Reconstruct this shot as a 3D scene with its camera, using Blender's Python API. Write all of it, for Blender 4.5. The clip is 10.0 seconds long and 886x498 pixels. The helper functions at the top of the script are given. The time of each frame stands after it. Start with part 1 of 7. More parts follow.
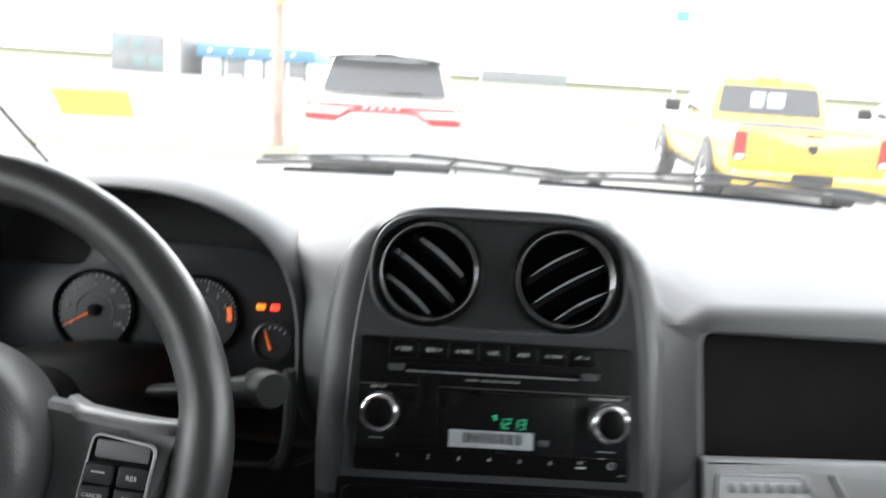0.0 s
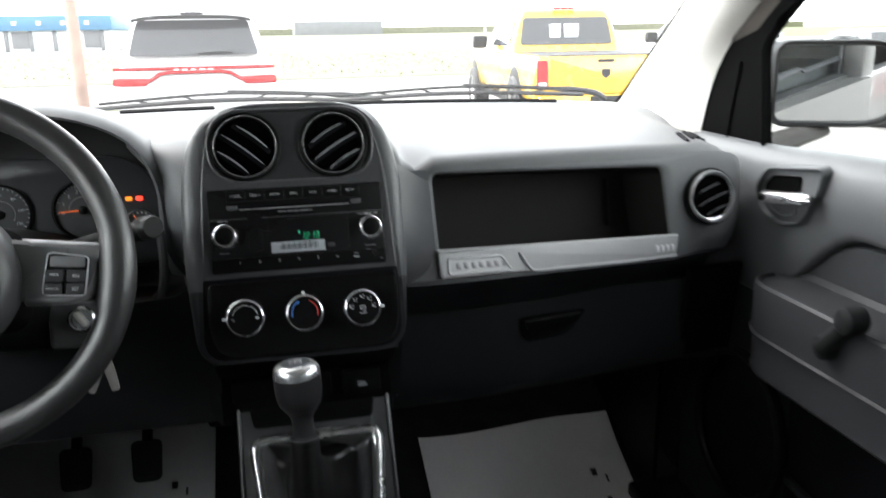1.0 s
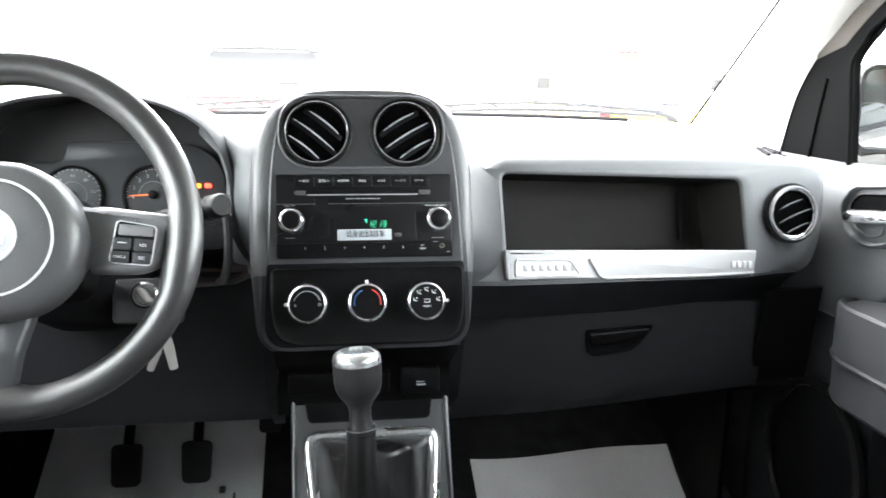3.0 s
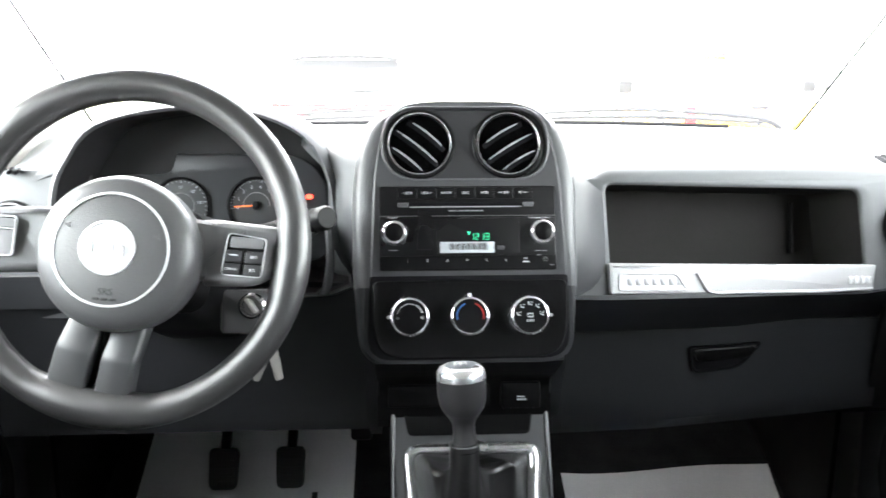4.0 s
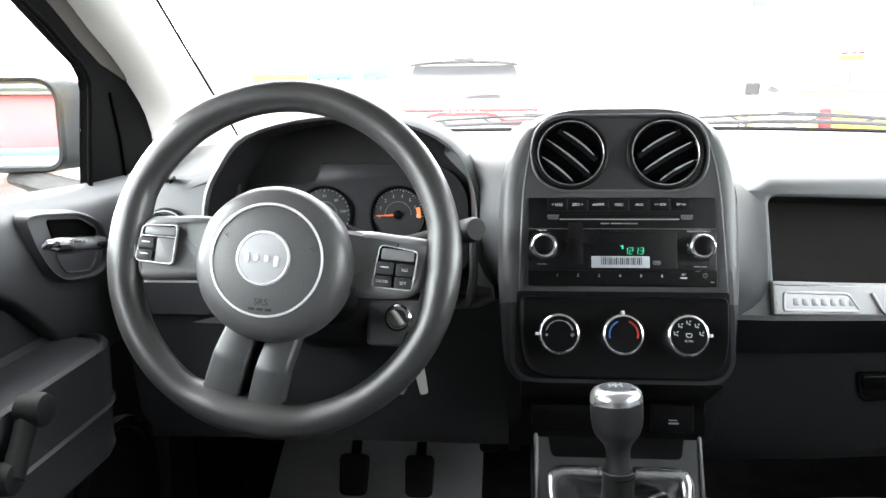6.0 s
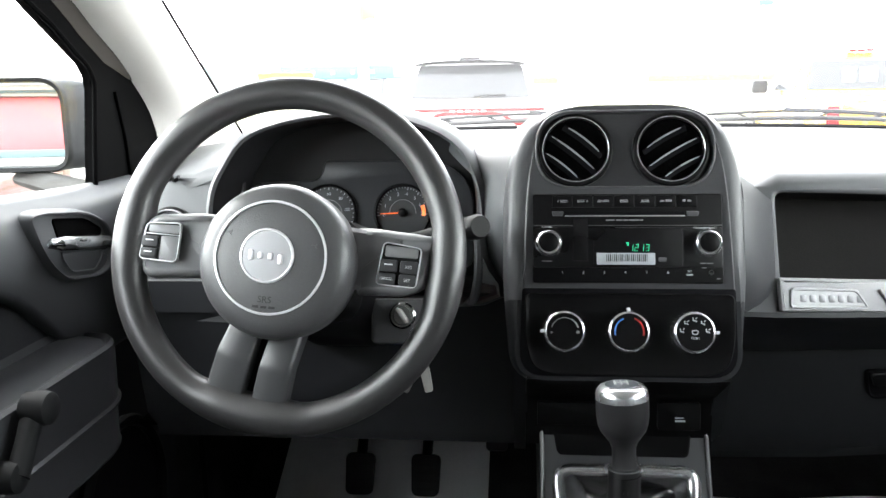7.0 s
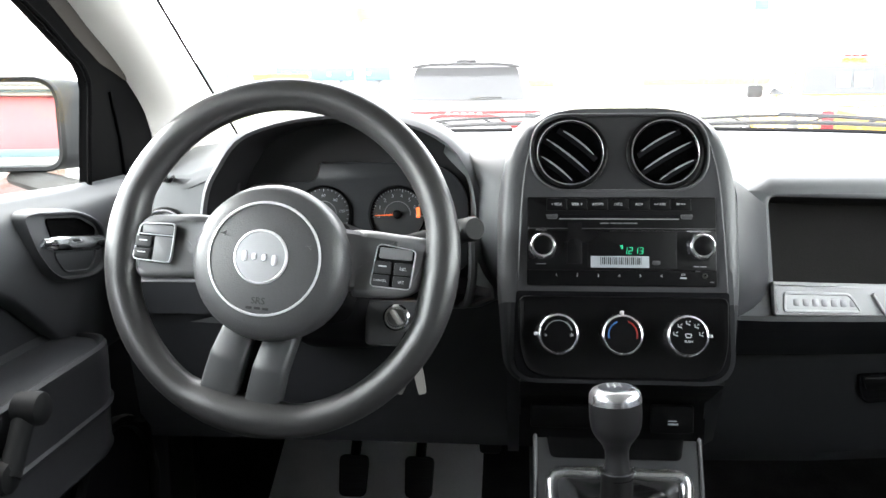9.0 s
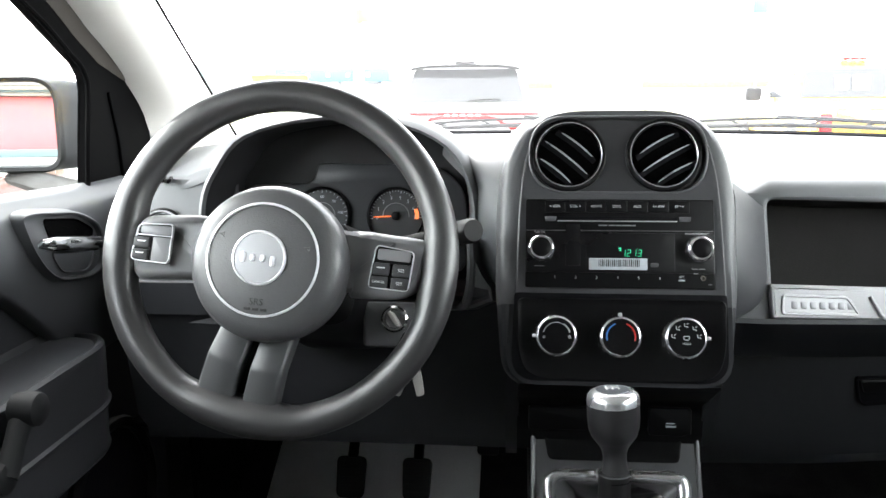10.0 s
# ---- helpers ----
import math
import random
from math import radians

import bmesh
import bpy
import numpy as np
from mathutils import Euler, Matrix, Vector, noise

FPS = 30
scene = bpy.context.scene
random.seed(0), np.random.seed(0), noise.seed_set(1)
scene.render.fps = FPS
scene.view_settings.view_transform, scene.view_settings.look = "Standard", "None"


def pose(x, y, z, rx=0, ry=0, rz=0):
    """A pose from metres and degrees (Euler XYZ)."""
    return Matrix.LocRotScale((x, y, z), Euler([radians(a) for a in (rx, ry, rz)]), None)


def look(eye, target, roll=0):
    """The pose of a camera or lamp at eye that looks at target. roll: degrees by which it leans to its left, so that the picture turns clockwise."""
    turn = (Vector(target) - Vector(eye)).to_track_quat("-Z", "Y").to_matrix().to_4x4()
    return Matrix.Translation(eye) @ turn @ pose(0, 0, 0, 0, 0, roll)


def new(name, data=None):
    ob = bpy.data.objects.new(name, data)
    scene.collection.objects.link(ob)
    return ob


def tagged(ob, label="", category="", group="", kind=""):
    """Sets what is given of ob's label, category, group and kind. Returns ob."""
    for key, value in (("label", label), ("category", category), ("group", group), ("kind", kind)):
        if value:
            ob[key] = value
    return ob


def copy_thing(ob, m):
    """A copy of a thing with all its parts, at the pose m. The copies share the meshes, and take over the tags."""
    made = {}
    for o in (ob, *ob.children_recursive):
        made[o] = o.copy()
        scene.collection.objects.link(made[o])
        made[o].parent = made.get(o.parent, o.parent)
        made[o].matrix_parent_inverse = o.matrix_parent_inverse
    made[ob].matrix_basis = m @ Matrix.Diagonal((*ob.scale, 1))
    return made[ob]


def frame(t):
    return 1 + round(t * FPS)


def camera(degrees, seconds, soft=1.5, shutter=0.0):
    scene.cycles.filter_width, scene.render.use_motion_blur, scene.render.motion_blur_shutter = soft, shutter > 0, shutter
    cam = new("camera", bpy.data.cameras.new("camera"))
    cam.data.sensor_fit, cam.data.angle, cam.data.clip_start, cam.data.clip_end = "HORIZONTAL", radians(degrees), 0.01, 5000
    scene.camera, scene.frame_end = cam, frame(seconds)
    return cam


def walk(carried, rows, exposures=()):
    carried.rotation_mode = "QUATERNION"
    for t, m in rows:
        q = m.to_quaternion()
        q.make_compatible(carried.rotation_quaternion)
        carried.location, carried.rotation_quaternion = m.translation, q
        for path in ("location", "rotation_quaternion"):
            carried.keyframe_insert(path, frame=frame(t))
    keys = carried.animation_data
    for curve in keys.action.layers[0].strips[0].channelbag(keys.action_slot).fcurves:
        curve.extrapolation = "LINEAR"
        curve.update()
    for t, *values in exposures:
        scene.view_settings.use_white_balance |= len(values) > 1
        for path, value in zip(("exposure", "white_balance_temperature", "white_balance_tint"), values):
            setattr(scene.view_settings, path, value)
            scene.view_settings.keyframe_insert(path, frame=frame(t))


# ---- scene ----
cam = camera(58.0, 10.0, shutter=0.5)
PATH = [
    (0, (-0.056, -0.052, 1.449), (-0.02, 1.903, 1.027), 3.6),
    (0.2, (-0.047, -0.134, 1.458), (0.081, 1.833, 1.121), 3.1),
    (0.5, (-0.039, -0.254, 1.456), (0.295, 1.683, 1.087), 0.9),
    (0.6, (-0.042, -0.302, 1.457), (0.306, 1.633, 1.09), -1.4),
    (0.8, (-0.044, -0.379, 1.449), (0.364, 1.518, 0.962), -0.1),
    (1, (-0.039, -0.443, 1.433), (0.392, 1.437, 0.904), -0.9),
    (1.4, (-0.019, -0.493, 1.401), (0.492, 1.374, 0.897), -0.3),
    (1.5, (-0.013, -0.489, 1.407), (0.487, 1.381, 0.904), -0.8),
    (1.8, (-0.016, -0.471, 1.381), (0.466, 1.394, 0.842), 0.1),
    (2, (-0.01, -0.451, 1.383), (0.462, 1.428, 0.886), -0.7),
    (2.5, (-0.032, -0.431, 1.373), (0.36, 1.477, 0.923), 0.4),
    (3.8, (-0.075, -0.412, 1.372), (0.083, 1.54, 0.965), -0.0),
    (4, (-0.082, -0.407, 1.378), (0.031, 1.545, 0.958), 0.1),
    (4.5, (-0.103, -0.397, 1.378), (-0.114, 1.563, 0.977), -0.8),
    (5, (-0.117, -0.388, 1.377), (-0.218, 1.568, 0.976), -1.0),
    (5.5, (-0.122, -0.383, 1.378), (-0.287, 1.567, 0.968), -0.3),
    (5.7, (-0.125, -0.379, 1.382), (-0.285, 1.572, 0.974), -0.6),
    (7, (-0.122, -0.373, 1.378), (-0.304, 1.577, 0.97), -1.0),
    (7.5, (-0.122, -0.372, 1.379), (-0.305, 1.575, 0.959), -1.1),
    (8, (-0.122, -0.372, 1.377), (-0.3, 1.577, 0.965), -1.0),
    (8.5, (-0.121, -0.372, 1.377), (-0.297, 1.578, 0.969), -0.8),
    (9, (-0.121, -0.373, 1.378), (-0.291, 1.579, 0.975), -0.6),
    (9.5, (-0.121, -0.373, 1.377), (-0.291, 1.579, 0.977), -0.6),
    (10, (-0.121, -0.373, 1.378), (-0.287, 1.58, 0.979), -0.4),
]
EXPOSURES = [(0, 3.65), (0.3, 3.5), (0.6, 3.2), (1.0, 3.55), (1.4, 4.2), (2.0, 4.8), (2.5, 5.15), (4.0, 5.4), (4.6, 5.4), (5.2, 5.05), (5.7, 4.8), (7.5, 4.5), (10.0, 4.55)]
walk(cam, [(t, look(eye, target, roll)) for t, eye, target, roll in PATH], EXPOSURES)

# ---- world, sun, exposure ----
world = bpy.data.worlds.new("overcast_sky")
scene.world = world
world.use_nodes = True
wn, wl = world.node_tree.nodes, world.node_tree.links
sky = wn.new("ShaderNodeTexSky")
sky.sky_type, sky.sun_disc = "NISHITA", False
sky.sun_elevation, sky.sun_rotation = radians(49.5), radians(295)
sky.air_density, sky.dust_density = 1.0, 0.6
cloud = wn.new("ShaderNodeHueSaturation")
cloud.inputs["Saturation"].default_value = 0.10
cloud.inputs["Value"].default_value = 1.0
wl.new(sky.outputs[0], cloud.inputs["Color"])
wl.new(cloud.outputs[0], wn["Background"].inputs["Color"])
wn["Background"].inputs["Strength"].default_value = 0.15
sun = new("sun", bpy.data.lights.new("sun", "SUN"))
sun.data.energy, sun.data.angle, sun.data.color = 0.7, radians(60), (1.0, 0.98, 0.95)
sun.matrix_world = look((-3.4, 1.6, 4.4), (0, 0, 0))


# ---- materials ----
def material(name, color, rough=0.5, metal=0.0, grain=0.0, grain_size=0.002, spread=0.12, blotch=0.15, spec=0.5, coat=0.0):
    """A surface with variation at two scales (grain and larger wear) and a fine relief."""
    m = bpy.data.materials.new(name)
    m.use_nodes = True
    n, l = m.node_tree.nodes, m.node_tree.links
    b = n["Principled BSDF"]
    b.inputs["Metallic"].default_value = metal
    b.inputs["Specular IOR Level"].default_value = spec
    b.inputs["Coat Weight"].default_value = coat
    b.inputs["Coat Roughness"].default_value = 0.05
    co = n.new("ShaderNodeTexCoord")
    big = n.new("ShaderNodeTexNoise")
    big.inputs["Scale"].default_value = 1.0 / max(blotch, 1e-3)
    big.inputs["Detail"].default_value = 5
    small = n.new("ShaderNodeTexNoise")
    small.inputs["Scale"].default_value = 1.0 / grain_size
    small.inputs["Detail"].default_value = 3
    l.new(co.outputs["Object"], big.inputs["Vector"])
    l.new(co.outputs["Object"], small.inputs["Vector"])
    ramp = n.new("ShaderNodeMapRange")
    ramp.inputs["From Min"].default_value, ramp.inputs["From Max"].default_value = 0.3, 0.7
    ramp.inputs["To Min"].default_value, ramp.inputs["To Max"].default_value = 1 - spread, 1 + spread
    l.new(big.outputs["Fac"], ramp.inputs["Value"])
    fine = n.new("ShaderNodeMapRange")
    fine.inputs["From Min"].default_value, fine.inputs["From Max"].default_value = 0.3, 0.7
    fine.inputs["To Min"].default_value, fine.inputs["To Max"].default_value = 1 - spread * 0.7, 1 + spread * 0.7
    l.new(small.outputs["Fac"], fine.inputs["Value"])
    both = n.new("ShaderNodeMath")
    both.operation = "MULTIPLY"
    l.new(ramp.outputs[0], both.inputs[0])
    l.new(fine.outputs[0], both.inputs[1])
    tint = n.new("ShaderNodeMix")
    tint.data_type, tint.blend_type = "RGBA", "MULTIPLY"
    tint.inputs["Factor"].default_value = 1.0
    tint.inputs["A"].default_value = (*color, 1)
    l.new(both.outputs[0], tint.inputs["B"])
    l.new(tint.outputs["Result"], b.inputs["Base Color"])
    rr_ = n.new("ShaderNodeMapRange")
    rr_.inputs["From Min"].default_value, rr_.inputs["From Max"].default_value = 0.3, 0.7
    rr_.inputs["To Min"].default_value, rr_.inputs["To Max"].default_value = max(0.02, rough - 0.05), min(1.0, rough + 0.06)
    l.new(big.outputs["Fac"], rr_.inputs["Value"])
    l.new(rr_.outputs[0], b.inputs["Roughness"])
    if grain:
        bump = n.new("ShaderNodeBump")
        bump.inputs["Strength"].default_value = grain
        bump.inputs["Distance"].default_value = grain_size * 0.35
        l.new(small.outputs["Fac"], bump.inputs["Height"])
        l.new(bump.outputs[0], b.inputs["Normal"])
    return m


def glow(name, color, strength):
    m = bpy.data.materials.new(name)
    m.use_nodes = True
    b = m.node_tree.nodes["Principled BSDF"]
    b.inputs["Base Color"].default_value = (*color, 1)
    b.inputs["Emission Color"].default_value = (*color, 1)
    b.inputs["Emission Strength"].default_value = strength
    return m


def glass(name, tint, gloss=1.0, veil=0.0):
    """A thin pane: clear, with the gloss of its edge-on sides and, if asked, a pale scattering veil that stands in for
    glare.
    """
    m = bpy.data.materials.new(name)
    m.use_nodes = True
    n, l = m.node_tree.nodes, m.node_tree.links
    clear, shine = n.new("ShaderNodeBsdfTransparent"), n.new("ShaderNodeBsdfGlossy")
    mix, fres, part_ = n.new("ShaderNodeMixShader"), n.new("ShaderNodeLayerWeight"), n.new("ShaderNodeMath")
    clear.inputs["Color"].default_value = (*tint, 1)
    shine.inputs["Roughness"].default_value = 0.02
    shine.inputs["Color"].default_value = (gloss, gloss, gloss, 1)
    fres.inputs["Blend"].default_value = 0.12
    part_.operation = "MULTIPLY_ADD"
    part_.inputs[1].default_value, part_.inputs[2].default_value = 0.05, 0.003
    l.new(fres.outputs["Facing"], part_.inputs[0])
    l.new(part_.outputs[0], mix.inputs[0])
    l.new(clear.outputs[0], mix.inputs[1])
    l.new(shine.outputs[0], mix.inputs[2])
    # glare over the outside view, put in as a faint milky layer
    if veil:
        film, both = n.new("ShaderNodeBsdfTranslucent"), n.new("ShaderNodeMixShader")
        veil_noise = n.new("ShaderNodeTexNoise")
        veil_noise.inputs["Scale"].default_value = 3.0
        amount = n.new("ShaderNodeMapRange")
        amount.inputs["To Min"].default_value, amount.inputs["To Max"].default_value = veil * 0.8, veil * 1.2
        l.new(veil_noise.outputs["Fac"], amount.inputs["Value"])
        l.new(amount.outputs[0], both.inputs[0])
        l.new(mix.outputs[0], both.inputs[1])
        l.new(film.outputs[0], both.inputs[2])
        l.new(both.outputs[0], n["Material Output"].inputs["Surface"])
    else:
        l.new(mix.outputs[0], n["Material Output"].inputs["Surface"])
    return m


DASH = material("slate_dash_plastic", (0.098, 0.101, 0.105), 0.48, 0, 0.35, 0.0012, 0.05, 0.35, spec=0.3)
# lower slate, darkened in colour for the shade below the dash
DASH_SHADED = material("slate_lower_shaded", (0.0125, 0.0135, 0.0155), 0.50, 0, 0.35, 0.0014, 0.06, 0.3, spec=0.3)
# lighter copy of the lower slate: the driver side's extra light is painted in
KNEE_LIT = material("slate_knee_lit", (0.034, 0.0355, 0.039), 0.50, 0, 0.35, 0.0014, 0.06, 0.3, spec=0.3)
DOOR = material("slate_door_plastic", (0.066, 0.069, 0.073), 0.48, 0, 0.35, 0.0014, 0.06, 0.3)
FABRIC = material("dark_door_fabric", (0.024, 0.0255, 0.028), 0.9, 0, 0.5, 0.0015, 0.15, 0.1, spec=0.2)
BEZEL = material("graphite_bezel", (0.0040, 0.0041, 0.0044), 0.45, 0, 0.15, 0.0008, 0.05, 0.2, spec=0.15)
BLACK = material("black_plastic", (0.0045, 0.0045, 0.0048), 0.42, 0, 0.2, 0.001, 0.08, 0.1, spec=0.11)
MATTE = material("matte_black", (0.006, 0.006, 0.007), 0.75, 0, 0.3, 0.001, 0.08, 0.1, spec=0.05)
GLOSSY = material("glossy_black", (0.004, 0.004, 0.0045), 0.28, 0, 0, 0.001, 0.05, 0.1, spec=0.3)
CHROME = material("chrome", (0.72, 0.73, 0.75), 0.10, 1.0, 0, 0.002, 0.03, 0.1)
RINGS = material("bright_ring", (0.82, 0.83, 0.85), 0.10, 0.95, 0, 0.002, 0.03, 0.1)
SATIN = material("satin_silver", (0.38, 0.38, 0.385), 0.52, 0.40, 0.1, 0.0006, 0.04, 0.2)
LEATHER = material("rim_leather", (0.019, 0.019, 0.0194), 0.38, 0, 0.28, 0.0014, 0.08, 0.1, spec=0.9)
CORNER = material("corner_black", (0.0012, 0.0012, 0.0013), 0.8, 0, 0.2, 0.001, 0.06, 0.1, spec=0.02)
HUB = material("wheel_hub_plastic", (0.055, 0.056, 0.058), 0.38, 0, 0.6, 0.0016, 0.08, 0.25, spec=0.6)
RINGPAINT = material("silver_ring_paint", (0.66, 0.67, 0.69), 0.30, 0.25, 0, 0.002, 0.03, 0.1)
EMBLEM = material("emblem_satin", (0.33, 0.335, 0.345), 0.46, 0.55, 0.05, 0.0006, 0.04, 0.1)
LINER = material("hood_liner_plastic", (0.020, 0.0205, 0.022), 0.55, 0, 0.3, 0.0012, 0.06, 0.2, spec=0.3)
SPOKE = material("wheel_spoke_plastic", (0.072, 0.074, 0.077), 0.42, 0, 0.2, 0.001, 0.05, 0.2)
BOOT = material("boot_leather", (0.0042, 0.0042, 0.0045), 0.35, 0, 0.10, 0.0012, 0.1, 0.05, spec=0.95)
VENTPANEL = material("vent_panel_plastic", (0.034, 0.0345, 0.036), 0.45, 0, 0.2, 0.001, 0.08, 0.1, spec=0.2)
CAPBRIGHT = material("cap_silver_bright", (0.78, 0.79, 0.81), 0.27, 0.9, 0, 0.002, 0.03, 0.1)
SLATGLINT = material("slat_glint_silver", (0.36, 0.37, 0.38), 0.30, 0.55, 0, 0.002, 0.05, 0.02)
DIMSATIN = material("dim_satin_silver", (0.27, 0.27, 0.275), 0.42, 0.6, 0.1, 0.0006, 0.04, 0.2)
SHELF = material("shelf_rubber", (0.026, 0.025, 0.024), 0.8, 0, 0.4, 0.002, 0.1, 0.1, spec=0.1)
KNOB = material("knob_rubber", (0.020, 0.020, 0.021), 0.34, 0, 0.4, 0.0012, 0.08, 0.05)
PLATE = material("console_plate", (0.066, 0.068, 0.072), 0.34, 0.1, 0.1, 0.001, 0.06, 0.15)
PRONG = material("fork_satin_grey", (0.050, 0.052, 0.054), 0.42, 0.15, 0.1, 0.001, 0.05, 0.2)
STRIP = material("taupe_strip", (0.030, 0.027, 0.024), 0.8, 0, 0.3, 0.001, 0.06, 0.1, spec=0.1)
SWITCH = material("switch_rubber", (0.030, 0.031, 0.033), 0.45, 0, 0.2, 0.001, 0.05, 0.05, spec=0.4)
PAD = material("wheel_pad_graphite", (0.175, 0.177, 0.181), 0.42, 0.2, 0.1, 0.001, 0.05, 0.2)
MIRRORCASE = material("mirror_case_grey", (0.036, 0.037, 0.040), 0.5, 0, 0.2, 0.001, 0.06, 0.2, spec=0.12)
SURROUND = material("stack_surround", (0.058, 0.060, 0.063), 0.44, 0, 0.3, 0.0012, 0.05, 0.3, spec=0.4)
STACK = material("stack_graphite", (0.046, 0.047, 0.050), 0.42, 0, 0.25, 0.0010, 0.05, 0.2, spec=0.35)
CAPTOP = material("cap_silver", (0.20, 0.215, 0.24), 0.30, 0.7, 0.1, 0.0006, 0.05, 0.1)
PILLAR = material("pillar_trim", (0.50, 0.49, 0.46), 0.65, 0, 0.3, 0.001, 0.04, 0.3)
LINING = material("rear_lining", (0.06, 0.061, 0.063), 0.7, 0, 0.3, 0.002, 0.1, 0.3, spec=0.2)
HEADLINER = material("headliner_cloth", (0.44, 0.43, 0.408), 0.95, 0, 0.4, 0.0015, 0.05, 0.3, spec=0.1)
SEAT = material("seat_cloth", (0.088, 0.091, 0.093), 0.92, 0, 0.8, 0.0012, 0.10, 0.03, spec=0.15)
CARPET = material("carpet", (0.018, 0.018, 0.019), 0.95, 0, 1.0, 0.003, 0.3, 0.05, spec=0.1)
PAPER = material("paper_mat", (0.80, 0.80, 0.81), 0.8, 0, 0.2, 0.004, 0.05, 0.15)
INK_BLUE = material("blue_ink", (0.01, 0.035, 0.30), 0.7, 0, 0, 0.002, 0.06, 0.05)
INK_BLACK = material("black_ink", (0.02, 0.02, 0.02), 0.7, 0, 0, 0.002, 0.06, 0.05)
PRINT = material("pale_print", (0.55, 0.56, 0.57), 0.6, 0, 0, 0.001, 0.04, 0.05)
FAINT = material("faint_print", (0.22, 0.225, 0.23), 0.6, 0, 0, 0.001, 0.04, 0.05)
LABEL = material("pale_label", (0.42, 0.45, 0.48), 0.5, 0, 0, 0.001, 0.04, 0.02)
DIAL_RED = material("red_print", (0.5, 0.02, 0.02), 0.5, 0, 0, 0.001, 0.04, 0.05)
DIAL_BLUE = material("blue_print", (0.03, 0.16, 0.5), 0.5, 0, 0, 0.001, 0.04, 0.05)
GAUGE = material("gauge_face", (0.032, 0.034, 0.036), 0.35, 0, 0, 0.001, 0.06, 0.05)
CLUSTER = material("cluster_face", (0.036, 0.038, 0.041), 0.32, 0, 0.1, 0.001, 0.06, 0.1, spec=0.3)
NEEDLE = glow("orange_needle", (0.9, 0.16, 0.03), 0.04)
GREEN = glow("green_digits", (0.04, 0.70, 0.34), 0.05)
WARN_RED = glow("red_lamp", (1.0, 0.04, 0.02), 0.25)
WARN_AMBER = glow("amber_lamp", (1.0, 0.25, 0.02), 0.12)
MIRROR = material("mirror_silver", (0.70, 0.71, 0.72), 0.015, 1.0, 0, 0.002, 0.0, 0.2)
for link in list(MIRROR.node_tree.nodes["Principled BSDF"].inputs["Roughness"].links):
    MIRROR.node_tree.links.remove(link)
MIRROR.node_tree.nodes["Principled BSDF"].inputs["Roughness"].default_value = 0.0
PANE = glass("window_glass", (0.94, 0.96, 0.95))
# the windshield's milky layer stands in for camera glare
VEILED = glass("windshield_glass", (0.94, 0.96, 0.95), 1.0, 0.028)
PRIVACY = glass("privacy_glass", (0.16, 0.165, 0.165))
SILVER = material("silver_car_paint", (0.11, 0.109, 0.106), 0.35, 0.3, 0, 0.001, 0.03, 0.4, coat=0.6)
# mirror arm: the brown-grey it reflects is put into its base colour
ARM_REFLECTED = material("mirror_arm_reflected_tone", (0.016, 0.0145, 0.013), 0.6, 0, 0.2, 0.001, 0.10, 0.06, spec=0.2)
STICKER = material("yellow_sticker", (0.75, 0.72, 0.05), 0.6, 0, 0, 0.002, 0.05, 0.1)
_n, _l = STICKER.node_tree.nodes, STICKER.node_tree.links   # thin paper lets the daylight through
_thin, _mix = _n.new("ShaderNodeBsdfTranslucent"), _n.new("ShaderNodeMixShader")
_thin.inputs["Color"].default_value = (0.85, 0.84, 0.35, 1)
_mix.inputs[0].default_value = 0.5
_l.new(_n["Principled BSDF"].outputs[0], _mix.inputs[1])
_l.new(_thin.outputs[0], _mix.inputs[2])
_l.new(_mix.outputs[0], _n["Material Output"].inputs["Surface"])
KEYMETAL = material("key_metal", (0.38, 0.37, 0.35), 0.35, 0.35, 0.1, 0.001, 0.06, 0.02)
RUBBER = material("rubber", (0.016, 0.016, 0.017), 0.7, 0, 0.4, 0.002, 0.1, 0.05)
WHITE_PAINT = material("white_car_paint", (0.34, 0.34, 0.34), 0.25, 0, 0, 0.001, 0.02, 0.6, coat=0.7)
YELLOW_PAINT = material("yellow_car_paint", (0.4836, 0.2964, 0.00936), 0.25, 0, 0, 0.001, 0.03, 0.6, coat=0.7)
TAIL_RED = material("red_lamp_lens", (0.234, 0.00624, 0.0078), 0.3, 0, 0, 0.001, 0.05, 0.1, spec=0.1)
LENS = material("clear_lamp_lens", (0.507, 0.4836, 0.4836), 0.15, 0, 0, 0.001, 0.05, 0.1, coat=0.5)
DARKGLASS = material("dark_car_glass", (0.026, 0.028, 0.030), 0.08, 0, 0, 0.001, 0.03, 0.5, spec=0.45)
STEEL = material("wheel_alloy", (0.5, 0.5, 0.5), 0.35, 0.8, 0, 0.002, 0.05, 0.1)
ASPHALT = material("pale_lot_concrete", (0.1716, 0.1677, 0.1599), 0.9, 0, 0.4, 0.02, 0.14, 2.5, spec=0.2)
ROAD = material("road_asphalt", (0.0936, 0.0936, 0.0936), 0.9, 0, 0.4, 0.03, 0.12, 3.0, spec=0.2)
GRASS = material("grass", (0.0975, 0.1014, 0.0624), 0.9, 0, 0.8, 0.05, 0.18, 1.5, spec=0.1)
TARP = material("blue_fascia", (0.0156, 0.1014, 0.1872), 0.5, 0, 0.1, 0.05, 0.08, 2.0)
CLAD = material("grey_cladding", (0.0936, 0.0975, 0.1014), 0.6, 0, 0.2, 0.05, 0.1, 2.0)
WHITEWALL = material("white_cladding", (0.5616, 0.5694, 0.5694), 0.6, 0, 0.2, 0.05, 0.06, 2.0)
REDWALL = material("red_cladding", (0.40, 0.075, 0.080), 0.55, 0, 0.2, 0.05, 0.08, 2.0)
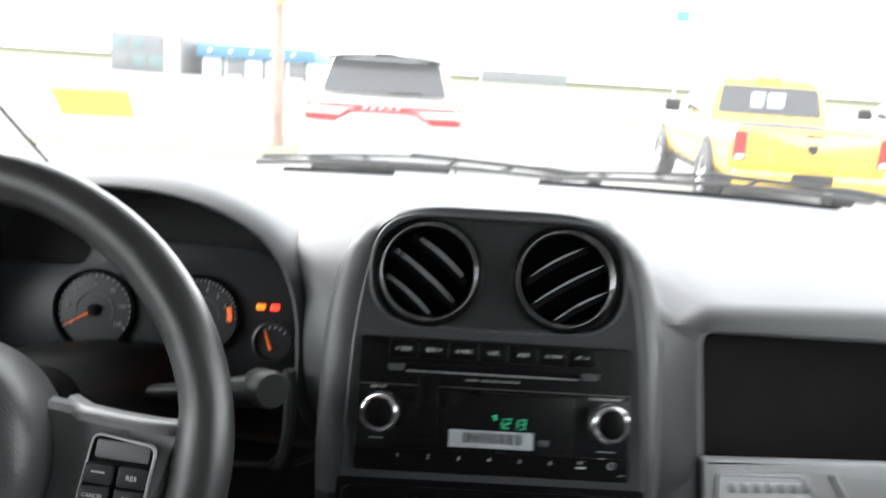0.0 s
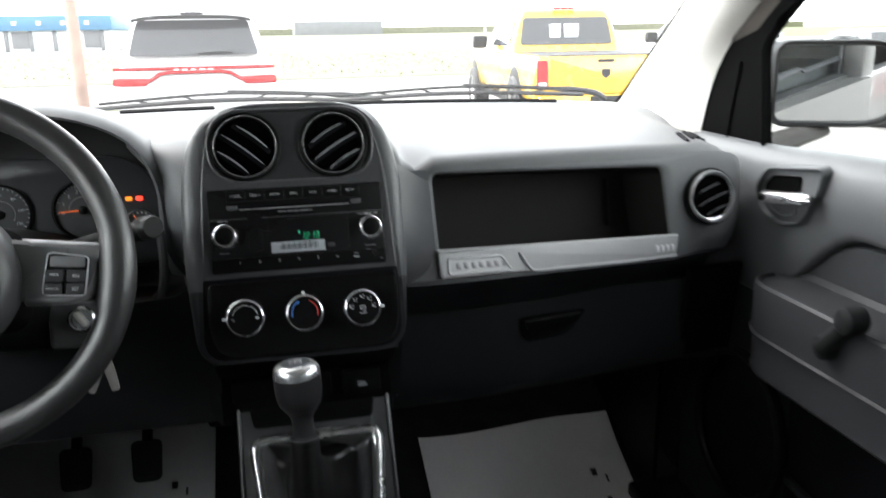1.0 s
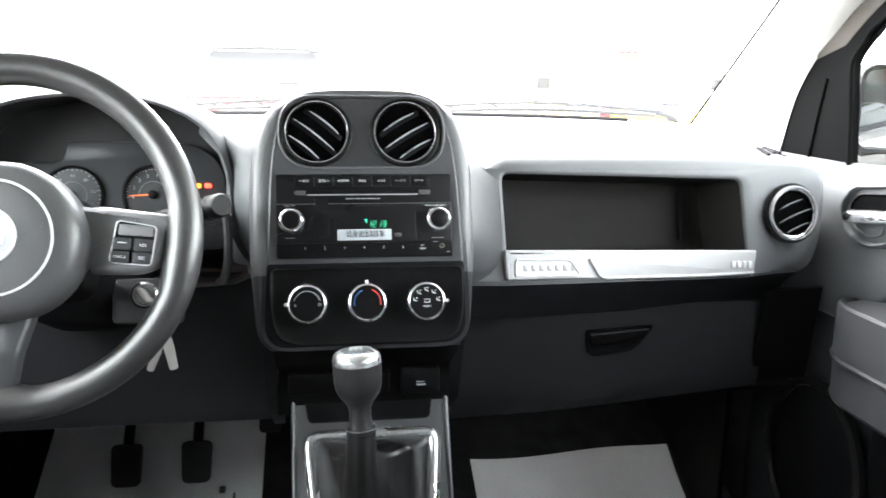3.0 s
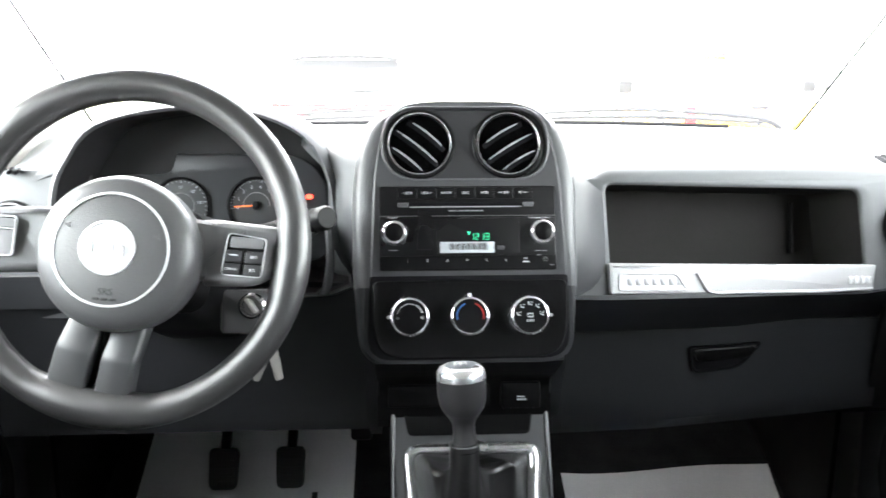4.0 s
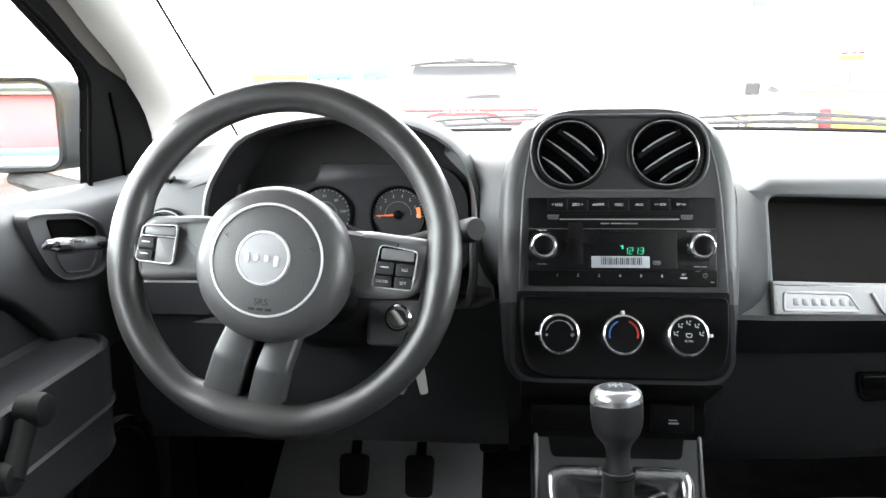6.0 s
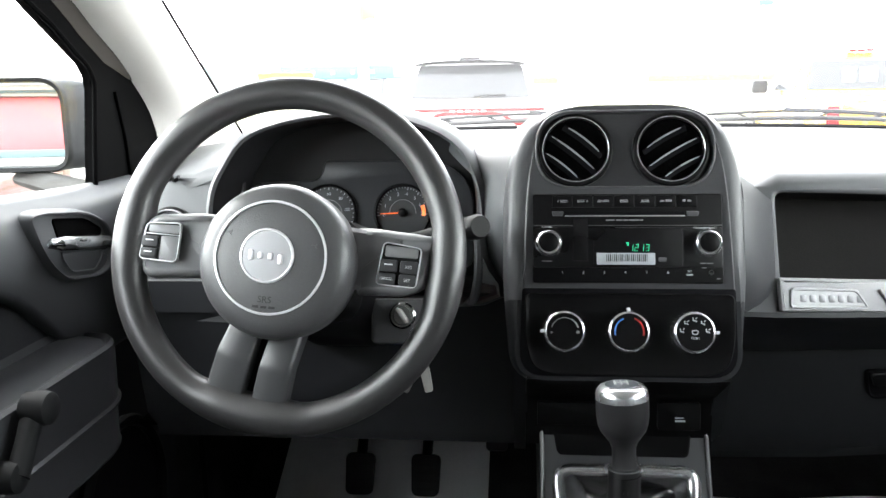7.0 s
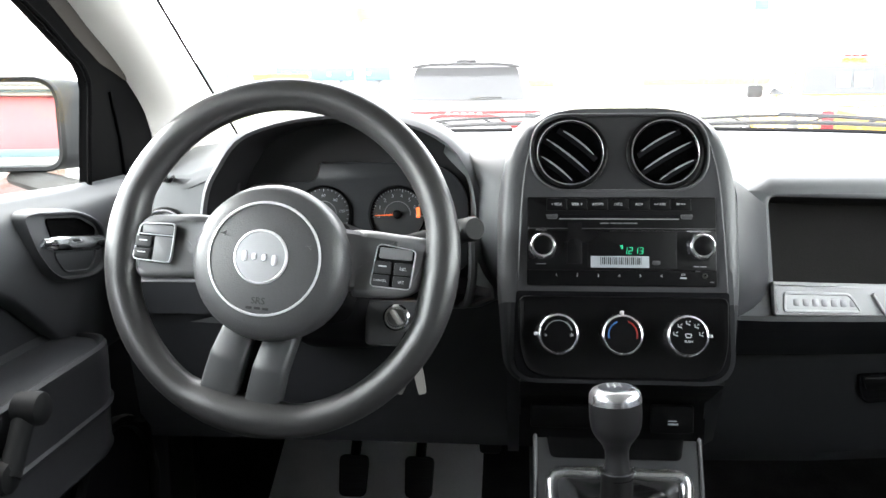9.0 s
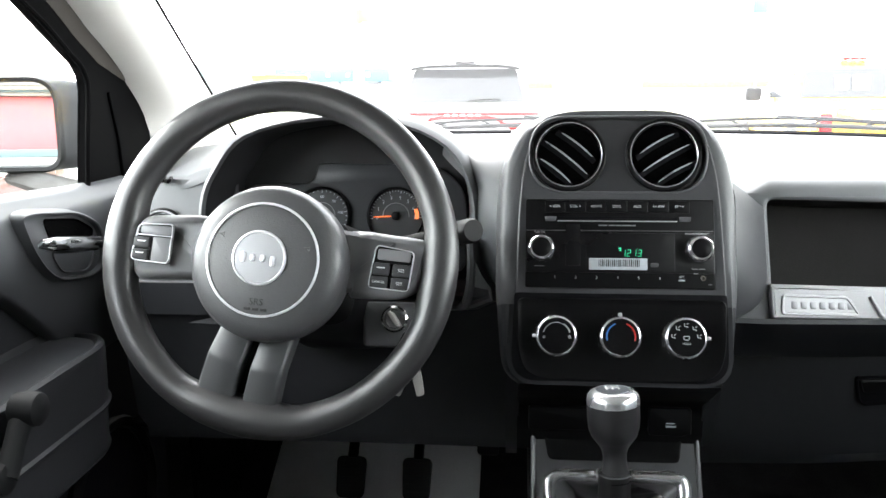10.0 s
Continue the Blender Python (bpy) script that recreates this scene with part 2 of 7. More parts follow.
TEAL = material("teal_grey_band", (0.075, 0.115, 0.12), 0.6, 0, 0.2, 0.05, 0.08, 2.0)
CREAM = material("cream_fascia", (0.20, 0.18, 0.155), 0.6, 0, 0.2, 0.05, 0.06, 2.0)
SIGN = material("teal_sign", (0.03, 0.30, 0.24), 0.5, 0, 0.1, 0.05, 0.08, 2.0)
WOODPOLE = material("brown_pole", (0.22, 0.14, 0.11), 0.8, 0, 0.6, 0.01, 0.2, 0.4)


# ---- mesh helpers ----
def V(*c):
    return Vector(c)


def thing(name, label, category, at=(0, 0, 0), group="", kind=""):
    ob = new(name)
    ob.location = at
    ob.empty_display_size = 0.05
    return tagged(ob, label, category, group, kind)


def part(name, bm, mat, parent=None, label="", m=None, angle=38):
    """One mesh object out of a bmesh; its edges sharper than the angle stay sharp. m places its coordinates in the world."""
    if m is not None:
        bm.transform(m)
    bmesh.ops.recalc_face_normals(bm, faces=bm.faces)
    lim = radians(angle)
    for f in bm.faces:
        f.smooth = True
    for e in bm.edges:
        if len(e.link_faces) == 2 and e.calc_face_angle(0) > lim:
            e.smooth = False
    me = bpy.data.meshes.new(name)
    if parent is not None:
        root = parent
        off = Vector()
        while root is not None:
            off += root.location
            root = root.parent
        bm.transform(Matrix.Translation(-off))
    bm.to_mesh(me)
    bm.free()
    me.materials.append(mat)
    ob = new(name, me)
    if parent is not None:
        ob.parent = parent
    if label:
        ob["label"] = label
    return ob


def loft(bm, loops, closed=True, cap0=True, cap1=True):
    """Skins a row of loops of equally many points."""
    rows = [[bm.verts.new(p) for p in lp] for lp in loops]
    n = len(rows[0])
    for a, b in zip(rows, rows[1:]):
        for i in range(n if closed else n - 1):
            j = (i + 1) % n
            bm.faces.new((a[i], a[j], b[j], b[i]))
    if cap0:
        bm.faces.new(rows[0][::-1])
    if cap1:
        bm.faces.new(rows[-1])
    return bm


def rpoly(corners, r, n=5):
    """A polygon in the plane with rounded corners; r: one radius or one for each corner."""
    out, k = [], len(corners)
    for i, c in enumerate(corners):
        c = Vector(c)
        ri = r[i] if isinstance(r, (list, tuple)) else r
        a, b = Vector(corners[i - 1]) - c, Vector(corners[(i + 1) % k]) - c
        la, lb = min(ri, a.length * 0.49), min(ri, b.length * 0.49)
        p, q = c + a.normalized() * la, c + b.normalized() * lb
        for s in range(n):
            t = s / (n - 1) if n > 1 else 0.5
            out.append(p * (1 - t) ** 2 + c * 2 * t * (1 - t) + q * t * t)
    return out


def rrect(w, h, r, cx=0, cy=0, n=5):
    return rpoly([(cx - w / 2, cy - h / 2), (cx + w / 2, cy - h / 2), (cx + w / 2, cy + h / 2), (cx - w / 2, cy + h / 2)], r, n)


def inset(loop, d):
    """Moves a counter-clockwise outline inwards by d."""
    n, out = len(loop), []
    for i, p in enumerate(loop):
        e = loop[(i + 1) % n] - loop[i - 1]
        if e.length < 1e-9:
            e = Vector((1, 0))
        e = e.normalized()
        out.append(p + Vector((-e.y, e.x)) * d)
    return out


def flat(loop, z):
    return [Vector((p.x, p.y, z)) for p in loop]


def slab(bm, outline, z0, z1, b=0.002):
    """A plate from z0 to z1 with a rounded upper edge."""
    return loft(bm, [flat(outline, z0), flat(outline, z1 - b), flat(inset(outline, b * 0.3), z1 - b * 0.3), flat(inset(outline, b), z1)])


def lathe(bm, profile, n=32, cap0=True, cap1=True):
    return loft(bm, [[Vector((r * math.cos(2 * math.pi * i / n), r * math.sin(2 * math.pi * i / n), z)) for i in range(n)] for r, z in profile], True, cap0, cap1)


def tube(bm, path, r, n=10, closed=False, flatten=1.0):
    """A round bar along a path; r: one radius or one for each point."""
    path = [Vector(p) for p in path]
    k, loops = len(path), []
    up = None
    for i, p in enumerate(path):
        a = path[i - 1] if (i or closed) else p
        b = path[(i + 1) % k] if (i < k - 1 or closed) else p
        t = (b - a).normalized()
        if up is None:
            up = t.orthogonal().normalized()
        up = (up - t * up.dot(t)).normalized()
        side = t.cross(up)
        ri = r[i] if isinstance(r, (list, tuple)) else r
        loops.append([p + up * (ri * math.cos(2 * math.pi * j / n)) + side * (ri * flatten * math.sin(2 * math.pi * j / n)) for j in range(n)])
    if closed:
        loops.append(loops[0])
        loft(bm, loops, True, False, False)
        bmesh.ops.remove_doubles(bm, verts=bm.verts, dist=1e-6)
        return bm
    return loft(bm, loops)


def box(bm, lo, hi, b=0.003):
    """A block with rounded edges all round."""
    lo, hi = Vector(lo), Vector(hi)
    c, s = (lo + hi) / 2, hi - lo
    r = bmesh.ops.create_cube(bm, size=1, matrix=Matrix.Translation(c) @ Matrix.Diagonal((*s, 1)))
    if b:
        es = {e for v in r["verts"] for e in v.link_edges}
        bmesh.ops.bevel(bm, geom=list(es), offset=min(b, min(s) * 0.45), segments=2, profile=0.5, affect="EDGES")
    return bm


def sheet(bm, f, us, vs, thick=0.0):
    """A surface f(u, v) over rows of parameters, given a thickness away from the viewer's side."""
    rows = [[f(u, v) for v in vs] for u in us]
    grid = [[bm.verts.new(p) for p in row] for row in rows]
    for a, b in zip(grid, grid[1:]):
        for i in range(len(vs) - 1):
            bm.faces.new((a[i], a[i + 1], b[i + 1], b[i]))
    if thick:
        bmesh.ops.recalc_face_normals(bm, faces=bm.faces)
        bmesh.ops.solidify(bm, geom=bm.faces[:], thickness=thick)
    return bm


def letters(name, text, size, m, mat, parent, depth=0.0004, spacing=1.0):
    """Writing as a thin mesh, centred on the pose m."""
    cu = bpy.data.curves.new(name, "FONT")
    cu.body, cu.size, cu.extrude, cu.align_x, cu.align_y, cu.space_character = text, size, depth, "CENTER", "CENTER", spacing
    cu.resolution_u = 3
    tmp = bpy.data.objects.new(name, cu)
    scene.collection.objects.link(tmp)
    me = bpy.data.meshes.new_from_object(tmp.evaluated_get(bpy.context.evaluated_depsgraph_get()))
    bpy.data.objects.remove(tmp)
    bm = bmesh.new()
    bm.from_mesh(me)
    bpy.data.meshes.remove(me)
    return part(name, bm, mat, parent, m=m)


def span(a, b, n):
    return [a + (b - a) * i / (n - 1) for i in range(n)]


def curve(pts, n):
    """Points along a smooth curve through pts (Catmull-Rom)."""
    pts = [Vector(p) for p in pts]
    out = []
    for i in range(len(pts) - 1):
        p0, p1, p2, p3 = pts[max(i - 1, 0)], pts[i], pts[i + 1], pts[min(i + 2, len(pts) - 1)]
        for s in range(n):
            t = s / n
            out.append(0.5 * ((2 * p1) + (p2 - p0) * t + (2 * p0 - 5 * p1 + 4 * p2 - p3) * t * t + (3 * p1 - p0 - 3 * p2 + p3) * t ** 3))
    out.append(pts[-1])
    return out


# ---- car shell: floor, firewall, roof, pillars, glass ----
MID = 0.02            # the car's middle line
HALF = 0.72           # from there to the door panels


def X(x, side):
    return MID + side * x


def toe(y):
    return 0.46 + max(0.0, y - 0.95) * 0.40


bm = bmesh.new()
sheet(bm, lambda x, y: V(x, y, toe(y) - (0.0 if y < 1.3 else -(y - 1.3) * 1.6)), span(-0.80, 0.84, 12), [-2.3, -1.0, 0.0, 0.6, 0.9, 0.95, 1.1, 1.3, 1.42, 1.55], 0.02)
tagged(part("floor", bm, CARPET), "black carpeted car floor rising into the toe board", "floor", kind="structure")
bm = bmesh.new()
box(bm, (-0.82, 1.48, 0.45), (0.86, 1.52, 1.22), 0.005)
tagged(part("wall_front", bm, MATTE), "black bulkhead behind the dashboard", "wall", kind="structure")


def windshield_point(x, z):
    """The windshield's curved sheet: raked back, its ends swept back."""
    return V(x, 1.355 - 1.50 * (z - 1.262) - 0.085 * ((x - MID) / 0.74) ** 2, z)


bm = bmesh.new()
sheet(bm, windshield_point, span(-0.715, 0.755, 15), span(1.262, 1.66, 7))
pane = tagged(part("window_1", bm, VEILED), "clear raked windshield glass", "windshield", kind="structure")
pane.visible_shadow = False


def glass_edge(side, z):
    """Half width of the windshield at its seal: narrower towards the roof on the passenger's side."""
    return 0.705 - 0.02 * (z - 1.262) if side < 0 else 0.742 - 0.10 * (z - 1.262)


for side in (-1, 1):
    bm = bmesh.new()
    tube(bm, [windshield_point(X(glass_edge(side, z), side), z) + V(0, -0.008, 0) for z in span(1.255, 1.665, 9)], 0.0042, 8)
    tagged(part("trim", bm, CORNER), "black rubber windshield seal", "seal", kind="structure")

bm = bmesh.new()
sheet(bm, lambda x, y: V(x, y, 1.665 + 0.03 * (1 - ((x - MID) / 0.72) ** 2) - 0.02 * (max(0, y - 0.3) / 0.4) ** 2), span(-0.68, 0.72, 9), span(0.72, -2.25, 9), 0.02)
tagged(part("ceiling", bm, HEADLINER), "pale cloth car headliner", "ceiling", kind="structure")
bm = bmesh.new()
sheet(bm, lambda x, y: V(x, y, 1.706 + 0.035 * (1 - ((x - MID) / 0.80) ** 2) - 0.022 * (max(0, y - 0.2) / 0.5) ** 2), span(-0.78, 0.82, 11), span(0.74, -2.32, 12), 0.012)
tagged(part("roof", bm, SILVER), "silver outer roof panel", "roof", kind="structure")

# A pillars: pale trim from the seal round to the door frame, the black door frame and corner triangle behind it
TRIM_LINE = {-1: [(0.992, 1.205), (0.986, 1.298), (0.962, 1.347), (0.919, 1.389), (0.861, 1.432), (0.800, 1.468), (0.752, 1.501), (0.51, 1.655)],
             1: [(0.948, 1.205), (0.932, 1.266), (0.906, 1.343), (0.864, 1.405), (0.820, 1.441), (0.785, 1.470), (0.735, 1.506), (0.51, 1.655)]}
GLASS_LINE = {-1: [(0.752, 1.205), (0.766, 1.290), (0.783, 1.375), (0.779, 1.397), (0.766, 1.413), (0.744, 1.426), (0.637, 1.490), (0.40, 1.580), (-0.32, 1.602)],
              1: [(0.731, 1.205), (0.745, 1.300), (0.757, 1.376), (0.758, 1.395), (0.750, 1.411), (0.735, 1.426), (0.687, 1.466), (0.40, 1.580), (-0.32, 1.602)]}
for side in (-1, 1):
    edge = curve([(X(0.770, side), y, z) for y, z in TRIM_LINE[side]], 5)

    def seam(s, k, side=side, edge=edge):
        """Rows up the pillar (s) and across it (k): 0 at the windshield, 1 at the door frame."""
        z = 1.225 + 0.45 * s
        a = windshield_point(X(glass_edge(side, z) + 0.004, side), z) + V(0, -0.012, 0)
        i = s * (len(edge) - 1)
        j = min(int(i), len(edge) - 2)
        b = edge[j].lerp(edge[j + 1], i - j)
        c = a.lerp(b, k)
        bulge = math.sin(math.pi * k) * 0.026
        return c + V(-side * bulge * 0.8, -bulge, 0)
    bm = bmesh.new()
    sheet(bm, seam, span(0, 1, 20), span(0, 1, 9), 0.006)
    tagged(part("trim", bm, PILLAR), "pale grey plastic windshield pillar trim", "pillar trim", kind="structure")
    # black door frame: between the trim and the side glass
    out = TRIM_LINE[side] + [(-0.36, 1.668)] + GLASS_LINE[side][::-1]
    bm = bmesh.new()
    loft(bm, [[V(X(0.768, side), y, z) for y, z in out], [V(X(0.780, side), y, z) for y, z in out]])
    tagged(part("trim", bm, CORNER), "black door frame and corner triangle", "door frame", kind="structure")
    # taupe weather strip along the upper frame
    bm = bmesh.new()
    strip_line = curve([V(X(0.7655, side), y, z) for y, z in TRIM_LINE[side][3:]], 4)
    sheet(bm, lambda s, k: strip_line[s] + V(side * 0.004 * k, -0.034 * k * min(1.0, s / 4), -0.016 * k * min(1.0, s / 4)), range(len(strip_line)), span(0, 1, 4), 0.002)
    tagged(part("trim", bm, STRIP), "taupe weather strip along the door frame", "seal", kind="structure")
    bm = bmesh.new()
    tube(bm, curve([V(X(0.764, side), y, z) for y, z in GLASS_LINE[side]], 3), 0.004, 8)
    tagged(part("trim", bm, CORNER), "black rubber side window seal", "seal", kind="structure")
    bm = bmesh.new()
    tube(bm, [V(X(0.766, side), y, z) for y, z in ([(0.875, 1.225), (0.868, 1.30), (0.848, 1.372)] if side < 0 else [(0.850, 1.225), (0.838, 1.30), (0.822, 1.372)])], 0.0025, 8)
    tagged(part("trim", bm, CORNER), "raised rib on the black corner triangle", "trim", kind="structure")
    bm = bmesh.new()
    gl = GLASS_LINE[side] + [(-0.32, 1.20)]
    loft(bm, [[V(X(0.778 - 0.10 * (z - 1.2) ** 2, side), y, z) for y, z in gl], [V(X(0.781 - 0.10 * (z - 1.2) ** 2, side), y, z) for y, z in gl]])
    p = tagged(part("window_2" if side < 0 else "window_3", bm, PANE), "clear front door glass", "car window", kind="structure")
    p.visible_shadow = False

# closed sides and back behind the front doors, with window openings
for side in (-1, 1):
    bm = bmesh.new()
    x0, x1 = X(0.80, side), X(0.87, side)
    lo, hi = min(x0, x1), max(x0, x1)
    box(bm, (lo, -2.3, 0.30), (hi, -0.38, 1.22), 0.03)
    box(bm, (lo, -0.50, 1.20), (hi, -0.34, 1.69), 0.01)
    box(bm, (lo, -1.42, 1.20), (hi, -1.32, 1.69), 0.01)
    box(bm, (lo, -2.3, 1.20), (hi, -2.05, 1.69), 0.01)
    box(bm, (lo, -2.3, 1.60), (hi, -0.38, 1.70), 0.02)
    tagged(part("wall_west" if side < 0 else "wall_east", bm, SILVER), "silver rear car side with window openings", "car side", kind="structure")
for i, (x0, x1, y0, y1) in enumerate(((-0.815, -0.811, -2.06, -1.41), (-0.815, -0.811, -1.33, -0.49), (0.851, 0.855, -2.06, -1.41), (0.851, 0.855, -1.33, -0.49), (-0.79, 0.83, -2.312, -2.308))):
    bm = bmesh.new()
    box(bm, (x0, y0, 1.12 if i == 4 else 1.21), (x1, y1, 1.60), 0)
    p = tagged(part("window_%d" % (i + 4), bm, PRIVACY), "dark privacy glass behind the front seats", "car window", kind="structure")
bm = bmesh.new()
box(bm, (-0.80, -2.34, 0.30), (0.84, -2.28, 1.12), 0.02)
box(bm, (-0.80, -2.34, 1.58), (0.84, -2.28, 1.70), 0.02)
tagged(part("wall_back", bm, SILVER), "silver tailgate with a window opening", "tailgate", kind="structure")

# dark inner lining of the rear sides and the tailgate
for side in (-1, 1):
    bm = bmesh.new()
    lo, hi = sorted((X(0.785, side), X(0.797, side)))
    for y0, y1, z0, z1 in ((-2.25, -0.40, 0.46, 1.215), (-0.505, -0.335, 1.205, 1.66), (-1.425, -1.315, 1.205, 1.66), (-2.25, -2.045, 1.205, 1.66)):
        box(bm, (lo, y0, z0), (hi, y1, z1), 0.004)
    tagged(part("trim", bm, LINING), "dark grey rear side lining", "trim", kind="structure")
bm = bmesh.new()
box(bm, (-0.76, -2.272, 0.46), (0.80, -2.258, 1.125), 0.004)
tagged(part("trim", bm, LINING), "dark grey tailgate lining", "trim", kind="structure")

for side in (-1, 1):
    bm = bmesh.new()
    box(bm, (min(X(0.79, side), X(0.86, side)), 0.99, 0.30), (max(X(0.79, side), X(0.86, side)), 1.60, 1.235), 0.02)
    tagged(part("wall_west" if side < 0 else "wall_east", bm, SILVER), "silver front wing panel", "car side", kind="structure")
# black cowl outside, under the wipers
bm = bmesh.new()
sheet(bm, lambda x, s: windshield_point(x, 1.262) + V(0, -0.01 + 0.22 * s, -0.012 - 0.03 * s), span(-0.75, 0.79, 12), span(0, 1, 3), 0.01)
tagged(part("trim", bm, BLACK), "black cowl at the foot of the windshield", "cowl", kind="structure")


# ---- dashboard ----
S = pose(0, 0.540, 1.250, 71.7, 0, 0)       # the centre stack: x across, y up the leaning face, z towards the seats
dash = thing("dashboard", "slate grey moulded dashboard with a hooded cluster and open shelf", "dashboard", (0, 0.9, 1.0))


def front_y(x):
    """How far back the dash's front edge lies: it sweeps forward towards the doors."""
    roll = 10.0 * max(0.0, x - 0.672) ** 2
    return 0.620 + 0.12 * max(0.0, abs(x) - 0.19) + (roll if x > 0 else 0.045)


def pad_z(x, y):
    """Height of the top pad, with the raised centre pod and the hump over the gauges."""
    fade = max(0.0, min(1.0, (1.22 - y) / 0.55)) ** 1.3
    pod = 0.050 * max(0.0, min(1.0, (0.150 - abs(x)) / 0.045)) ** 0.8
    hump = 0.030 * max(0.0, 1 - ((x + 0.345) / 0.235) ** 4) if abs(x + 0.345) < 0.235 else 0.0
    ends = max(0.0, abs(x - MID) - 0.615) / 0.11
    return 1.284 - 0.014 * abs((x - MID) / 0.74) ** 3 - 0.075 * ends ** 2.2 * max(0.0, min(1.0, (1.05 - y) / 0.25)) + max(pod, hump) * fade


def pad_fall(x, y):
    """How far the top pad sinks towards its front edge, beside the pod and outside the gauge hood; most of all by the pod."""
    if -0.505 < x < -0.185:
        return 0.0
    q = max(0.0, min(1.0, (y - front_y(x)) / 0.36))
    by_pod = max(0.0, min(1.0, (0.188 - x) / 0.025)) if x > 0 else 0.0
    return max(0.0, min(1.0, (abs(x) - 0.138) / 0.025)) * (0.024 + 0.026 * by_pod) * (1 - q) ** 2.4


def pad(x, s):
    """Rows from the windshield (s = 0) to the front edge (s = 1): a long gentle fall, then a tight roll at the end."""
    hooded = -0.505 < x < -0.185
    yf = front_y(x) + (0.14 if hooded else 0.0)
    yb = 1.340 - 0.085 * ((x - MID) / 0.74) ** 2
    fall = 0.0 if hooded else max(0.0, min(1.0, (abs(x) - 0.138) / 0.025))
    if s <= 0.8:
        y = yb + (yf + 0.045 - 0.019 * fall - yb) * s / 0.8
        return V(x, y, pad_z(x, y) - (0.02 if s == 0 else 0) - pad_fall(x, y))
    a = (s - 0.8) / 0.2 * math.pi / 2
    r = 0.045 - 0.019 * fall
    z = pad_z(x, yf + r) - pad_fall(x, yf + r)
    return V(x, yf + r - r * math.sin(a), z - (0.040 - 0.020 * fall) * (1 - math.cos(a)))


bm = bmesh.new()
xs = sorted(set([round(v, 4) for v in span(-0.705, 0.745, 59)] + [-0.150, -0.105, 0.105, 0.150]))
sheet(bm, pad, xs, [0, 0.02, 0.1, 0.2, 0.3, 0.4, 0.5, 0.6, 0.7, 0.8, 0.84, 0.88, 0.92, 0.96, 1.0], 0.006)
part("top_pad", bm, DASH, dash, "slate grey soft top pad", angle=60)

# narrow defroster slot at the windshield's foot
bm = bmesh.new()
for a, b in ((-0.30, -0.12), (0.12, 0.60)):
    tube(bm, [V(x, 1.270 - 0.085 * ((x - MID) / 0.74) ** 2, pad_z(x, 1.27) + 0.001) for x in span(a, b, 10)], 0.006, 6)
part("defroster_slot", bm, BLACK, dash, "black defroster slot")


def shelf_face(x, z, d=0.0):
    """Passenger side front face: leans, and sweeps forward to the door. d: towards the viewer."""
    k = 0.40 - 0.25 * (x - 0.19) / 0.40
    tuck = 6.0 * max(0.0, 1.140 - z) ** 2 * max(0.0, min(1.0, (x - 0.588) / 0.05))
    return V(x, front_y(x) + k * (z - 1.24) + tuck - d * 0.97, z + d * 0.2)


def faced(loop, d):
    return [shelf_face(p.x, p.y, d) for p in loop]


outer = rpoly([(0.150, 1.1060), (0.742, 1.076), (0.742, 1.244), (0.150, 1.2475)], [0.004, 0.06, 0.10, 0.004], 8)
slot = rpoly([(0.1925, 1.110), (0.575, 1.092), (0.559, 1.2265), (0.1905, 1.2415)], [0.012, 0.012, 0.014, 0.012], 8)
bm = bmesh.new()
slot_edge = inset(slot, -0.004)
loft(bm, [faced(outer, -0.02)] + [faced([p.lerp(q, k / 10) for p, q in zip(outer, slot_edge)], 0.0) for k in range(10)] + [faced(slot_edge, 0.0), faced(inset(slot, -0.001), -0.002), faced(slot, -0.008)], cap0=False, cap1=False)
part("passenger_face", bm, DASH, dash, "slate grey front face round the shelf", angle=60)
bm = bmesh.new()
loft(bm, [faced(slot, -0.006), faced(slot, -0.05), faced([Vector((p.x + (0.004 if p.x < 0.4 else -0.008), p.y)) for p in slot], -0.125)], cap0=False)
part("shelf_liner", bm, SHELF, dash, "black open shelf recess")
bm = bmesh.new()
tube(bm, [shelf_face(0.515, z, -0.115) for z in span(1.14, 1.215, 6)], 0.004, 6)
part("shelf_rib", bm, BLACK, dash)

# silver trim bar below the shelf, with a lozenge plate, a long groove and a raised badge
bar = thing("trim_bar", "satin silver dash trim bar with an embossed lozenge", "trim", (0.39, 0.62, 1.11))
bar_out = rpoly([(0.187, 1.1065), (0.580, 1.0855), (0.586, 1.1220), (0.186, 1.1445)], 0.004, 5)
bm = bmesh.new()
loft(bm, [faced(bar_out, 0.0), faced(bar_out, 0.004), faced(inset(bar_out, 0.002), 0.0065), faced(inset(bar_out, 0.005), 0.0070)])
part("bar", bm, SATIN, bar)
lz = rpoly([(0.198, 1.110), (0.298, 1.1045), (0.281, 1.1285), (0.200, 1.1335)], [0.006, 0.01, 0.006, 0.006], 6)
bm = bmesh.new()
loft(bm, [faced(lz, 0.0068), faced(inset(lz, 0.0008), 0.0092), faced(inset(lz, 0.0025), 0.0092), faced(inset(lz, 0.0035), 0.0076)])
part("lozenge", bm, SATIN, bar, "embossed silver lozenge plate")
for i in range(7):
    bm = bmesh.new()
    x = 0.211 + i * 0.0115
    q = rpoly([(x, 1.1165 - 0.0006 * i), (x + 0.008, 1.1160 - 0.0006 * i), (x + 0.008, 1.1245 - 0.0006 * i), (x, 1.1250 - 0.0006 * i)], 0.002, 3)
    loft(bm, [faced(q, 0.0070), faced(q, 0.0077), faced(inset(q, 0.0006), 0.0080)])
    part("embossed_bar", bm, DIMSATIN, bar)
bm = bmesh.new()
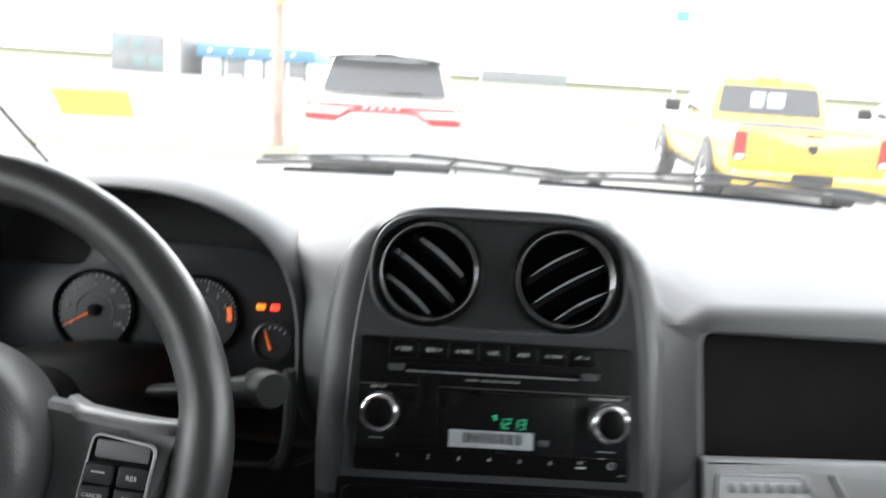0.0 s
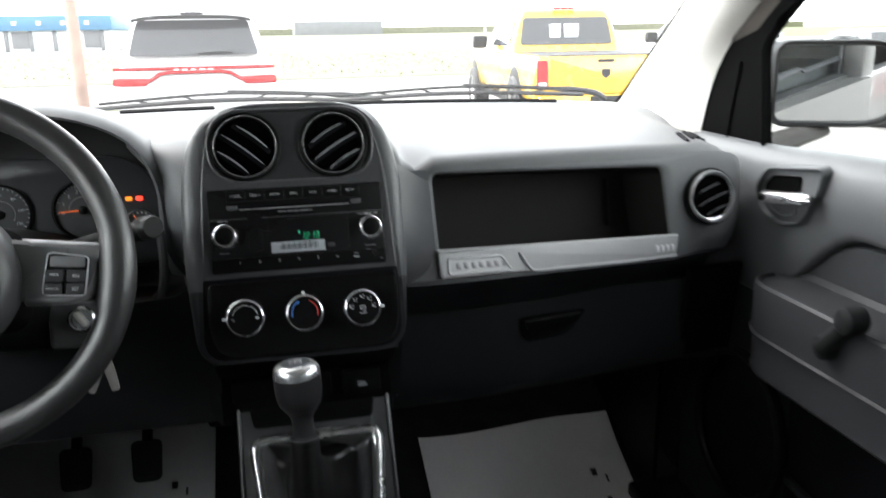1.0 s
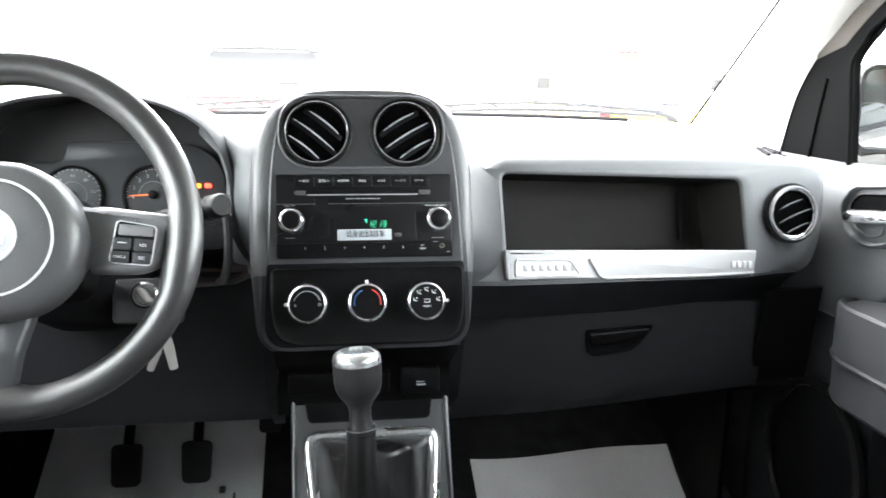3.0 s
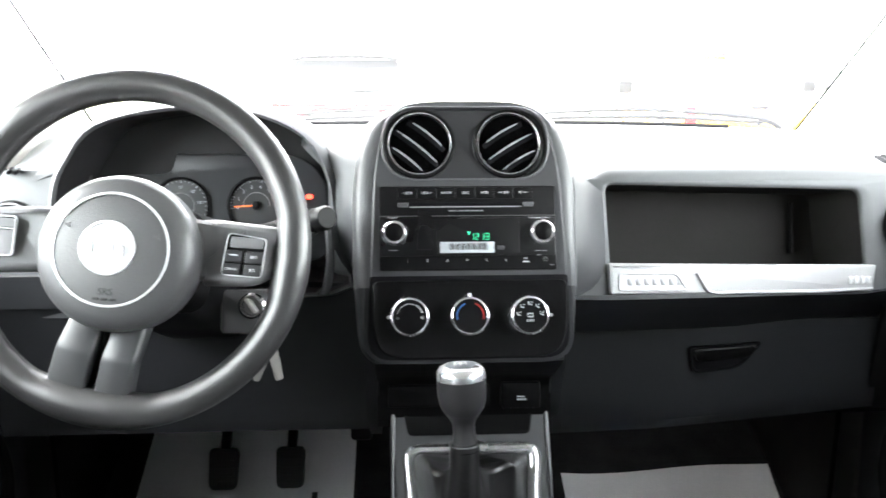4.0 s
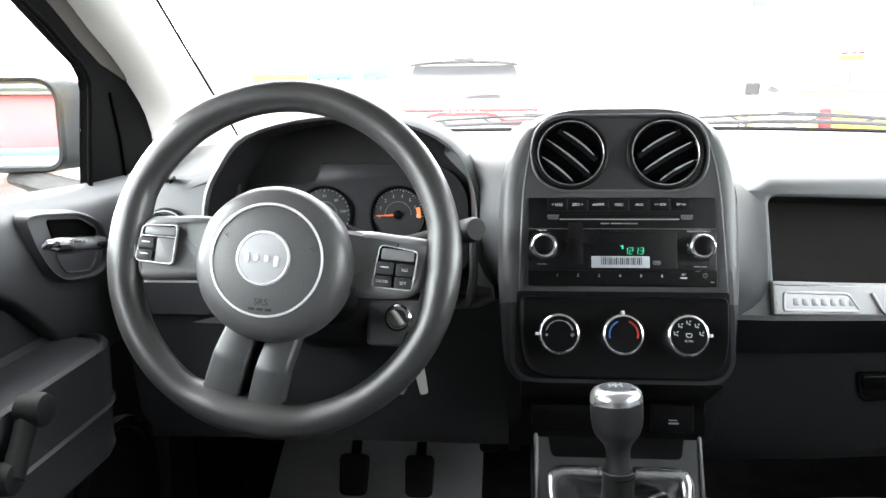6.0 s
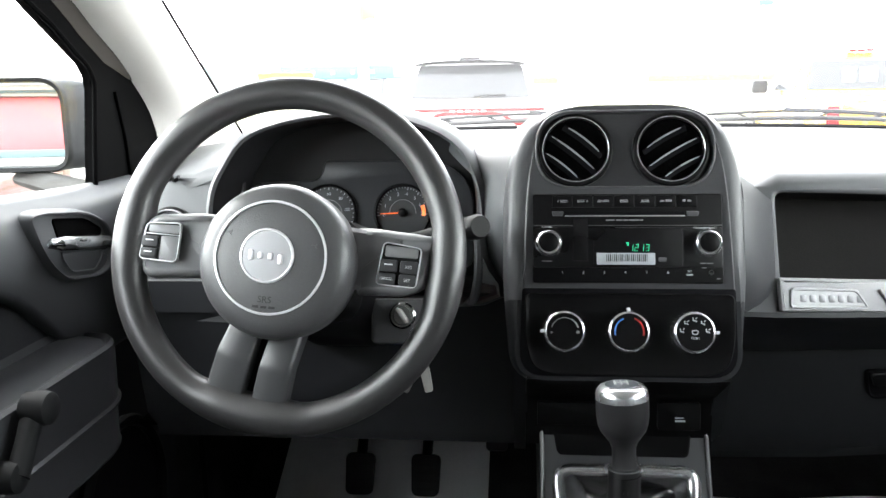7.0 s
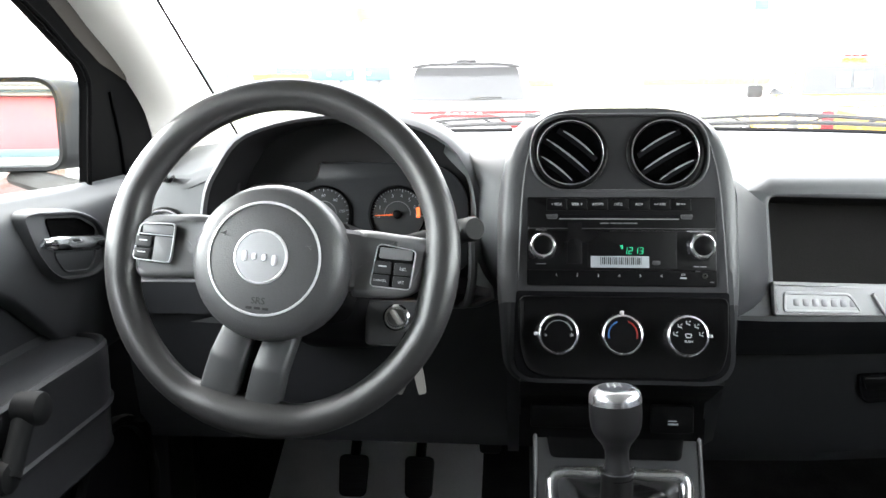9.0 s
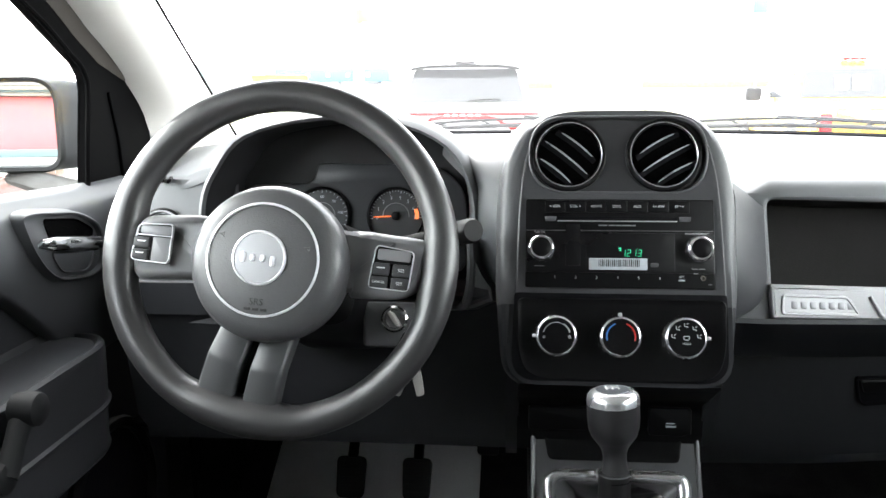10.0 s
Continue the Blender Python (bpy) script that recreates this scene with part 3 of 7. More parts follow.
tube(bm, [shelf_face(x, z, 0.0072) for x, z in ((0.3095, 1.1265), (0.316, 1.116), (0.322, 1.106), (0.327, 1.1015), (0.335, 1.0995), (0.40, 1.0965), (0.50, 1.0912), (0.579, 1.0895))], 0.0022, 8)
part("groove_lip", bm, SATIN, bar, "raised silver lip")
for i in range(4):
    bm = bmesh.new()
    x = 0.540 + i * 0.0095
    q = rpoly([(x, 1.0985 - 0.0005 * i), (x + 0.0065, 1.098 - 0.0005 * i), (x + 0.0065, 1.1085 - 0.0005 * i), (x, 1.109 - 0.0005 * i)], 0.002, 3)
    loft(bm, [faced(q, 0.0068), faced(q, 0.0082), faced(inset(q, 0.001), 0.0088)])
    part("badge_bar", bm, RINGPAINT, bar)

# lower passenger dash, glovebox door and its latch
# the falloff into shade under the shelf is in this slate's colour
bm = bmesh.new()
prof = [(0.000, 0.004), (0.016, -0.012), (0.050, -0.036), (0.085, -0.070)]
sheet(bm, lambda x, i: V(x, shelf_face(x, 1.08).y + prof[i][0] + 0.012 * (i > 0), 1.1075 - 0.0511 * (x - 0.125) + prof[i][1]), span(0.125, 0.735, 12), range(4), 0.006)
part("under_shelf", bm, DASH_SHADED, dash, "rolled edge under the shelf, shade in its colour")
glove = thing("glovebox", "slate glovebox door, shade in its colour, with a recessed latch", "glovebox", (0.40, 0.70, 0.93))


def glove_pt(x, z, d=0.0):
    return V(x, 0.690 + 0.10 * max(0, x - 0.3) + 0.06 * (z - 0.95) + 0.9 * max(0, 0.885 - z) - d, z)


bm = bmesh.new()
sheet(bm, lambda x, s: glove_pt(x, (0.858 + 0.045 * (x - 0.14)) * (1 - s) + (1.030 - 0.03 * max(0, x - 0.35)) * s), span(0.137, 0.650, 14), span(0, 1, 10), 0.008)
part("door", bm, DASH_SHADED, glove)
lt = rpoly([(0.350, 0.952), (0.425, 0.956), (0.458, 0.994), (0.343, 0.992)], [0.012, 0.02, 0.006, 0.006], 6)
bm = bmesh.new()
loft(bm, [[glove_pt(p.x, p.y, -0.001) for p in lt], [glove_pt(p.x, p.y, 0.013) for p in lt], [glove_pt(p.x, p.y, 0.0135) for p in inset(lt, 0.002)], [glove_pt(p.x, p.y, 0.0095) for p in inset(lt, 0.004)]])
part("latch", bm, MATTE, glove, "black recessed latch")
bm = bmesh.new()
lt2 = rpoly([(0.356, 0.970), (0.436, 0.973), (0.450, 0.990), (0.350, 0.988)], 0.004, 4)
loft(bm, [[glove_pt(p.x, p.y, 0.008) for p in lt2], [glove_pt(p.x, p.y, 0.014) for p in lt2], [glove_pt(p.x, p.y, 0.015) for p in inset(lt2, 0.002)]])
part("latch_paddle", bm, BEZEL, glove)
# side of the dash beyond the glovebox, curving down to the door
bm = bmesh.new()
sheet(bm, lambda x, s: V(x, 0.705 + 0.02 * s + 0.12 * (x - 0.64), 1.045 - 0.16 * s), span(0.640, 0.745, 5), span(0, 1, 6), 0.008)
part("end_panel", bm, BEZEL, dash, "dark lower end panel")

# pass-side round vent
def slat_vent(name, m, r, tilt, parent_label, dished=False):
    """A round vent: chrome ring, black cup, three slanted slats with painted glints along their edges."""
    v = thing(name, parent_label, "air vent", m.translation, group="round dash vents")
    bm = bmesh.new()
    lathe(bm, [(r + 0.004, -0.006), (r + 0.004, 0.002), (r + 0.002, 0.0035), (r, 0.003)], 40, False, False)
    part("seat_ring", bm, BLACK, v, m=m)
    bm = bmesh.new()
    lathe(bm, [(r, -0.004), (r, 0.004), (r - 0.0005, 0.0065), (r - 0.0010, 0.0075), (r - 0.0016, 0.0076), (r - 0.0022, 0.0070), (r - 0.0027, 0.005), (r - 0.0032, -0.004)], 48, False, False)
    part("outer_ring" if dished else "chrome_ring", bm, DIMSATIN if dished else RINGS, v, "satin outer ring" if dished else "chrome ring", m=m)
    bm = bmesh.new()
    if dished:
        lathe(bm, [(r - 0.002, 0.005), (r - 0.003, 0.0045), (r - 0.0042, 0.001), (r - 0.0045, -0.004)], 40, False, False)
        part("dish", bm, SURROUND, v, "grey dished surround", m=m)
        r -= 0.0040
        bm = bmesh.new()
        lathe(bm, [(r + 0.0005, -0.002), (r + 0.0002, 0.0045), (r - 0.0012, 0.0055), (r - 0.0028, 0.0045), (r - 0.0032, 0.0)], 48, False, False)
        part("inner_ring", bm, RINGS, v, "chrome inner ring", m=m)
        bm = bmesh.new()
    # a shallow cup; its near-black colour holds the shade of a deep vent
    floor_z = -0.0040 if dished else -0.0008
    lathe(bm, [(r - 0.0030, 0.003), (r - 0.0036, floor_z), (0.004, floor_z - 0.0005)], 40, False, True)
    part("cup", bm, CORNER, v, "shallow cup, near-black for the shade inside", m=m)
    for k in (-1, 0, 1):
        off = k * r * 0.50
        half = math.sqrt(max(0.0, (r - 0.005) ** 2 - off ** 2))
        bm = bmesh.new()
        loops = []
        for s in span(-1, 1, 13):
            y = 0.0016 * (1 - s * s)
            loops.append([V(half * s, off + y - 0.010, 0.0), V(half * s, off + y - 0.0055, 0.0046), V(half * s, off + y - 0.0035, 0.0046), V(half * s, off + y - 0.006, -0.002)])
        loft(bm, loops)
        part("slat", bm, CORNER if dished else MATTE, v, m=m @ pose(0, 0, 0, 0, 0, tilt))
        # the slat's glint, as a tapered strip of bright colour
        bm = bmesh.new()
        w = 0.80 if k else 0.90
        loops = []
        for s in span(-1, 1, 13):
            y = 0.0016 * (1 - s * s)
            t = 0.0007 * math.sqrt(max(0.02, 1 - s * s)) + 0.0002
            loops.append([V(half * w * s, off + y - 0.0046 - t, 0.0040), V(half * w * s, off + y - 0.0046 - t, 0.0050), V(half * w * s, off + y - 0.0046 + t, 0.0058), V(half * w * s, off + y - 0.0046 + t, 0.0050)])
        loft(bm, loops)
        part("slat_glint", bm, SLATGLINT, v, "painted glint along the slat edge", m=m @ pose(0, 0, 0, 0, 0, tilt))
    return v


slat_vent("air_vent", Matrix.Translation(shelf_face(0.6445, 1.1735, 0.008)) @ pose(0, 0, 0, 80, 0, 6), 0.0410, 20, "round black side vent with a chrome ring, beside the open shelf", True)

# speaker grilles in the dash corners
for side in (-1, 1):
    g = thing("dash_grille", "slotted black grille in the dash corner by the pillar", "grille", (X(0.655, side), 0.85, 1.27), group="dash corner grilles")
    for i in range(5 if side > 0 else 3):
        bm = bmesh.new()
        x, y = (0.622 + 0.020 * i, 0.700 + 0.018 * i) if side > 0 else (-0.590 - 0.018 * i, 0.690 + 0.018 * i)
        ends = [(x + side * 0.010 * k, y + (0.050 if side > 0 else 0.030) * k) for k in span(0, 1, 4)]
        tube(bm, [V(a, b, pad_z(a, b) - pad_fall(a, b) + 0.0002) for a, b in ends], 0.0042, 8, flatten=0.6)
        part("slot", bm, MATTE, g)

# ---- driver side: hood, cluster, lower panels ----
hood_in = [(-0.515, 1.110), (-0.170, 1.105), (-0.168, 1.165), (-0.172, 1.247), (-0.203, 1.303), (-0.275, 1.333), (-0.37, 1.336), (-0.455, 1.316), (-0.492, 1.276), (-0.512, 1.226)]
hi_ = [Vector((p.x, p.y)) for p in curve([(a, b, 0) for a, b in hood_in] + [(hood_in[0][0], hood_in[0][1], 0)], 4)[:-1]]
cen = Vector((-0.343, 1.215))


def hood_loop(k, y, lean=0.10):
    """The hood's opening grown by k metres about its middle, its rim leaning back at the top."""
    out = []
    for p in hi_:
        d = (p - cen).normalized()
        q = p + d * k
        out.append(V(q.x, y + lean * (q.y - 1.215), q.y))
    return out


bm = bmesh.new()
loft(bm, [[p + V(0, 0, -0.075) for p in hood_loop(0.040, 1.00)], [p + V(0, 0, -0.030) for p in hood_loop(0.030, 0.80)], [p + V(0, 0, -0.006) for p in hood_loop(0.020, 0.68)], hood_loop(0.014, 0.640), hood_loop(0.010, 0.620), hood_loop(0.004, 0.612), hood_loop(0.0, 0.618)], cap0=False, cap1=False)
part("cluster_hood", bm, DASH, dash, "slate grey hood over the gauges", angle=60)
bm = bmesh.new()
loft(bm, [hood_loop(0.0, 0.617), hood_loop(-0.004, 0.66), hood_loop(-0.010, 0.735)], cap0=False)
part("hood_liner", bm, LINER, dash, "black inner hood")

cluster = thing("gauge_cluster", "instrument cluster with two dials and lit warning lamps", "gauges", (-0.33, 0.715, 1.20))
CL = pose(-0.335, 0.712, 1.200, 78, 0, 0)
bm = bmesh.new()
slab(bm, rpoly([(-0.165, -0.075), (0.155, -0.075), (0.155, 0.04), (0.115, 0.074), (-0.054, 0.076), (-0.060, 0.048), (-0.165, 0.045)], [0.02, 0.02, 0.03, 0.03, 0.006, 0.012, 0.03], 6), -0.01, 0.0, 0.003)
part("face_panel", bm, CLUSTER, cluster, "smoky grey cluster panel", m=CL)


def dial(cx, cy, r, digits, first, step, needle, big):
    bm = bmesh.new()
    lathe(bm, [(r + 0.004, 0.0), (r + 0.004, 0.006), (r + 0.001, 0.008), (r, 0.002)], 40, False, False)
    d = part("dial_ring", bm, BLACK, cluster, m=CL @ pose(cx, cy, 0))
    bm = bmesh.new()
    lathe(bm, [(r, 0.0), (r, 0.0022), (r * 0.1, 0.0026)], 40)
    part("dial_face", bm, GAUGE, cluster, m=CL @ pose(cx, cy, 0))
    n = len(digits)
    for i, t in enumerate(digits):
        a = radians(first + step * i)
        letters("numeral", t, big, CL @ pose(cx + r * 0.72 * math.cos(a), cy + r * 0.72 * math.sin(a), 0.003), LABEL, cluster, 0.0002)
    bm = bmesh.new()
    for i in range((n - 1) * 4 + 1):
        a = radians(first + step * i / 4)
        c, s = math.cos(a), math.sin(a)
        r0 = r * (0.88 if i % 4 == 0 else 0.93)
        w = 0.0005
        q = [V(cx + r0 * c - w * s, cy + r0 * s + w * c, 0.0031), V(cx + r0 * c + w * s, cy + r0 * s - w * c, 0.0031), V(cx + r * 0.98 * c + w * s, cy + r * 0.98 * s - w * c, 0.0031), V(cx + r * 0.98 * c - w * s, cy + r * 0.98 * s + w * c, 0.0031)]
        loft(bm, [q, [p + V(0, 0, 0.0004) for p in q]])
    part("tick_marks", bm, LABEL, cluster, m=CL)
    bm = bmesh.new()
    tube(bm, [V(cx + r * 0.50 * math.cos(t), cy + r * 0.50 * math.sin(t), 0.0032) for t in span(radians(first), radians(first + step * (n - 1)), 24)], 0.0006, 5)
    part("inner_arc", bm, FAINT, cluster, m=CL)
    a = radians(needle)
    bm = bmesh.new()
    tube(bm, [V(cx - 0.004 * math.cos(a), cy - 0.004 * math.sin(a), 0.006), V(cx + r * 0.85 * math.cos(a), cy + r * 0.85 * math.sin(a), 0.006)], [0.0013, 0.0006], 6)
    part("needle", bm, NEEDLE, cluster, "orange needle", m=CL)
    bm = bmesh.new()
    lathe(bm, [(0.006, 0.002), (0.006, 0.007), (0.004, 0.0085)], 20)
    part("needle_hub", bm, BLACK, cluster, m=CL @ pose(cx, cy, 0))


dial(0.057, 0.002, 0.0365, "01234567", 186, -27, 183, 0.0070)
dial(-0.047, 0.002, 0.0365, ("0", "20", "40", "60", "80", "100", "120"), 210, -40, 210, 0.0058)
bm = bmesh.new()
tube(bm, [V(0.057 + 0.029 * math.cos(t), 0.002 + 0.029 * math.sin(t), 0.0034) for t in span(radians(20), radians(-8), 6)], 0.0046, 6, flatten=0.3)
part("red_line_mark", bm, NEEDLE, cluster, "orange red-line mark", m=CL)
for x, y, mm, nm in ((0.116, 0.014, WARN_AMBER, "amber"), (0.130, 0.014, WARN_RED, "red")):
    bm = bmesh.new()
    slab(bm, rrect(0.009, 0.006, 0.002, x, y), 0.0, 0.003, 0.001)
    part("warning_lamp", bm, mm, cluster, "lit %s warning lamp" % nm, m=CL)
bm = bmesh.new()
lathe(bm, [(0.021, 0.0), (0.021, 0.005), (0.018, 0.006), (0.017, 0.002)], 24)
part("fuel_dial", bm, GAUGE, cluster, m=CL @ pose(0.130, -0.020, 0))
bm = bmesh.new()
tube(bm, [V(0.128, -0.028, 0.004), V(0.122, -0.010, 0.004)], [0.0014, 0.0006], 6)
part("needle", bm, NEEDLE, cluster, "orange fuel needle", m=CL)
for i in range(5):
    bm = bmesh.new()
    a = radians(40 + 22 * i)
    box(bm, (0.130 + 0.0145 * math.cos(a) - 0.001, -0.020 + 0.0145 * math.sin(a) - 0.001, 0.002), (0.130 + 0.0145 * math.cos(a) + 0.001, -0.020 + 0.0145 * math.sin(a) + 0.001, 0.0034), 0)
    part("fuel_mark", bm, PRINT, cluster, m=CL)

# rounded flank between the hood and the stack
bm = bmesh.new()
fl = curve([(0, 0.860, 1.299), (0, 0.760, 1.306), (0, 0.690, 1.304), (0, 0.640, 1.290), (0, 0.606, 1.255), (0, 0.592, 1.205), (0, 0.612, 1.150), (0, 0.655, 1.100), (0, 0.71, 1.055)], 5)


def flank(u, i):
    """From the hood's side (u = 0) to the stack (u = 1); over the top it reaches further left."""
    over = max(0.0, min(1.0, (fl[i].z - 1.255) / 0.04))
    left = -0.172 - 0.040 * over
    return V(left + (-0.118 - left) * u, fl[i].y + 0.045 * (1 - u) ** 3 - 0.015 * u ** 2, fl[i].z - 0.006 * (1 - u) ** 2 * over)


sheet(bm, flank, span(0, 1, 10), range(len(fl)), 0.006)
part("stack_flank", bm, DASH, dash, "slate grey rounded flank", angle=60)

# the same on the passenger's side: from the stack's seam it rolls back to the shelf's face
bm = bmesh.new()


def flank_right(u, i):
    sy = 0.026 - 0.176 * i / 14
    a = S @ V(0.1335 - 0.0045 * max(0.0, (-0.09 - sy) / 0.075) ** 2 - 0.006 * max(0.0, sy / 0.026) ** 2, sy, -0.010)
    z1 = 1.2300 + (1.088 - 1.2300) * i / 14
    low = max(0.0, (1.112 - z1) / 0.042)
    b = shelf_face(0.1885 - 0.035 * low, z1, -0.004 - 0.03 * low)
    under = max(0.0, (i - 7) / 7) ** 2
    return V(a.x + (b.x - a.x) * u - 0.004 * under, a.y + (b.y - a.y) * (0.72 * u + 0.28 * u * u) + 0.040 * under, a.z + (b.z - a.z) * u)


sheet(bm, flank_right, span(0, 1, 10), range(15), 0.005)
# darker than the driver's flank: this side's shade is put into the colour
part("stack_flank", bm, STACK, dash, "slate grey rounded flank", angle=60)

# driver's outer face with its vent, and the knee panel below
bm = bmesh.new()
sheet(bm, lambda x, z: V(x, front_y(x) + 0.30 * (z - 1.25) + 0.004 + 9.0 * max(0.0, -0.62 - x) ** 2, z - 3.0 * max(0.0, -0.62 - x) ** 2), span(-0.712, -0.50, 14), span(1.252, 1.06, 8), 0.008)
part("driver_face", bm, DASH, dash, "slate grey face beside the cluster")
# knee panel and ledge take the lighter, lit copy of the lower slate
bm = bmesh.new()
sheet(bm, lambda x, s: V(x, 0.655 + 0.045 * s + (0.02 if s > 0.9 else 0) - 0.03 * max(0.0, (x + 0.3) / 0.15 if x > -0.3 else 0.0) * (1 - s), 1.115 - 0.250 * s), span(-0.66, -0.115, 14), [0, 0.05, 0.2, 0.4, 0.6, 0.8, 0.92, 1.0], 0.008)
part("knee_panel", bm, KNEE_LIT, dash, "slate knee panel under the column, lit tone in its colour")
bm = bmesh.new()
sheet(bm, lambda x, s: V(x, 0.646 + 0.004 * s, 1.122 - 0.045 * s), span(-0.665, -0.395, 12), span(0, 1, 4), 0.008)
part("column_tray", bm, KNEE_LIT, dash, "slate grey ledge beside the column")
slat_vent("air_vent", Matrix.Translation(V(-0.605, front_y(-0.6) - 0.026, 1.178)) @ pose(0, 0, 0, 74, 0, -6), 0.0335, -20, "round black side vent with a chrome ring, beside the gauge hood", True)


# ---- centre stack ----
stack = thing("centre_stack", "graphite centre stack with a rounded top pod", "centre stack", (0, 0.56, 1.15))
pod_c = [(-0.122, -0.206), (0.122, -0.206), (0.131, -0.10), (0.131, 0.035), (0.100, 0.104), (-0.100, 0.104), (-0.131, 0.035), (-0.131, -0.10)]
pod_r = [0.03, 0.03, 0.02, 0.06, 0.055, 0.055, 0.06, 0.02]
pod_o = rpoly(pod_c, pod_r, 7)
pod_i = rpoly([(-0.1195, -0.2035), (0.1195, -0.2035), (0.1185, -0.10), (0.113, 0.030), (0.092, 0.0985), (-0.090, 0.0985), (-0.110, 0.030), (-0.1145, -0.10)], pod_r, 7)
bm = bmesh.new()
deep = []
for p in pod_o:
    q = S @ V(p.x * 1.03, p.y, -0.02)
    deep.append(q + V(0, 0.16, -0.012))
surround_loops = [deep] + [[S @ v for v in lp] for lp in (flat(inset(pod_o, -0.006), -0.030), flat(inset(pod_o, -0.003), -0.012), flat(pod_o, -0.004), flat(inset(pod_o, 0.004), 0.000), flat(inset(pod_i, -0.005), 0.0035), flat(inset(pod_i, 0.001), 0.0035), flat(inset(pod_i, 0.003), -0.003))]
inv = S.inverted()
# one surround in two colours: the lower part holds the shade beside the heater
for nm, mm, lab, low in (("surround", SURROUND, "slate grey rounded surround", False), ("surround_shaded", DASH_SHADED, "lower part of the stack surround, shade in its colour", True)):
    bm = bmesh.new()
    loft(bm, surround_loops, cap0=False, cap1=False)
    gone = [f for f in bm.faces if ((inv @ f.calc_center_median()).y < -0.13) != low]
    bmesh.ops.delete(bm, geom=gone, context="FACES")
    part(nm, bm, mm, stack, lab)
# bezel with the vent recess
rec = rpoly([(-0.0965, 0.0105), (0.0970, 0.0105), (0.0970, 0.0935), (-0.0965, 0.0935)], [0.0408, 0.0408, 0.0400, 0.0400], 14)
bez = rpoly([(-0.1145, -0.10), (-0.1195, -0.2045), (0.1195, -0.2045), (0.1185, -0.10), (0.113, 0.030), (0.092, 0.0985), (-0.090, 0.0985), (-0.110, 0.030)], [0.02, 0.03, 0.03, 0.02, 0.06, 0.055, 0.055, 0.06], 7)
bm = bmesh.new()
loft(bm, [flat(bez, -0.004), flat(bez, 0.0032), flat(inset(bez, 0.002), 0.0050), flat(inset(rec, -0.004), 0.0050), flat(inset(rec, -0.001), 0.004), flat(rec, -0.006)], cap0=False, cap1=False)
part("bezel", bm, STACK, stack, "graphite stack bezel", m=S)
bm = bmesh.new()
slab(bm, rpoly([(-0.1190, -0.2040), (0.1190, -0.2040), (0.1185, -0.1065), (-0.1150, -0.1065)], [0.03, 0.03, 0.004, 0.004], 7), 0.0, 0.0056, 0.0008)
part("heater_surround", bm, MATTE, stack, "black surround of the heater panel", m=S)
bm = bmesh.new()
slab(bm, rec, -0.030, 0.0005, 0.0005)
part("vent_panel", bm, VENTPANEL, stack, "dark recessed vent panel", m=S)
# the recess edge's highlight, put into a paler lip
bm = bmesh.new()
tube(bm, [V(p.x, p.y, 0.0048) for p in inset(rec, -0.0030)], 0.0016, 8, closed=True, flatten=0.7)
part("recess_highlight", bm, SPOKE, stack, "lip of the vent recess, highlight in its paler grey", m=S)

for x, tl in ((-0.0548, -39), (0.0515, 31)):
    slat_vent("air_vent", S @ pose(x, 0.0512, 0.0020), 0.0385, tl, "round black centre vent with a chrome ring and three slats")

# radio
radio = thing("radio", "black car radio with green clock digits and two knobs", "radio", (0, 0.53, 1.20))
R = S @ pose(0.001, 0, 0.005)


def rpart(name, outline, z0, z1, mat, b=0.0008, label="", parent=None):
    bm = bmesh.new()
    slab(bm, outline, z0, z1, b)
    return part(name, bm, mat, parent or radio, label, m=R)


rpart("body", rrect(0.2085, 0.1005, 0.003, 0, -0.0505), -0.03, 0.0030, BLACK, 0.001, "black radio face")
rpart("display_band", rrect(0.207, 0.045, 0.002, 0, -0.061), 0.0, 0.0038, GLOSSY, 0.0005, "glossy black display band")
rpart("display", rrect(0.097, 0.043, 0.001, 0.012, -0.0605), 0.0, 0.0043, GLOSSY, 0.0003, "dark display window")
names = ("< SEEK", "SEEK >", "AM/FM", "DISC", "AUX", "<< RW", "FF >>")
for i in range(7):
    x = -0.0713 + 0.0229 * i
    k = rpart("button", rrect(0.0222, 0.0135, 0.0012, x, -0.0090), 0.0, 0.0046, BLACK, 0.0007)
    letters("button_text", names[i], 0.0042, R @ pose(x, -0.0090, 0.0048), PRINT, k, 0.0002)
rpart("key_divider", rrect(0.207, 0.0007, 0.0002, 0, -0.0362), 0.0, 0.0042, SPOKE, 0.0002, "thin grey line")
rpart("disc_slot", rrect(0.132, 0.0042, 0.001, -0.0025, -0.0225), 0.0, 0.0036, MATTE, 0.0004, "black disc slot")
rpart("slot_lip", rrect(0.132, 0.0010, 0.0004, -0.0025, -0.0255), 0.0, 0.0052, SATIN, 0.0003, "bright slot lip")
for x in (-0.0762, 0.0722):
    rpart("slot_button", rpoly([(x - 0.0055, -0.0255), (x + 0.0055, -0.0255), (x + 0.0068, -0.0205), (x - 0.0068, -0.0205)], 0.001, 3), 0.0, 0.0062, SPOKE, 0.0008)
for x, w in ((-0.0180, 0.0095), (-0.0080, 0.0065), (-0.0010, 0.0055), (0.0085, 0.0110), (0.0165, 0.0035)):
    rpart("slot_print", rrect(w, 0.0013, 0.0003, x, -0.0302), 0.003, 0.0041, FAINT, 0.0002, "small pale print")
rpart("film_strip", rrect(0.0163, 0.0475, 0.0005, -0.0512, -0.0525), 0.0, 0.0046, GLOSSY, 0.0002, "dull protective film strip")


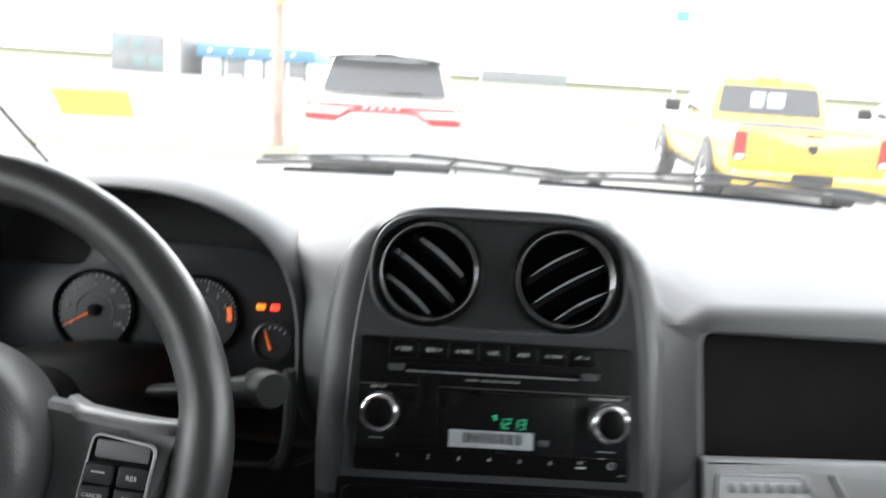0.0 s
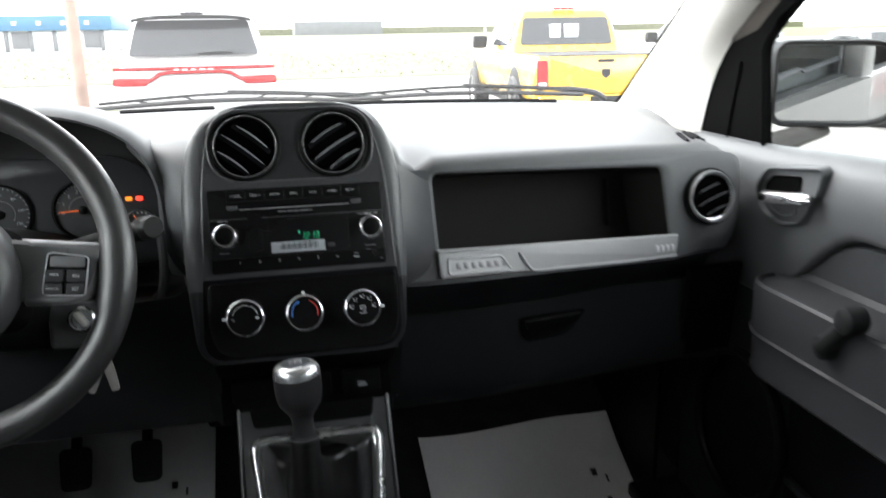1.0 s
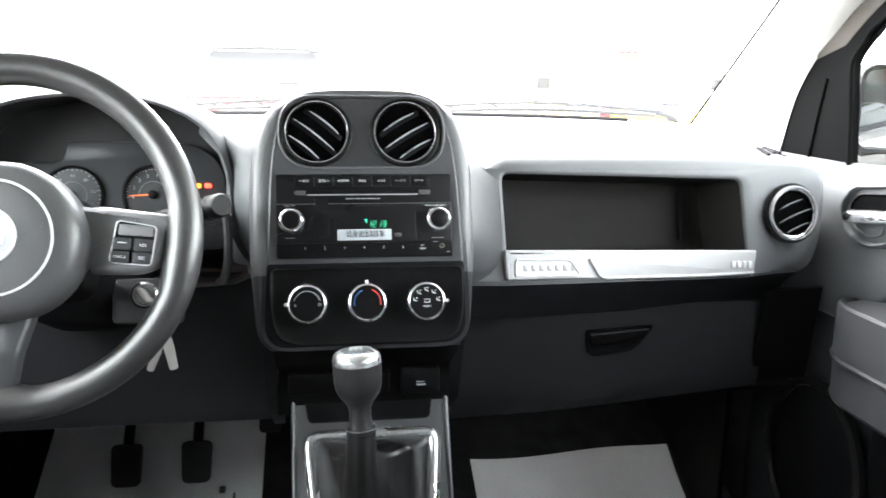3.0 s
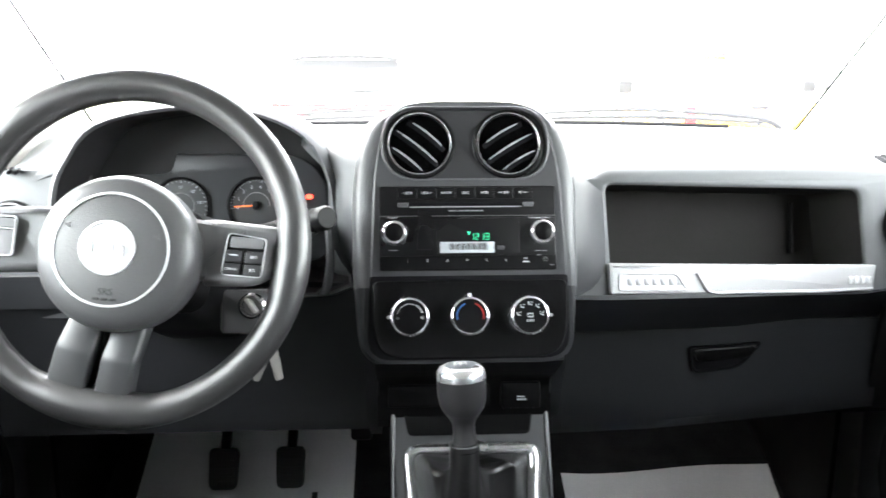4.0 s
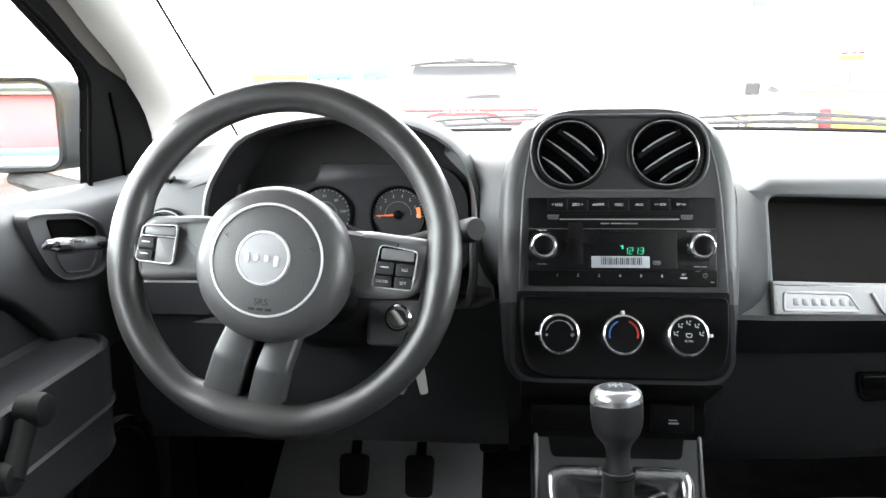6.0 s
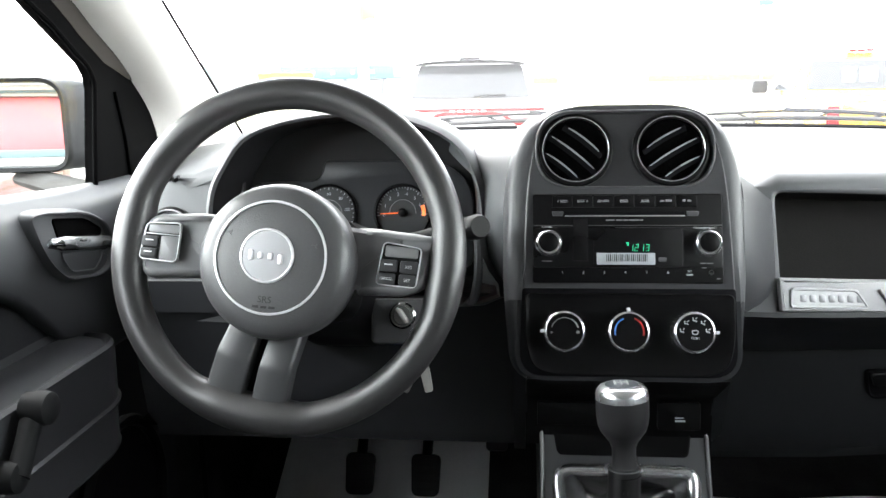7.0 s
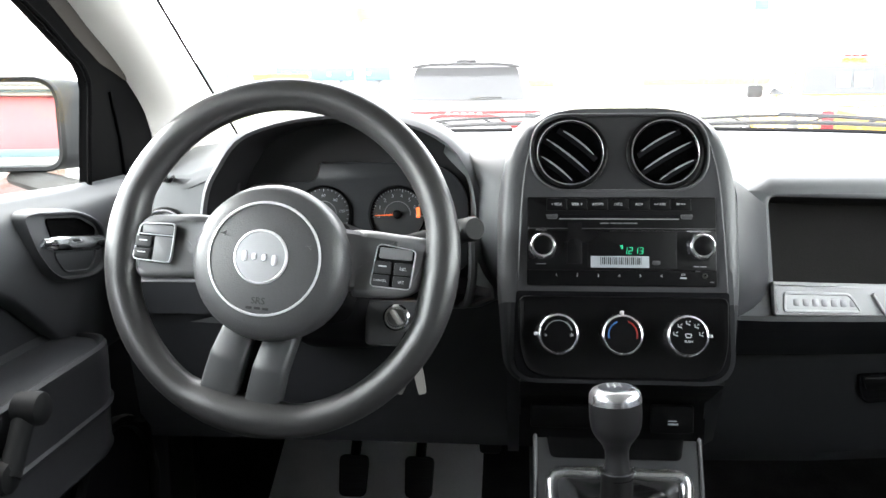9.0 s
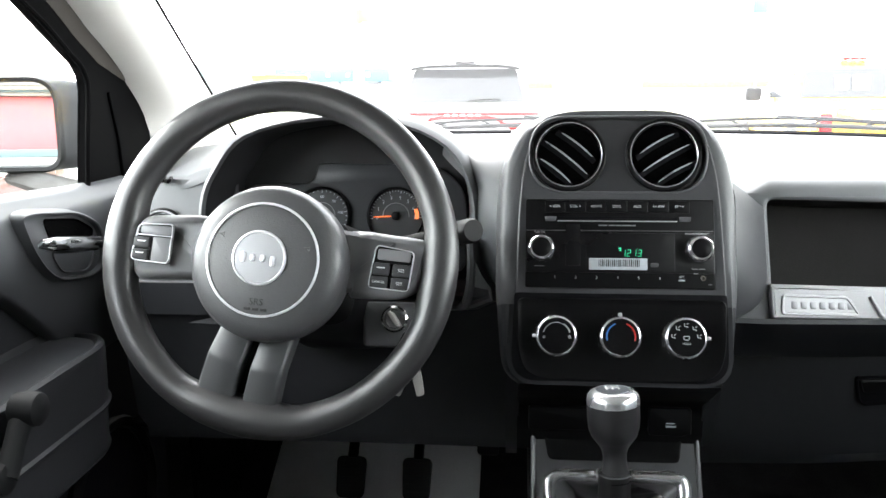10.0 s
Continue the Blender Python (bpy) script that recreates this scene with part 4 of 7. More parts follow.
def clock_digit(x, y, lit, h=0.0070, w=0.0034):
    """A slanted seven-bar digit; lit names its bars: top, upper right, lower right, bottom, lower left, upper left, middle."""
    t = 0.00030
    bars = ((0, h, w, h), (w, h, w, h / 2), (w, h / 2, w, 0), (0, 0, w, 0), (0, h / 2, 0, 0), (0, h, 0, h / 2), (0, h / 2, w, h / 2))
    bm = bmesh.new()
    for k in lit:
        ax, ay, bx, by = bars[k]
        tube(bm, [V(x + ax + 0.12 * ay, y + ay, 0.0046), V(x + bx + 0.12 * by, y + by, 0.0046)], t, 5)
    part("clock_digit", bm, GREEN, radio, m=R)


for x, lit in ((0.0025, (1, 2)), (0.0082, (0, 1, 6, 4, 3)), (0.0142, (1, 2)), (0.0200, (0, 1, 6, 2, 3))):
    clock_digit(x, -0.0648, lit)
rpart("clock_mark", rrect(0.0030, 0.0014, 0.0003, 0.0005, -0.0560), 0.003, 0.0047, GREEN, 0.0002, "green PM mark")
rpart("clock_mark", rrect(0.0018, 0.0018, 0.0003, 0.0010, -0.0582), 0.003, 0.0047, GREEN, 0.0002, "green PM mark")
rpart("code_label", rrect(0.0640, 0.0130, 0.0005, -0.0015, -0.0738), 0.0, 0.0049, LABEL, 0.0002, "pale blue-grey sticker")
for i in range(22):
    w = 0.0007 + 0.0007 * ((i * 7) % 3) / 2
    rpart("code_bar", rrect(w, 0.0080, 0.0002, -0.0225 + 0.0021 * i, -0.0728), 0.004, 0.0052, INK_BLACK, 0.0001)
rpart("disc_mark", rrect(0.0090, 0.0048, 0.0020, 0.0383, -0.0745), 0.003, 0.0046, SPOKE, 0.0002)
for i in range(6):
    letters("preset_number", str(i + 1), 0.0045, R @ pose(-0.0713 + 0.0231 * i, -0.0890, 0.0034), PRINT, radio, 0.0002)
letters("preset_text", "SET", 0.0032, R @ pose(0.0677, -0.0875, 0.0034), PRINT, radio, 0.0002)
rpart("preset_print", rrect(0.007, 0.0016, 0.0002, 0.0677, -0.0912), 0.003, 0.0038, PRINT, 0.0002)
bm = bmesh.new()
lathe(bm, [(0.0030, 0.003), (0.0030, 0.0042), (0.0018, 0.0042), (0.0016, 0.001)], 18)
part("aux_socket", bm, CHROME, radio, "small round socket", m=R @ pose(0.0909, -0.0885, 0))
for x, y, t in ((-0.0885, -0.0382, "PUSH ON"), (0.0850, -0.0392, "PUSH AUDIO/SELECT")):
    letters("knob_text", t, 0.0027, R @ pose(x, y, 0.0042), PRINT, radio, 0.0001)
for x, y, w in ((-0.0885, -0.0765, 0.011), (0.0820, -0.0785, 0.006), (0.0895, -0.0785, 0.007), (0.0832, -0.0835, 0.005), (0.0985, -0.0955, 0.004)):
    rpart("small_print", rrect(w, 0.0010, 0.0003, x, y), 0.003, 0.0040, FAINT, 0.0002)
for x in (-0.0868, 0.0868):
    bm = bmesh.new()
    lathe(bm, [(0.0158, 0.003), (0.0158, 0.006), (0.0150, 0.012), (0.0138, 0.0165), (0.0124, 0.0177), (0.0106, 0.0175)], 40, False, False)
    kn = part("knob", bm, RINGS, radio, "chrome-rimmed knob", m=R @ pose(x, -0.0568, 0))
    bm = bmesh.new()
    lathe(bm, [(0.0108, 0.012), (0.0108, 0.0172), (0.0098, 0.0180), (0.001, 0.0182)], 32)
    part("knob_cap", bm, BLACK, kn, "black knob cap", m=R @ pose(x, -0.0568, 0))

# heater controls
heater = thing("heater_controls", "black heater panel with three chrome-ringed dials", "climate controls", (0, 0.5, 1.1))
pan = rpoly([(-0.096, -0.2000), (0.100, -0.2000), (0.1135, -0.175), (0.1145, -0.1150), (-0.1095, -0.1150), (-0.109, -0.175)], [0.03, 0.03, 0.03, 0.006, 0.006, 0.03], 8)
bm = bmesh.new()
loft(bm, [flat(inset(pan, -0.003), 0.0), flat(inset(pan, -0.003), 0.006), flat(inset(pan, -0.0015), 0.0075), flat(pan, 0.0070), flat(inset(pan, 0.003), 0.0058)])
part("panel", bm, BLACK, heater, "black heater panel", m=S)
for i, x in enumerate((-0.0690, 0.0003, 0.0700)):
    K = S @ pose(x, -0.1545, 0.005) @ Matrix.Scale(1.02, 4)
    bm = bmesh.new()
    lathe(bm, [(0.0238, 0.0), (0.0237, 0.009), (0.0231, 0.0128), (0.0218, 0.0158), (0.0203, 0.0176), (0.0194, 0.0178), (0.0190, 0.0168)], 48, False, False)
    kn = part("dial", bm, RINGS, heater, "chrome-ringed dial", m=K)
    bm = bmesh.new()
    lathe(bm, [(0.0194, 0.008), (0.0194, 0.0160), (0.0184, 0.0168), (0.001, 0.0170)], 40)
    part("dial_face", bm, BLACK, kn, "black dial face", m=K)
    bm = bmesh.new()
    box(bm, (-0.0255 if i == 0 else (-0.0016 if i == 1 else 0.0215), -0.0016 if i != 1 else 0.0215, 0.006), (-0.0215 if i == 0 else (0.0016 if i == 1 else 0.0255), 0.0016 if i != 1 else 0.0255, 0.0165), 0.0005)
    part("pointer", bm, PRINT, kn, "white pointer", m=K)

    def arc(a0, a1, r, mat, w=0.0009, kn=kn, K=K):
        bm = bmesh.new()
        tube(bm, [V(r * math.cos(t), r * math.sin(t), 0.0168) for t in span(radians(a0), radians(a1), 18)], w, 6, flatten=0.4)
        part("dial_mark", bm, mat, kn, m=K)
    if i == 0:
        arc(165, 60, 0.0145, PRINT, 0.0006)
        arc(60, 15, 0.0145, PRINT, 0.0011)
        letters("dial_text", "o", 0.005, K @ pose(-0.0135, -0.001, 0.0172), PRINT, kn, 0.0002)
        letters("dial_text", "*", 0.010, K @ pose(0.0140, -0.003, 0.0172), PRINT, kn, 0.0002)
    elif i == 1:
        arc(195, 112, 0.0150, DIAL_BLUE, 0.0013)
        arc(68, -15, 0.0150, DIAL_RED, 0.0013)
    else:
        for a in (172, 130, 90, 50, 8):
            x2, y2 = 0.0135 * math.cos(radians(a)), 0.0135 * math.sin(radians(a))
            bm = bmesh.new()
            tube(bm, [V(x2 - 0.002, y2 + 0.002, 0.0170), V(x2 - 0.0018, y2 - 0.0012, 0.0170), V(x2 + 0.0010, y2 - 0.0014, 0.0170), V(x2 + 0.0016, y2 - 0.0026, 0.0170)], 0.0006, 5)
            tube(bm, [V(x2 + 0.0005, y2 + 0.0008, 0.0170), V(x2 + 0.0024, y2 + 0.0022, 0.0170)], 0.0005, 5)
            part("dial_mark", bm, PRINT, kn, m=K)
        bm = bmesh.new()
        tube(bm, [V(p.x, p.y, 0.0170) for p in rpoly([(-0.0024, -0.0020), (0.0024, -0.0020), (0.0032, 0.0018), (-0.0032, 0.0018)], 0.001, 3)], 0.0005, 5, closed=True)
        part("dial_mark", bm, PRINT, kn, m=K)
        letters("dial_text", "PUSH", 0.0036, K @ pose(0, -0.0062, 0.0172), PRINT, kn, 0.0002)

# lower recess with switches, and the sloping console
bm = bmesh.new()
sheet(bm, lambda x, s: V(x, 0.478 + 0.077 * min(1, s * 2.2), 1.060 - 0.119 * s), span(-0.110, 0.112, 9), [0, 0.15, 0.3, 0.455, 0.6, 0.8, 1.0], 0.008)
part("lower_face", bm, BLACK, stack, "black lower face under the heater panel", angle=60)
# cheeks carry the same painted shade on downwards
for side in (-1, 1):
    bm = bmesh.new()
    q = [(0.520, 1.05), (0.560, 0.95), (0.70, 0.86), (0.72, 1.0), (0.62, 1.10)]
    x0 = 0.110 if side > 0 else -0.108
    loft(bm, [[V(x0, y, z) for y, z in q], [V(x0 + side * 0.016, y, z) for y, z in q]])
    part("cheek", bm, DASH_SHADED, stack, "stack cheek, shade in its colour")
sw = thing("switch_panel", "black switch panel with a socket under the heater dials", "switch panel", (0, 0.55, 0.985))
T = pose(0, 0.5430, 0.984, 86, 0, 0)
for nm, o in (("switch_bank", rrect(0.128, 0.028, 0.003, -0.032, 0.000)), ("power_socket_cover", rrect(0.050, 0.034, 0.004, 0.072, -0.001))):
    bm = bmesh.new()
    slab(bm, o, -0.004, 0.004, 0.0015)
    k = part(nm, bm, BLACK, sw, m=T)
bm = bmesh.new()
box(bm, (0.067, -0.003, 0.004), (0.077, -0.0018, 0.0046), 0)
box(bm, (0.067, -0.0072, 0.004), (0.079, -0.0052, 0.0046), 0)
part("socket_print", bm, LABEL, sw, m=T)
bm = bmesh.new()
box(bm, (-0.0135, -0.005, 0.004), (-0.0105, 0.004, 0.0046), 0)
part("switch_print", bm, FAINT, sw, m=T)

console = thing("gear_console", "grey sloping gear console with a chrome-framed boot", "console", (0, 0.5, 0.88))
CS = pose(0.008, 0.551, 0.952, 57, 0, 0)     # x across, y up the slope, z out of it
con = rpoly([(-0.098, -0.42), (0.098, -0.42), (0.103, 0.014), (-0.103, 0.014)], [0.01, 0.01, 0.012, 0.012], 5)
bm = bmesh.new()
slab(bm, con, -0.10, 0.0, 0.006)
part("body", bm, DASH_SHADED, console, "dark slate console", m=CS)
to = rpoly([(-0.096, -0.40), (0.096, -0.40), (0.100, 0.012), (-0.100, 0.012)], 0.012, 6)
bm = bmesh.new()
slab(bm, to, -0.004, 0.004, 0.002)
part("trim_plate", bm, PLATE, console, "satin grey trim plate", m=CS)
bm = bmesh.new()
tr_o = rpoly([(-0.078, -0.023), (0.074, -0.023), (0.079, 0.006), (-0.083, 0.006)], 0.005, 5)
loft(bm, [flat(tr_o, 0.0038), flat(inset(tr_o, -0.002), 0.0052), flat(tr_o, 0.0056), flat(inset(tr_o, 0.003), 0.0045)])
part("tray", bm, BLACK, console, "black coin tray", m=CS)
for side in (-1, 1):
    bm = bmesh.new()
    tube(bm, [V(side * (0.0985 - 0.004 * s), 0.010 - 0.40 * s, 0.004) for s in span(0, 1, 8)], 0.0028, 8)
    part("edge_rail", bm, PLATE, console, "brighter trim edge", m=CS)
ring_c = [(-0.066, -0.235), (0.066, -0.235), (0.083, -0.040), (-0.083, -0.040)]
ring_l = rpoly(ring_c, [0.035, 0.035, 0.020, 0.020], 9)
bm = bmesh.new()
tube(bm, [V(p.x, p.y, 0.0070) for p in inset(ring_l, 0.003)], 0.0088, 12, closed=True)
part("chrome_frame", bm, CAPBRIGHT, console, "chrome boot frame", m=CS)
# boot: folds of soft leather from the frame up to the collar
lever = thing("gear_lever", "black gear knob with a chrome cap on a leather boot", "gear lever", (-0.012, 0.40, 0.99))
collar = V(-0.0125, 0.384, 0.9935)
base = [a.lerp(b, k / 4) for a, b in zip(inset(ring_l, 0.007), inset(ring_l, 0.007)[1:] + inset(ring_l, 0.007)[:1]) for k in range(4)]
knob_at = V(-0.0170, 0.3925, 1.079)
axis = (knob_at - collar).normalized()
across = (V(1, 0, 0) - axis * axis.x).normalized()
q0 = Matrix((across, axis.cross(across), axis)).transposed().to_4x4()
LM = Matrix.Translation(collar) @ q0
# where each fold lies round the boot, how it turns on its way up, its width and height, its middle and length
FOLDS = ((0.85, 0.0, 0.17, 0.017, 0.50, 0.30), (0.45, 0.5, 0.12, -0.011, 0.45, 0.25), (0.12, 0.5, 0.12, 0.016, 0.40, 0.25), (1.25, 0.0, 0.12, -0.008, 0.5, 0.3),
         (2.30, 0.0, 0.15, 0.014, 0.45, 0.25), (2.66, -0.5, 0.12, -0.011, 0.45, 0.25), (3.00, -0.5, 0.11, 0.015, 0.35, 0.22), (1.90, 0.0, 0.12, -0.007, 0.5, 0.3),
         (-1.57, 0.0, 0.10, -0.004, 0.65, 0.4), (-1.32, 0.0, 0.12, 0.010, 0.60, 0.4), (-1.82, 0.0, 0.12, 0.010, 0.60, 0.4),
         (-0.30, 0.4, 0.12, -0.010, 0.40, 0.25), (-0.62, 0.4, 0.14, 0.015, 0.42, 0.28), (-2.80, -0.4, 0.12, -0.010, 0.40, 0.25), (-2.48, -0.4, 0.14, 0.014, 0.40, 0.28))
# sharp creases in the leather, in the plane of the frame
CREASES = (((0.000, -0.052), (0.021, -0.064), (0.042, -0.080)), ((0.003, -0.090), (0.012, -0.120), (0.038, -0.151), (0.050, -0.185)), ((0.022, -0.128), (0.031, -0.110), (0.050, -0.100)),
           ((0.036, -0.124), (0.062, -0.114)), ((-0.062, -0.052), (-0.051, -0.067), (-0.047, -0.085)), ((-0.050, -0.094), (-0.036, -0.111), (-0.022, -0.110)), ((-0.023, -0.122), (-0.032, -0.148), (-0.048, -0.190)))


def from_line(x, y, line):
    """How far a point lies from a bent line."""
    best = 1.0
    for (ax, ay), (bx, by) in zip(line, line[1:]):
        ux, uy = bx - ax, by - ay
        k = max(0.0, min(1.0, ((x - ax) * ux + (y - ay) * uy) / (ux * ux + uy * uy)))
        best = min(best, math.hypot(x - ax - k * ux, y - ay - k * uy))
    return best


n0 = len(base)
slope_up = (CS.to_3x3() @ V(0, 0, 1)).normalized()
loops = []
for s in span(0, 1, 57):
    lp = []
    for i, p in enumerate(base):
        a = CS @ V(p.x, p.y, 0.0055)
        ang = math.atan2(p.y + 0.14, p.x)
        b = LM @ V(0.0165 * math.cos(ang), 0.0165 * math.sin(ang) * 1.0, 0.0)
        near, up = 1 - (1 - s) ** 2.2, s ** 2.2
        c = V(a.x + (b.x - a.x) * near, a.y + (b.y - a.y) * near, a.z + (b.z - a.z) * (0.25 * near + 0.75 * up))
        fold = -0.004
        for a0, turn, wide, high, mid, long in FOLDS:
            d = (ang - a0 - turn * (near - 0.5) + math.pi) % (2 * math.pi) - math.pi
            fold += high * math.exp(-abs(d / (wide * (0.62 if high > 0 else 1.0))) ** 1.25 - ((near - mid) / long) ** 2)
        fold *= max(0.0, math.sin(near * math.pi)) ** 0.6
        q = CS.inverted() @ c
        fold = 0.55 * fold + max(0.017 * math.exp(-(from_line(q.x, q.y, line) / 0.0075) ** 1.4) for line in CREASES) * min(1.0, 6 * near, 5 * (1 - near))
        dirv = (c - (CS @ V(0, -0.14, 0)).lerp(collar, near))
        lp.append(c + (dirv.normalized() * 0.35 + slope_up * 0.95) * fold)
    loops.append(lp)
bm = bmesh.new()
loft(bm, loops, cap0=False)
part("boot", bm, BOOT, lever, "creased black leather boot", angle=80)
bm = bmesh.new()
for dx in (-0.0022, 0.0022):
    for k in range(12):
        s0 = 0.45 + 0.045 * k
        i = max(range(n0), key=lambda i: -abs(math.atan2(base[i].y + 0.14, base[i].x) + math.pi / 2))
        j = min(55, int(s0 * 56))
        a = loops[j][i].lerp(loops[j + 1][i], s0 * 56 - j)
        box(bm, a + V(dx - 0.0005, -0.0012, -0.0016), a + V(dx + 0.0005, 0.0008, 0.0016), 0)
part("stitching", bm, LEATHER, lever, "grey seam stitching")
bm = bmesh.new()
lathe(bm, [(0.0162, -0.006), (0.0150, -0.001), (0.0142, 0.002), (0.0130, 0.003)], 24)
part("collar", bm, BLACK, lever, m=LM)
# highlight on the collar's edge, drawn as a thin paler ring
bm = bmesh.new()
tube(bm, [V(0.0168 * math.cos(t), 0.0168 * math.sin(t), 0.0010) for t in [2 * math.pi * i / 28 for i in range(28)]], 0.0006, 6, closed=True)
part("collar_highlight", bm, SPOKE, lever, "thin pale ring for the highlight on the collar edge", m=LM)
bm = bmesh.new()
lathe(bm, [(0.0140, 0.0), (0.0126, 0.007), (0.0118, 0.015), (0.0120, 0.022), (0.0142, 0.0285), (0.0185, 0.0345), (0.0226, 0.0400), (0.0250, 0.0470), (0.0261, 0.0560), (0.0263, 0.0650), (0.0260, 0.0735)], 36)
part("knob", bm, KNOB, lever, "black soft knob", m=LM)
bm = bmesh.new()
lathe(bm, [(0.0262, 0.0730), (0.0261, 0.0775), (0.0252, 0.0818), (0.0228, 0.0850), (0.0192, 0.0868), (0.0165, 0.0874)], 40, True, False)
part("cap_ring", bm, CAPBRIGHT, lever, "polished chrome cap", m=LM)
bm = bmesh.new()
lathe(bm, [(0.0167, 0.0868), (0.0163, 0.0875), (0.009, 0.0882), (0.001, 0.0884)], 32)
part("cap_plate", bm, CAPTOP, lever, "silver shift pattern plate", m=LM)
bm = bmesh.new()
for x in (-0.006, 0.0, 0.006):
    tube(bm, [V(x, -0.005, 0.0886), V(x, 0.009, 0.0882)], 0.0009, 5)
tube(bm, [V(-0.006, 0.002, 0.0886), V(0.006, 0.002, 0.0886)], 0.0009, 5)
part("shift_pattern", bm, PRINT, lever, "white shift pattern lines", m=LM)

# ---- steering wheel ----
wheel = thing("steering_wheel", "black three-spoke steering wheel with a silver-ringed hub", "steering wheel", (-0.350, 0.415, 1.217))
WR = pose(-0.357, 0.414, 1.2035, 73, 0, 0) @ pose(0, 0, 0, 0, 0, -5.0) @ pose(-0.001, 0.004, 0)
W = WR @ Matrix.Scale(1.03, 4) @ pose(-0.001, -0.003, 0)
RIM = 0.1695
bm = bmesh.new()


def swell(t):
    """How much the rim thickens inwards: under the fork, and where the side spokes run into it."""
    k = 0.0
    for a0, wide, high in ((-98, 17, 0.0042), (-2, 13, 0.0026), (178, 13, 0.0026)):
        d = (math.degrees(t) - a0 + 180) % 360 - 180
        k += high * math.exp(-(d / wide) ** 4)
    return k


turn = [2 * math.pi * i / 96 for i in range(96)]
tube(bm, [V((RIM - swell(t)) * math.cos(t), (RIM - swell(t)) * math.sin(t), 0) for t in turn], [0.0172 + swell(t) for t in turn], 18, closed=True, flatten=0.95)
part("rim", bm, LEATHER, wheel, "grained black rim", m=WR)
HZ = 0.040
bm = bmesh.new()
lathe(bm, [(0.054, -0.045), (0.070, -0.030), (0.0765, -0.004), (0.0765, HZ - 0.020), (0.0742, HZ - 0.009), (0.0690, HZ - 0.002), (0.060, HZ + 0.0014), (0.040, HZ + 0.0045), (0.001, HZ + 0.006)], 64)
part("hub", bm, HUB, wheel, "grained slate hub cover", m=W @ pose(-0.001, -0.006, 0))
bm = bmesh.new()
lathe(bm, [(0.0552, HZ), (0.0549, HZ + 0.0035), (0.0540, HZ + 0.0042), (0.0529, HZ + 0.0042), (0.0524, HZ + 0.002)], 64, False, False)
part("silver_ring", bm, RINGPAINT, wheel, "thin silver ring", m=W @ pose(-0.0018, -0.004, 0))
bm = bmesh.new()
lathe(bm, [(0.0265, HZ + 0.002), (0.0262, HZ + 0.0065), (0.0245, HZ + 0.0075), (0.0238, HZ + 0.0070)], 48, False, False)
part("emblem_ring", bm, RINGPAINT, wheel, "chrome emblem ring", m=W @ pose(-0.0042, -0.0028, 0))
bm = bmesh.new()
lathe(bm, [(0.0240, HZ + 0.004), (0.0238, HZ + 0.0066), (0.012, HZ + 0.0072), (0.001, HZ + 0.0074)], 40)
part("emblem_disc", bm, EMBLEM, wheel, "satin silver emblem disc", m=W @ pose(-0.0042, -0.0028, 0))
for i, (x, w, h) in enumerate(((-0.013, 0.007, 0.012), (-0.005, 0.007, 0.008), (0.0035, 0.007, 0.008), (0.012, 0.007, 0.012))):
    bm = bmesh.new()
    slab(bm, rrect(w * 0.72, h * 0.85, 0.0022, x * 1.15, -0.002 if i != 3 else -0.004), HZ + 0.006, HZ + 0.0086, 0.0010)
    part("emblem_bar", bm, RINGPAINT, wheel, m=W @ pose(-0.0042, -0.001, 0))
letters("embossed_text", "SRS", 0.0090, W @ pose(-0.002, -0.0445, HZ + 0.0048), RUBBER, wheel, 0.0004)
for k in range(3):
    bm = bmesh.new()
    box(bm, (-0.0135 + 0.008 * k, -0.0525, HZ + 0.001), (-0.0075 + 0.008 * k, -0.0500, HZ + 0.0046), 0.0004)
    part("embossed_print", bm, RUBBER, wheel, m=W)
for x, y in ((-0.044, 0.016), (0.040, 0.010)):
    bm = bmesh.new()
    tube(bm, [V(x - 0.003, y + 0.001, HZ + 0.0050), V(x + 0.001, y + 0.001, HZ + 0.0050), V(x + 0.003, y + 0.003, HZ + 0.0050), V(x + 0.003, y - 0.002, HZ + 0.0050), V(x + 0.001, y, HZ + 0.0050)], 0.0005, 5)
    part("horn_mark", bm, SPOKE, wheel, "faint horn mark", m=W)
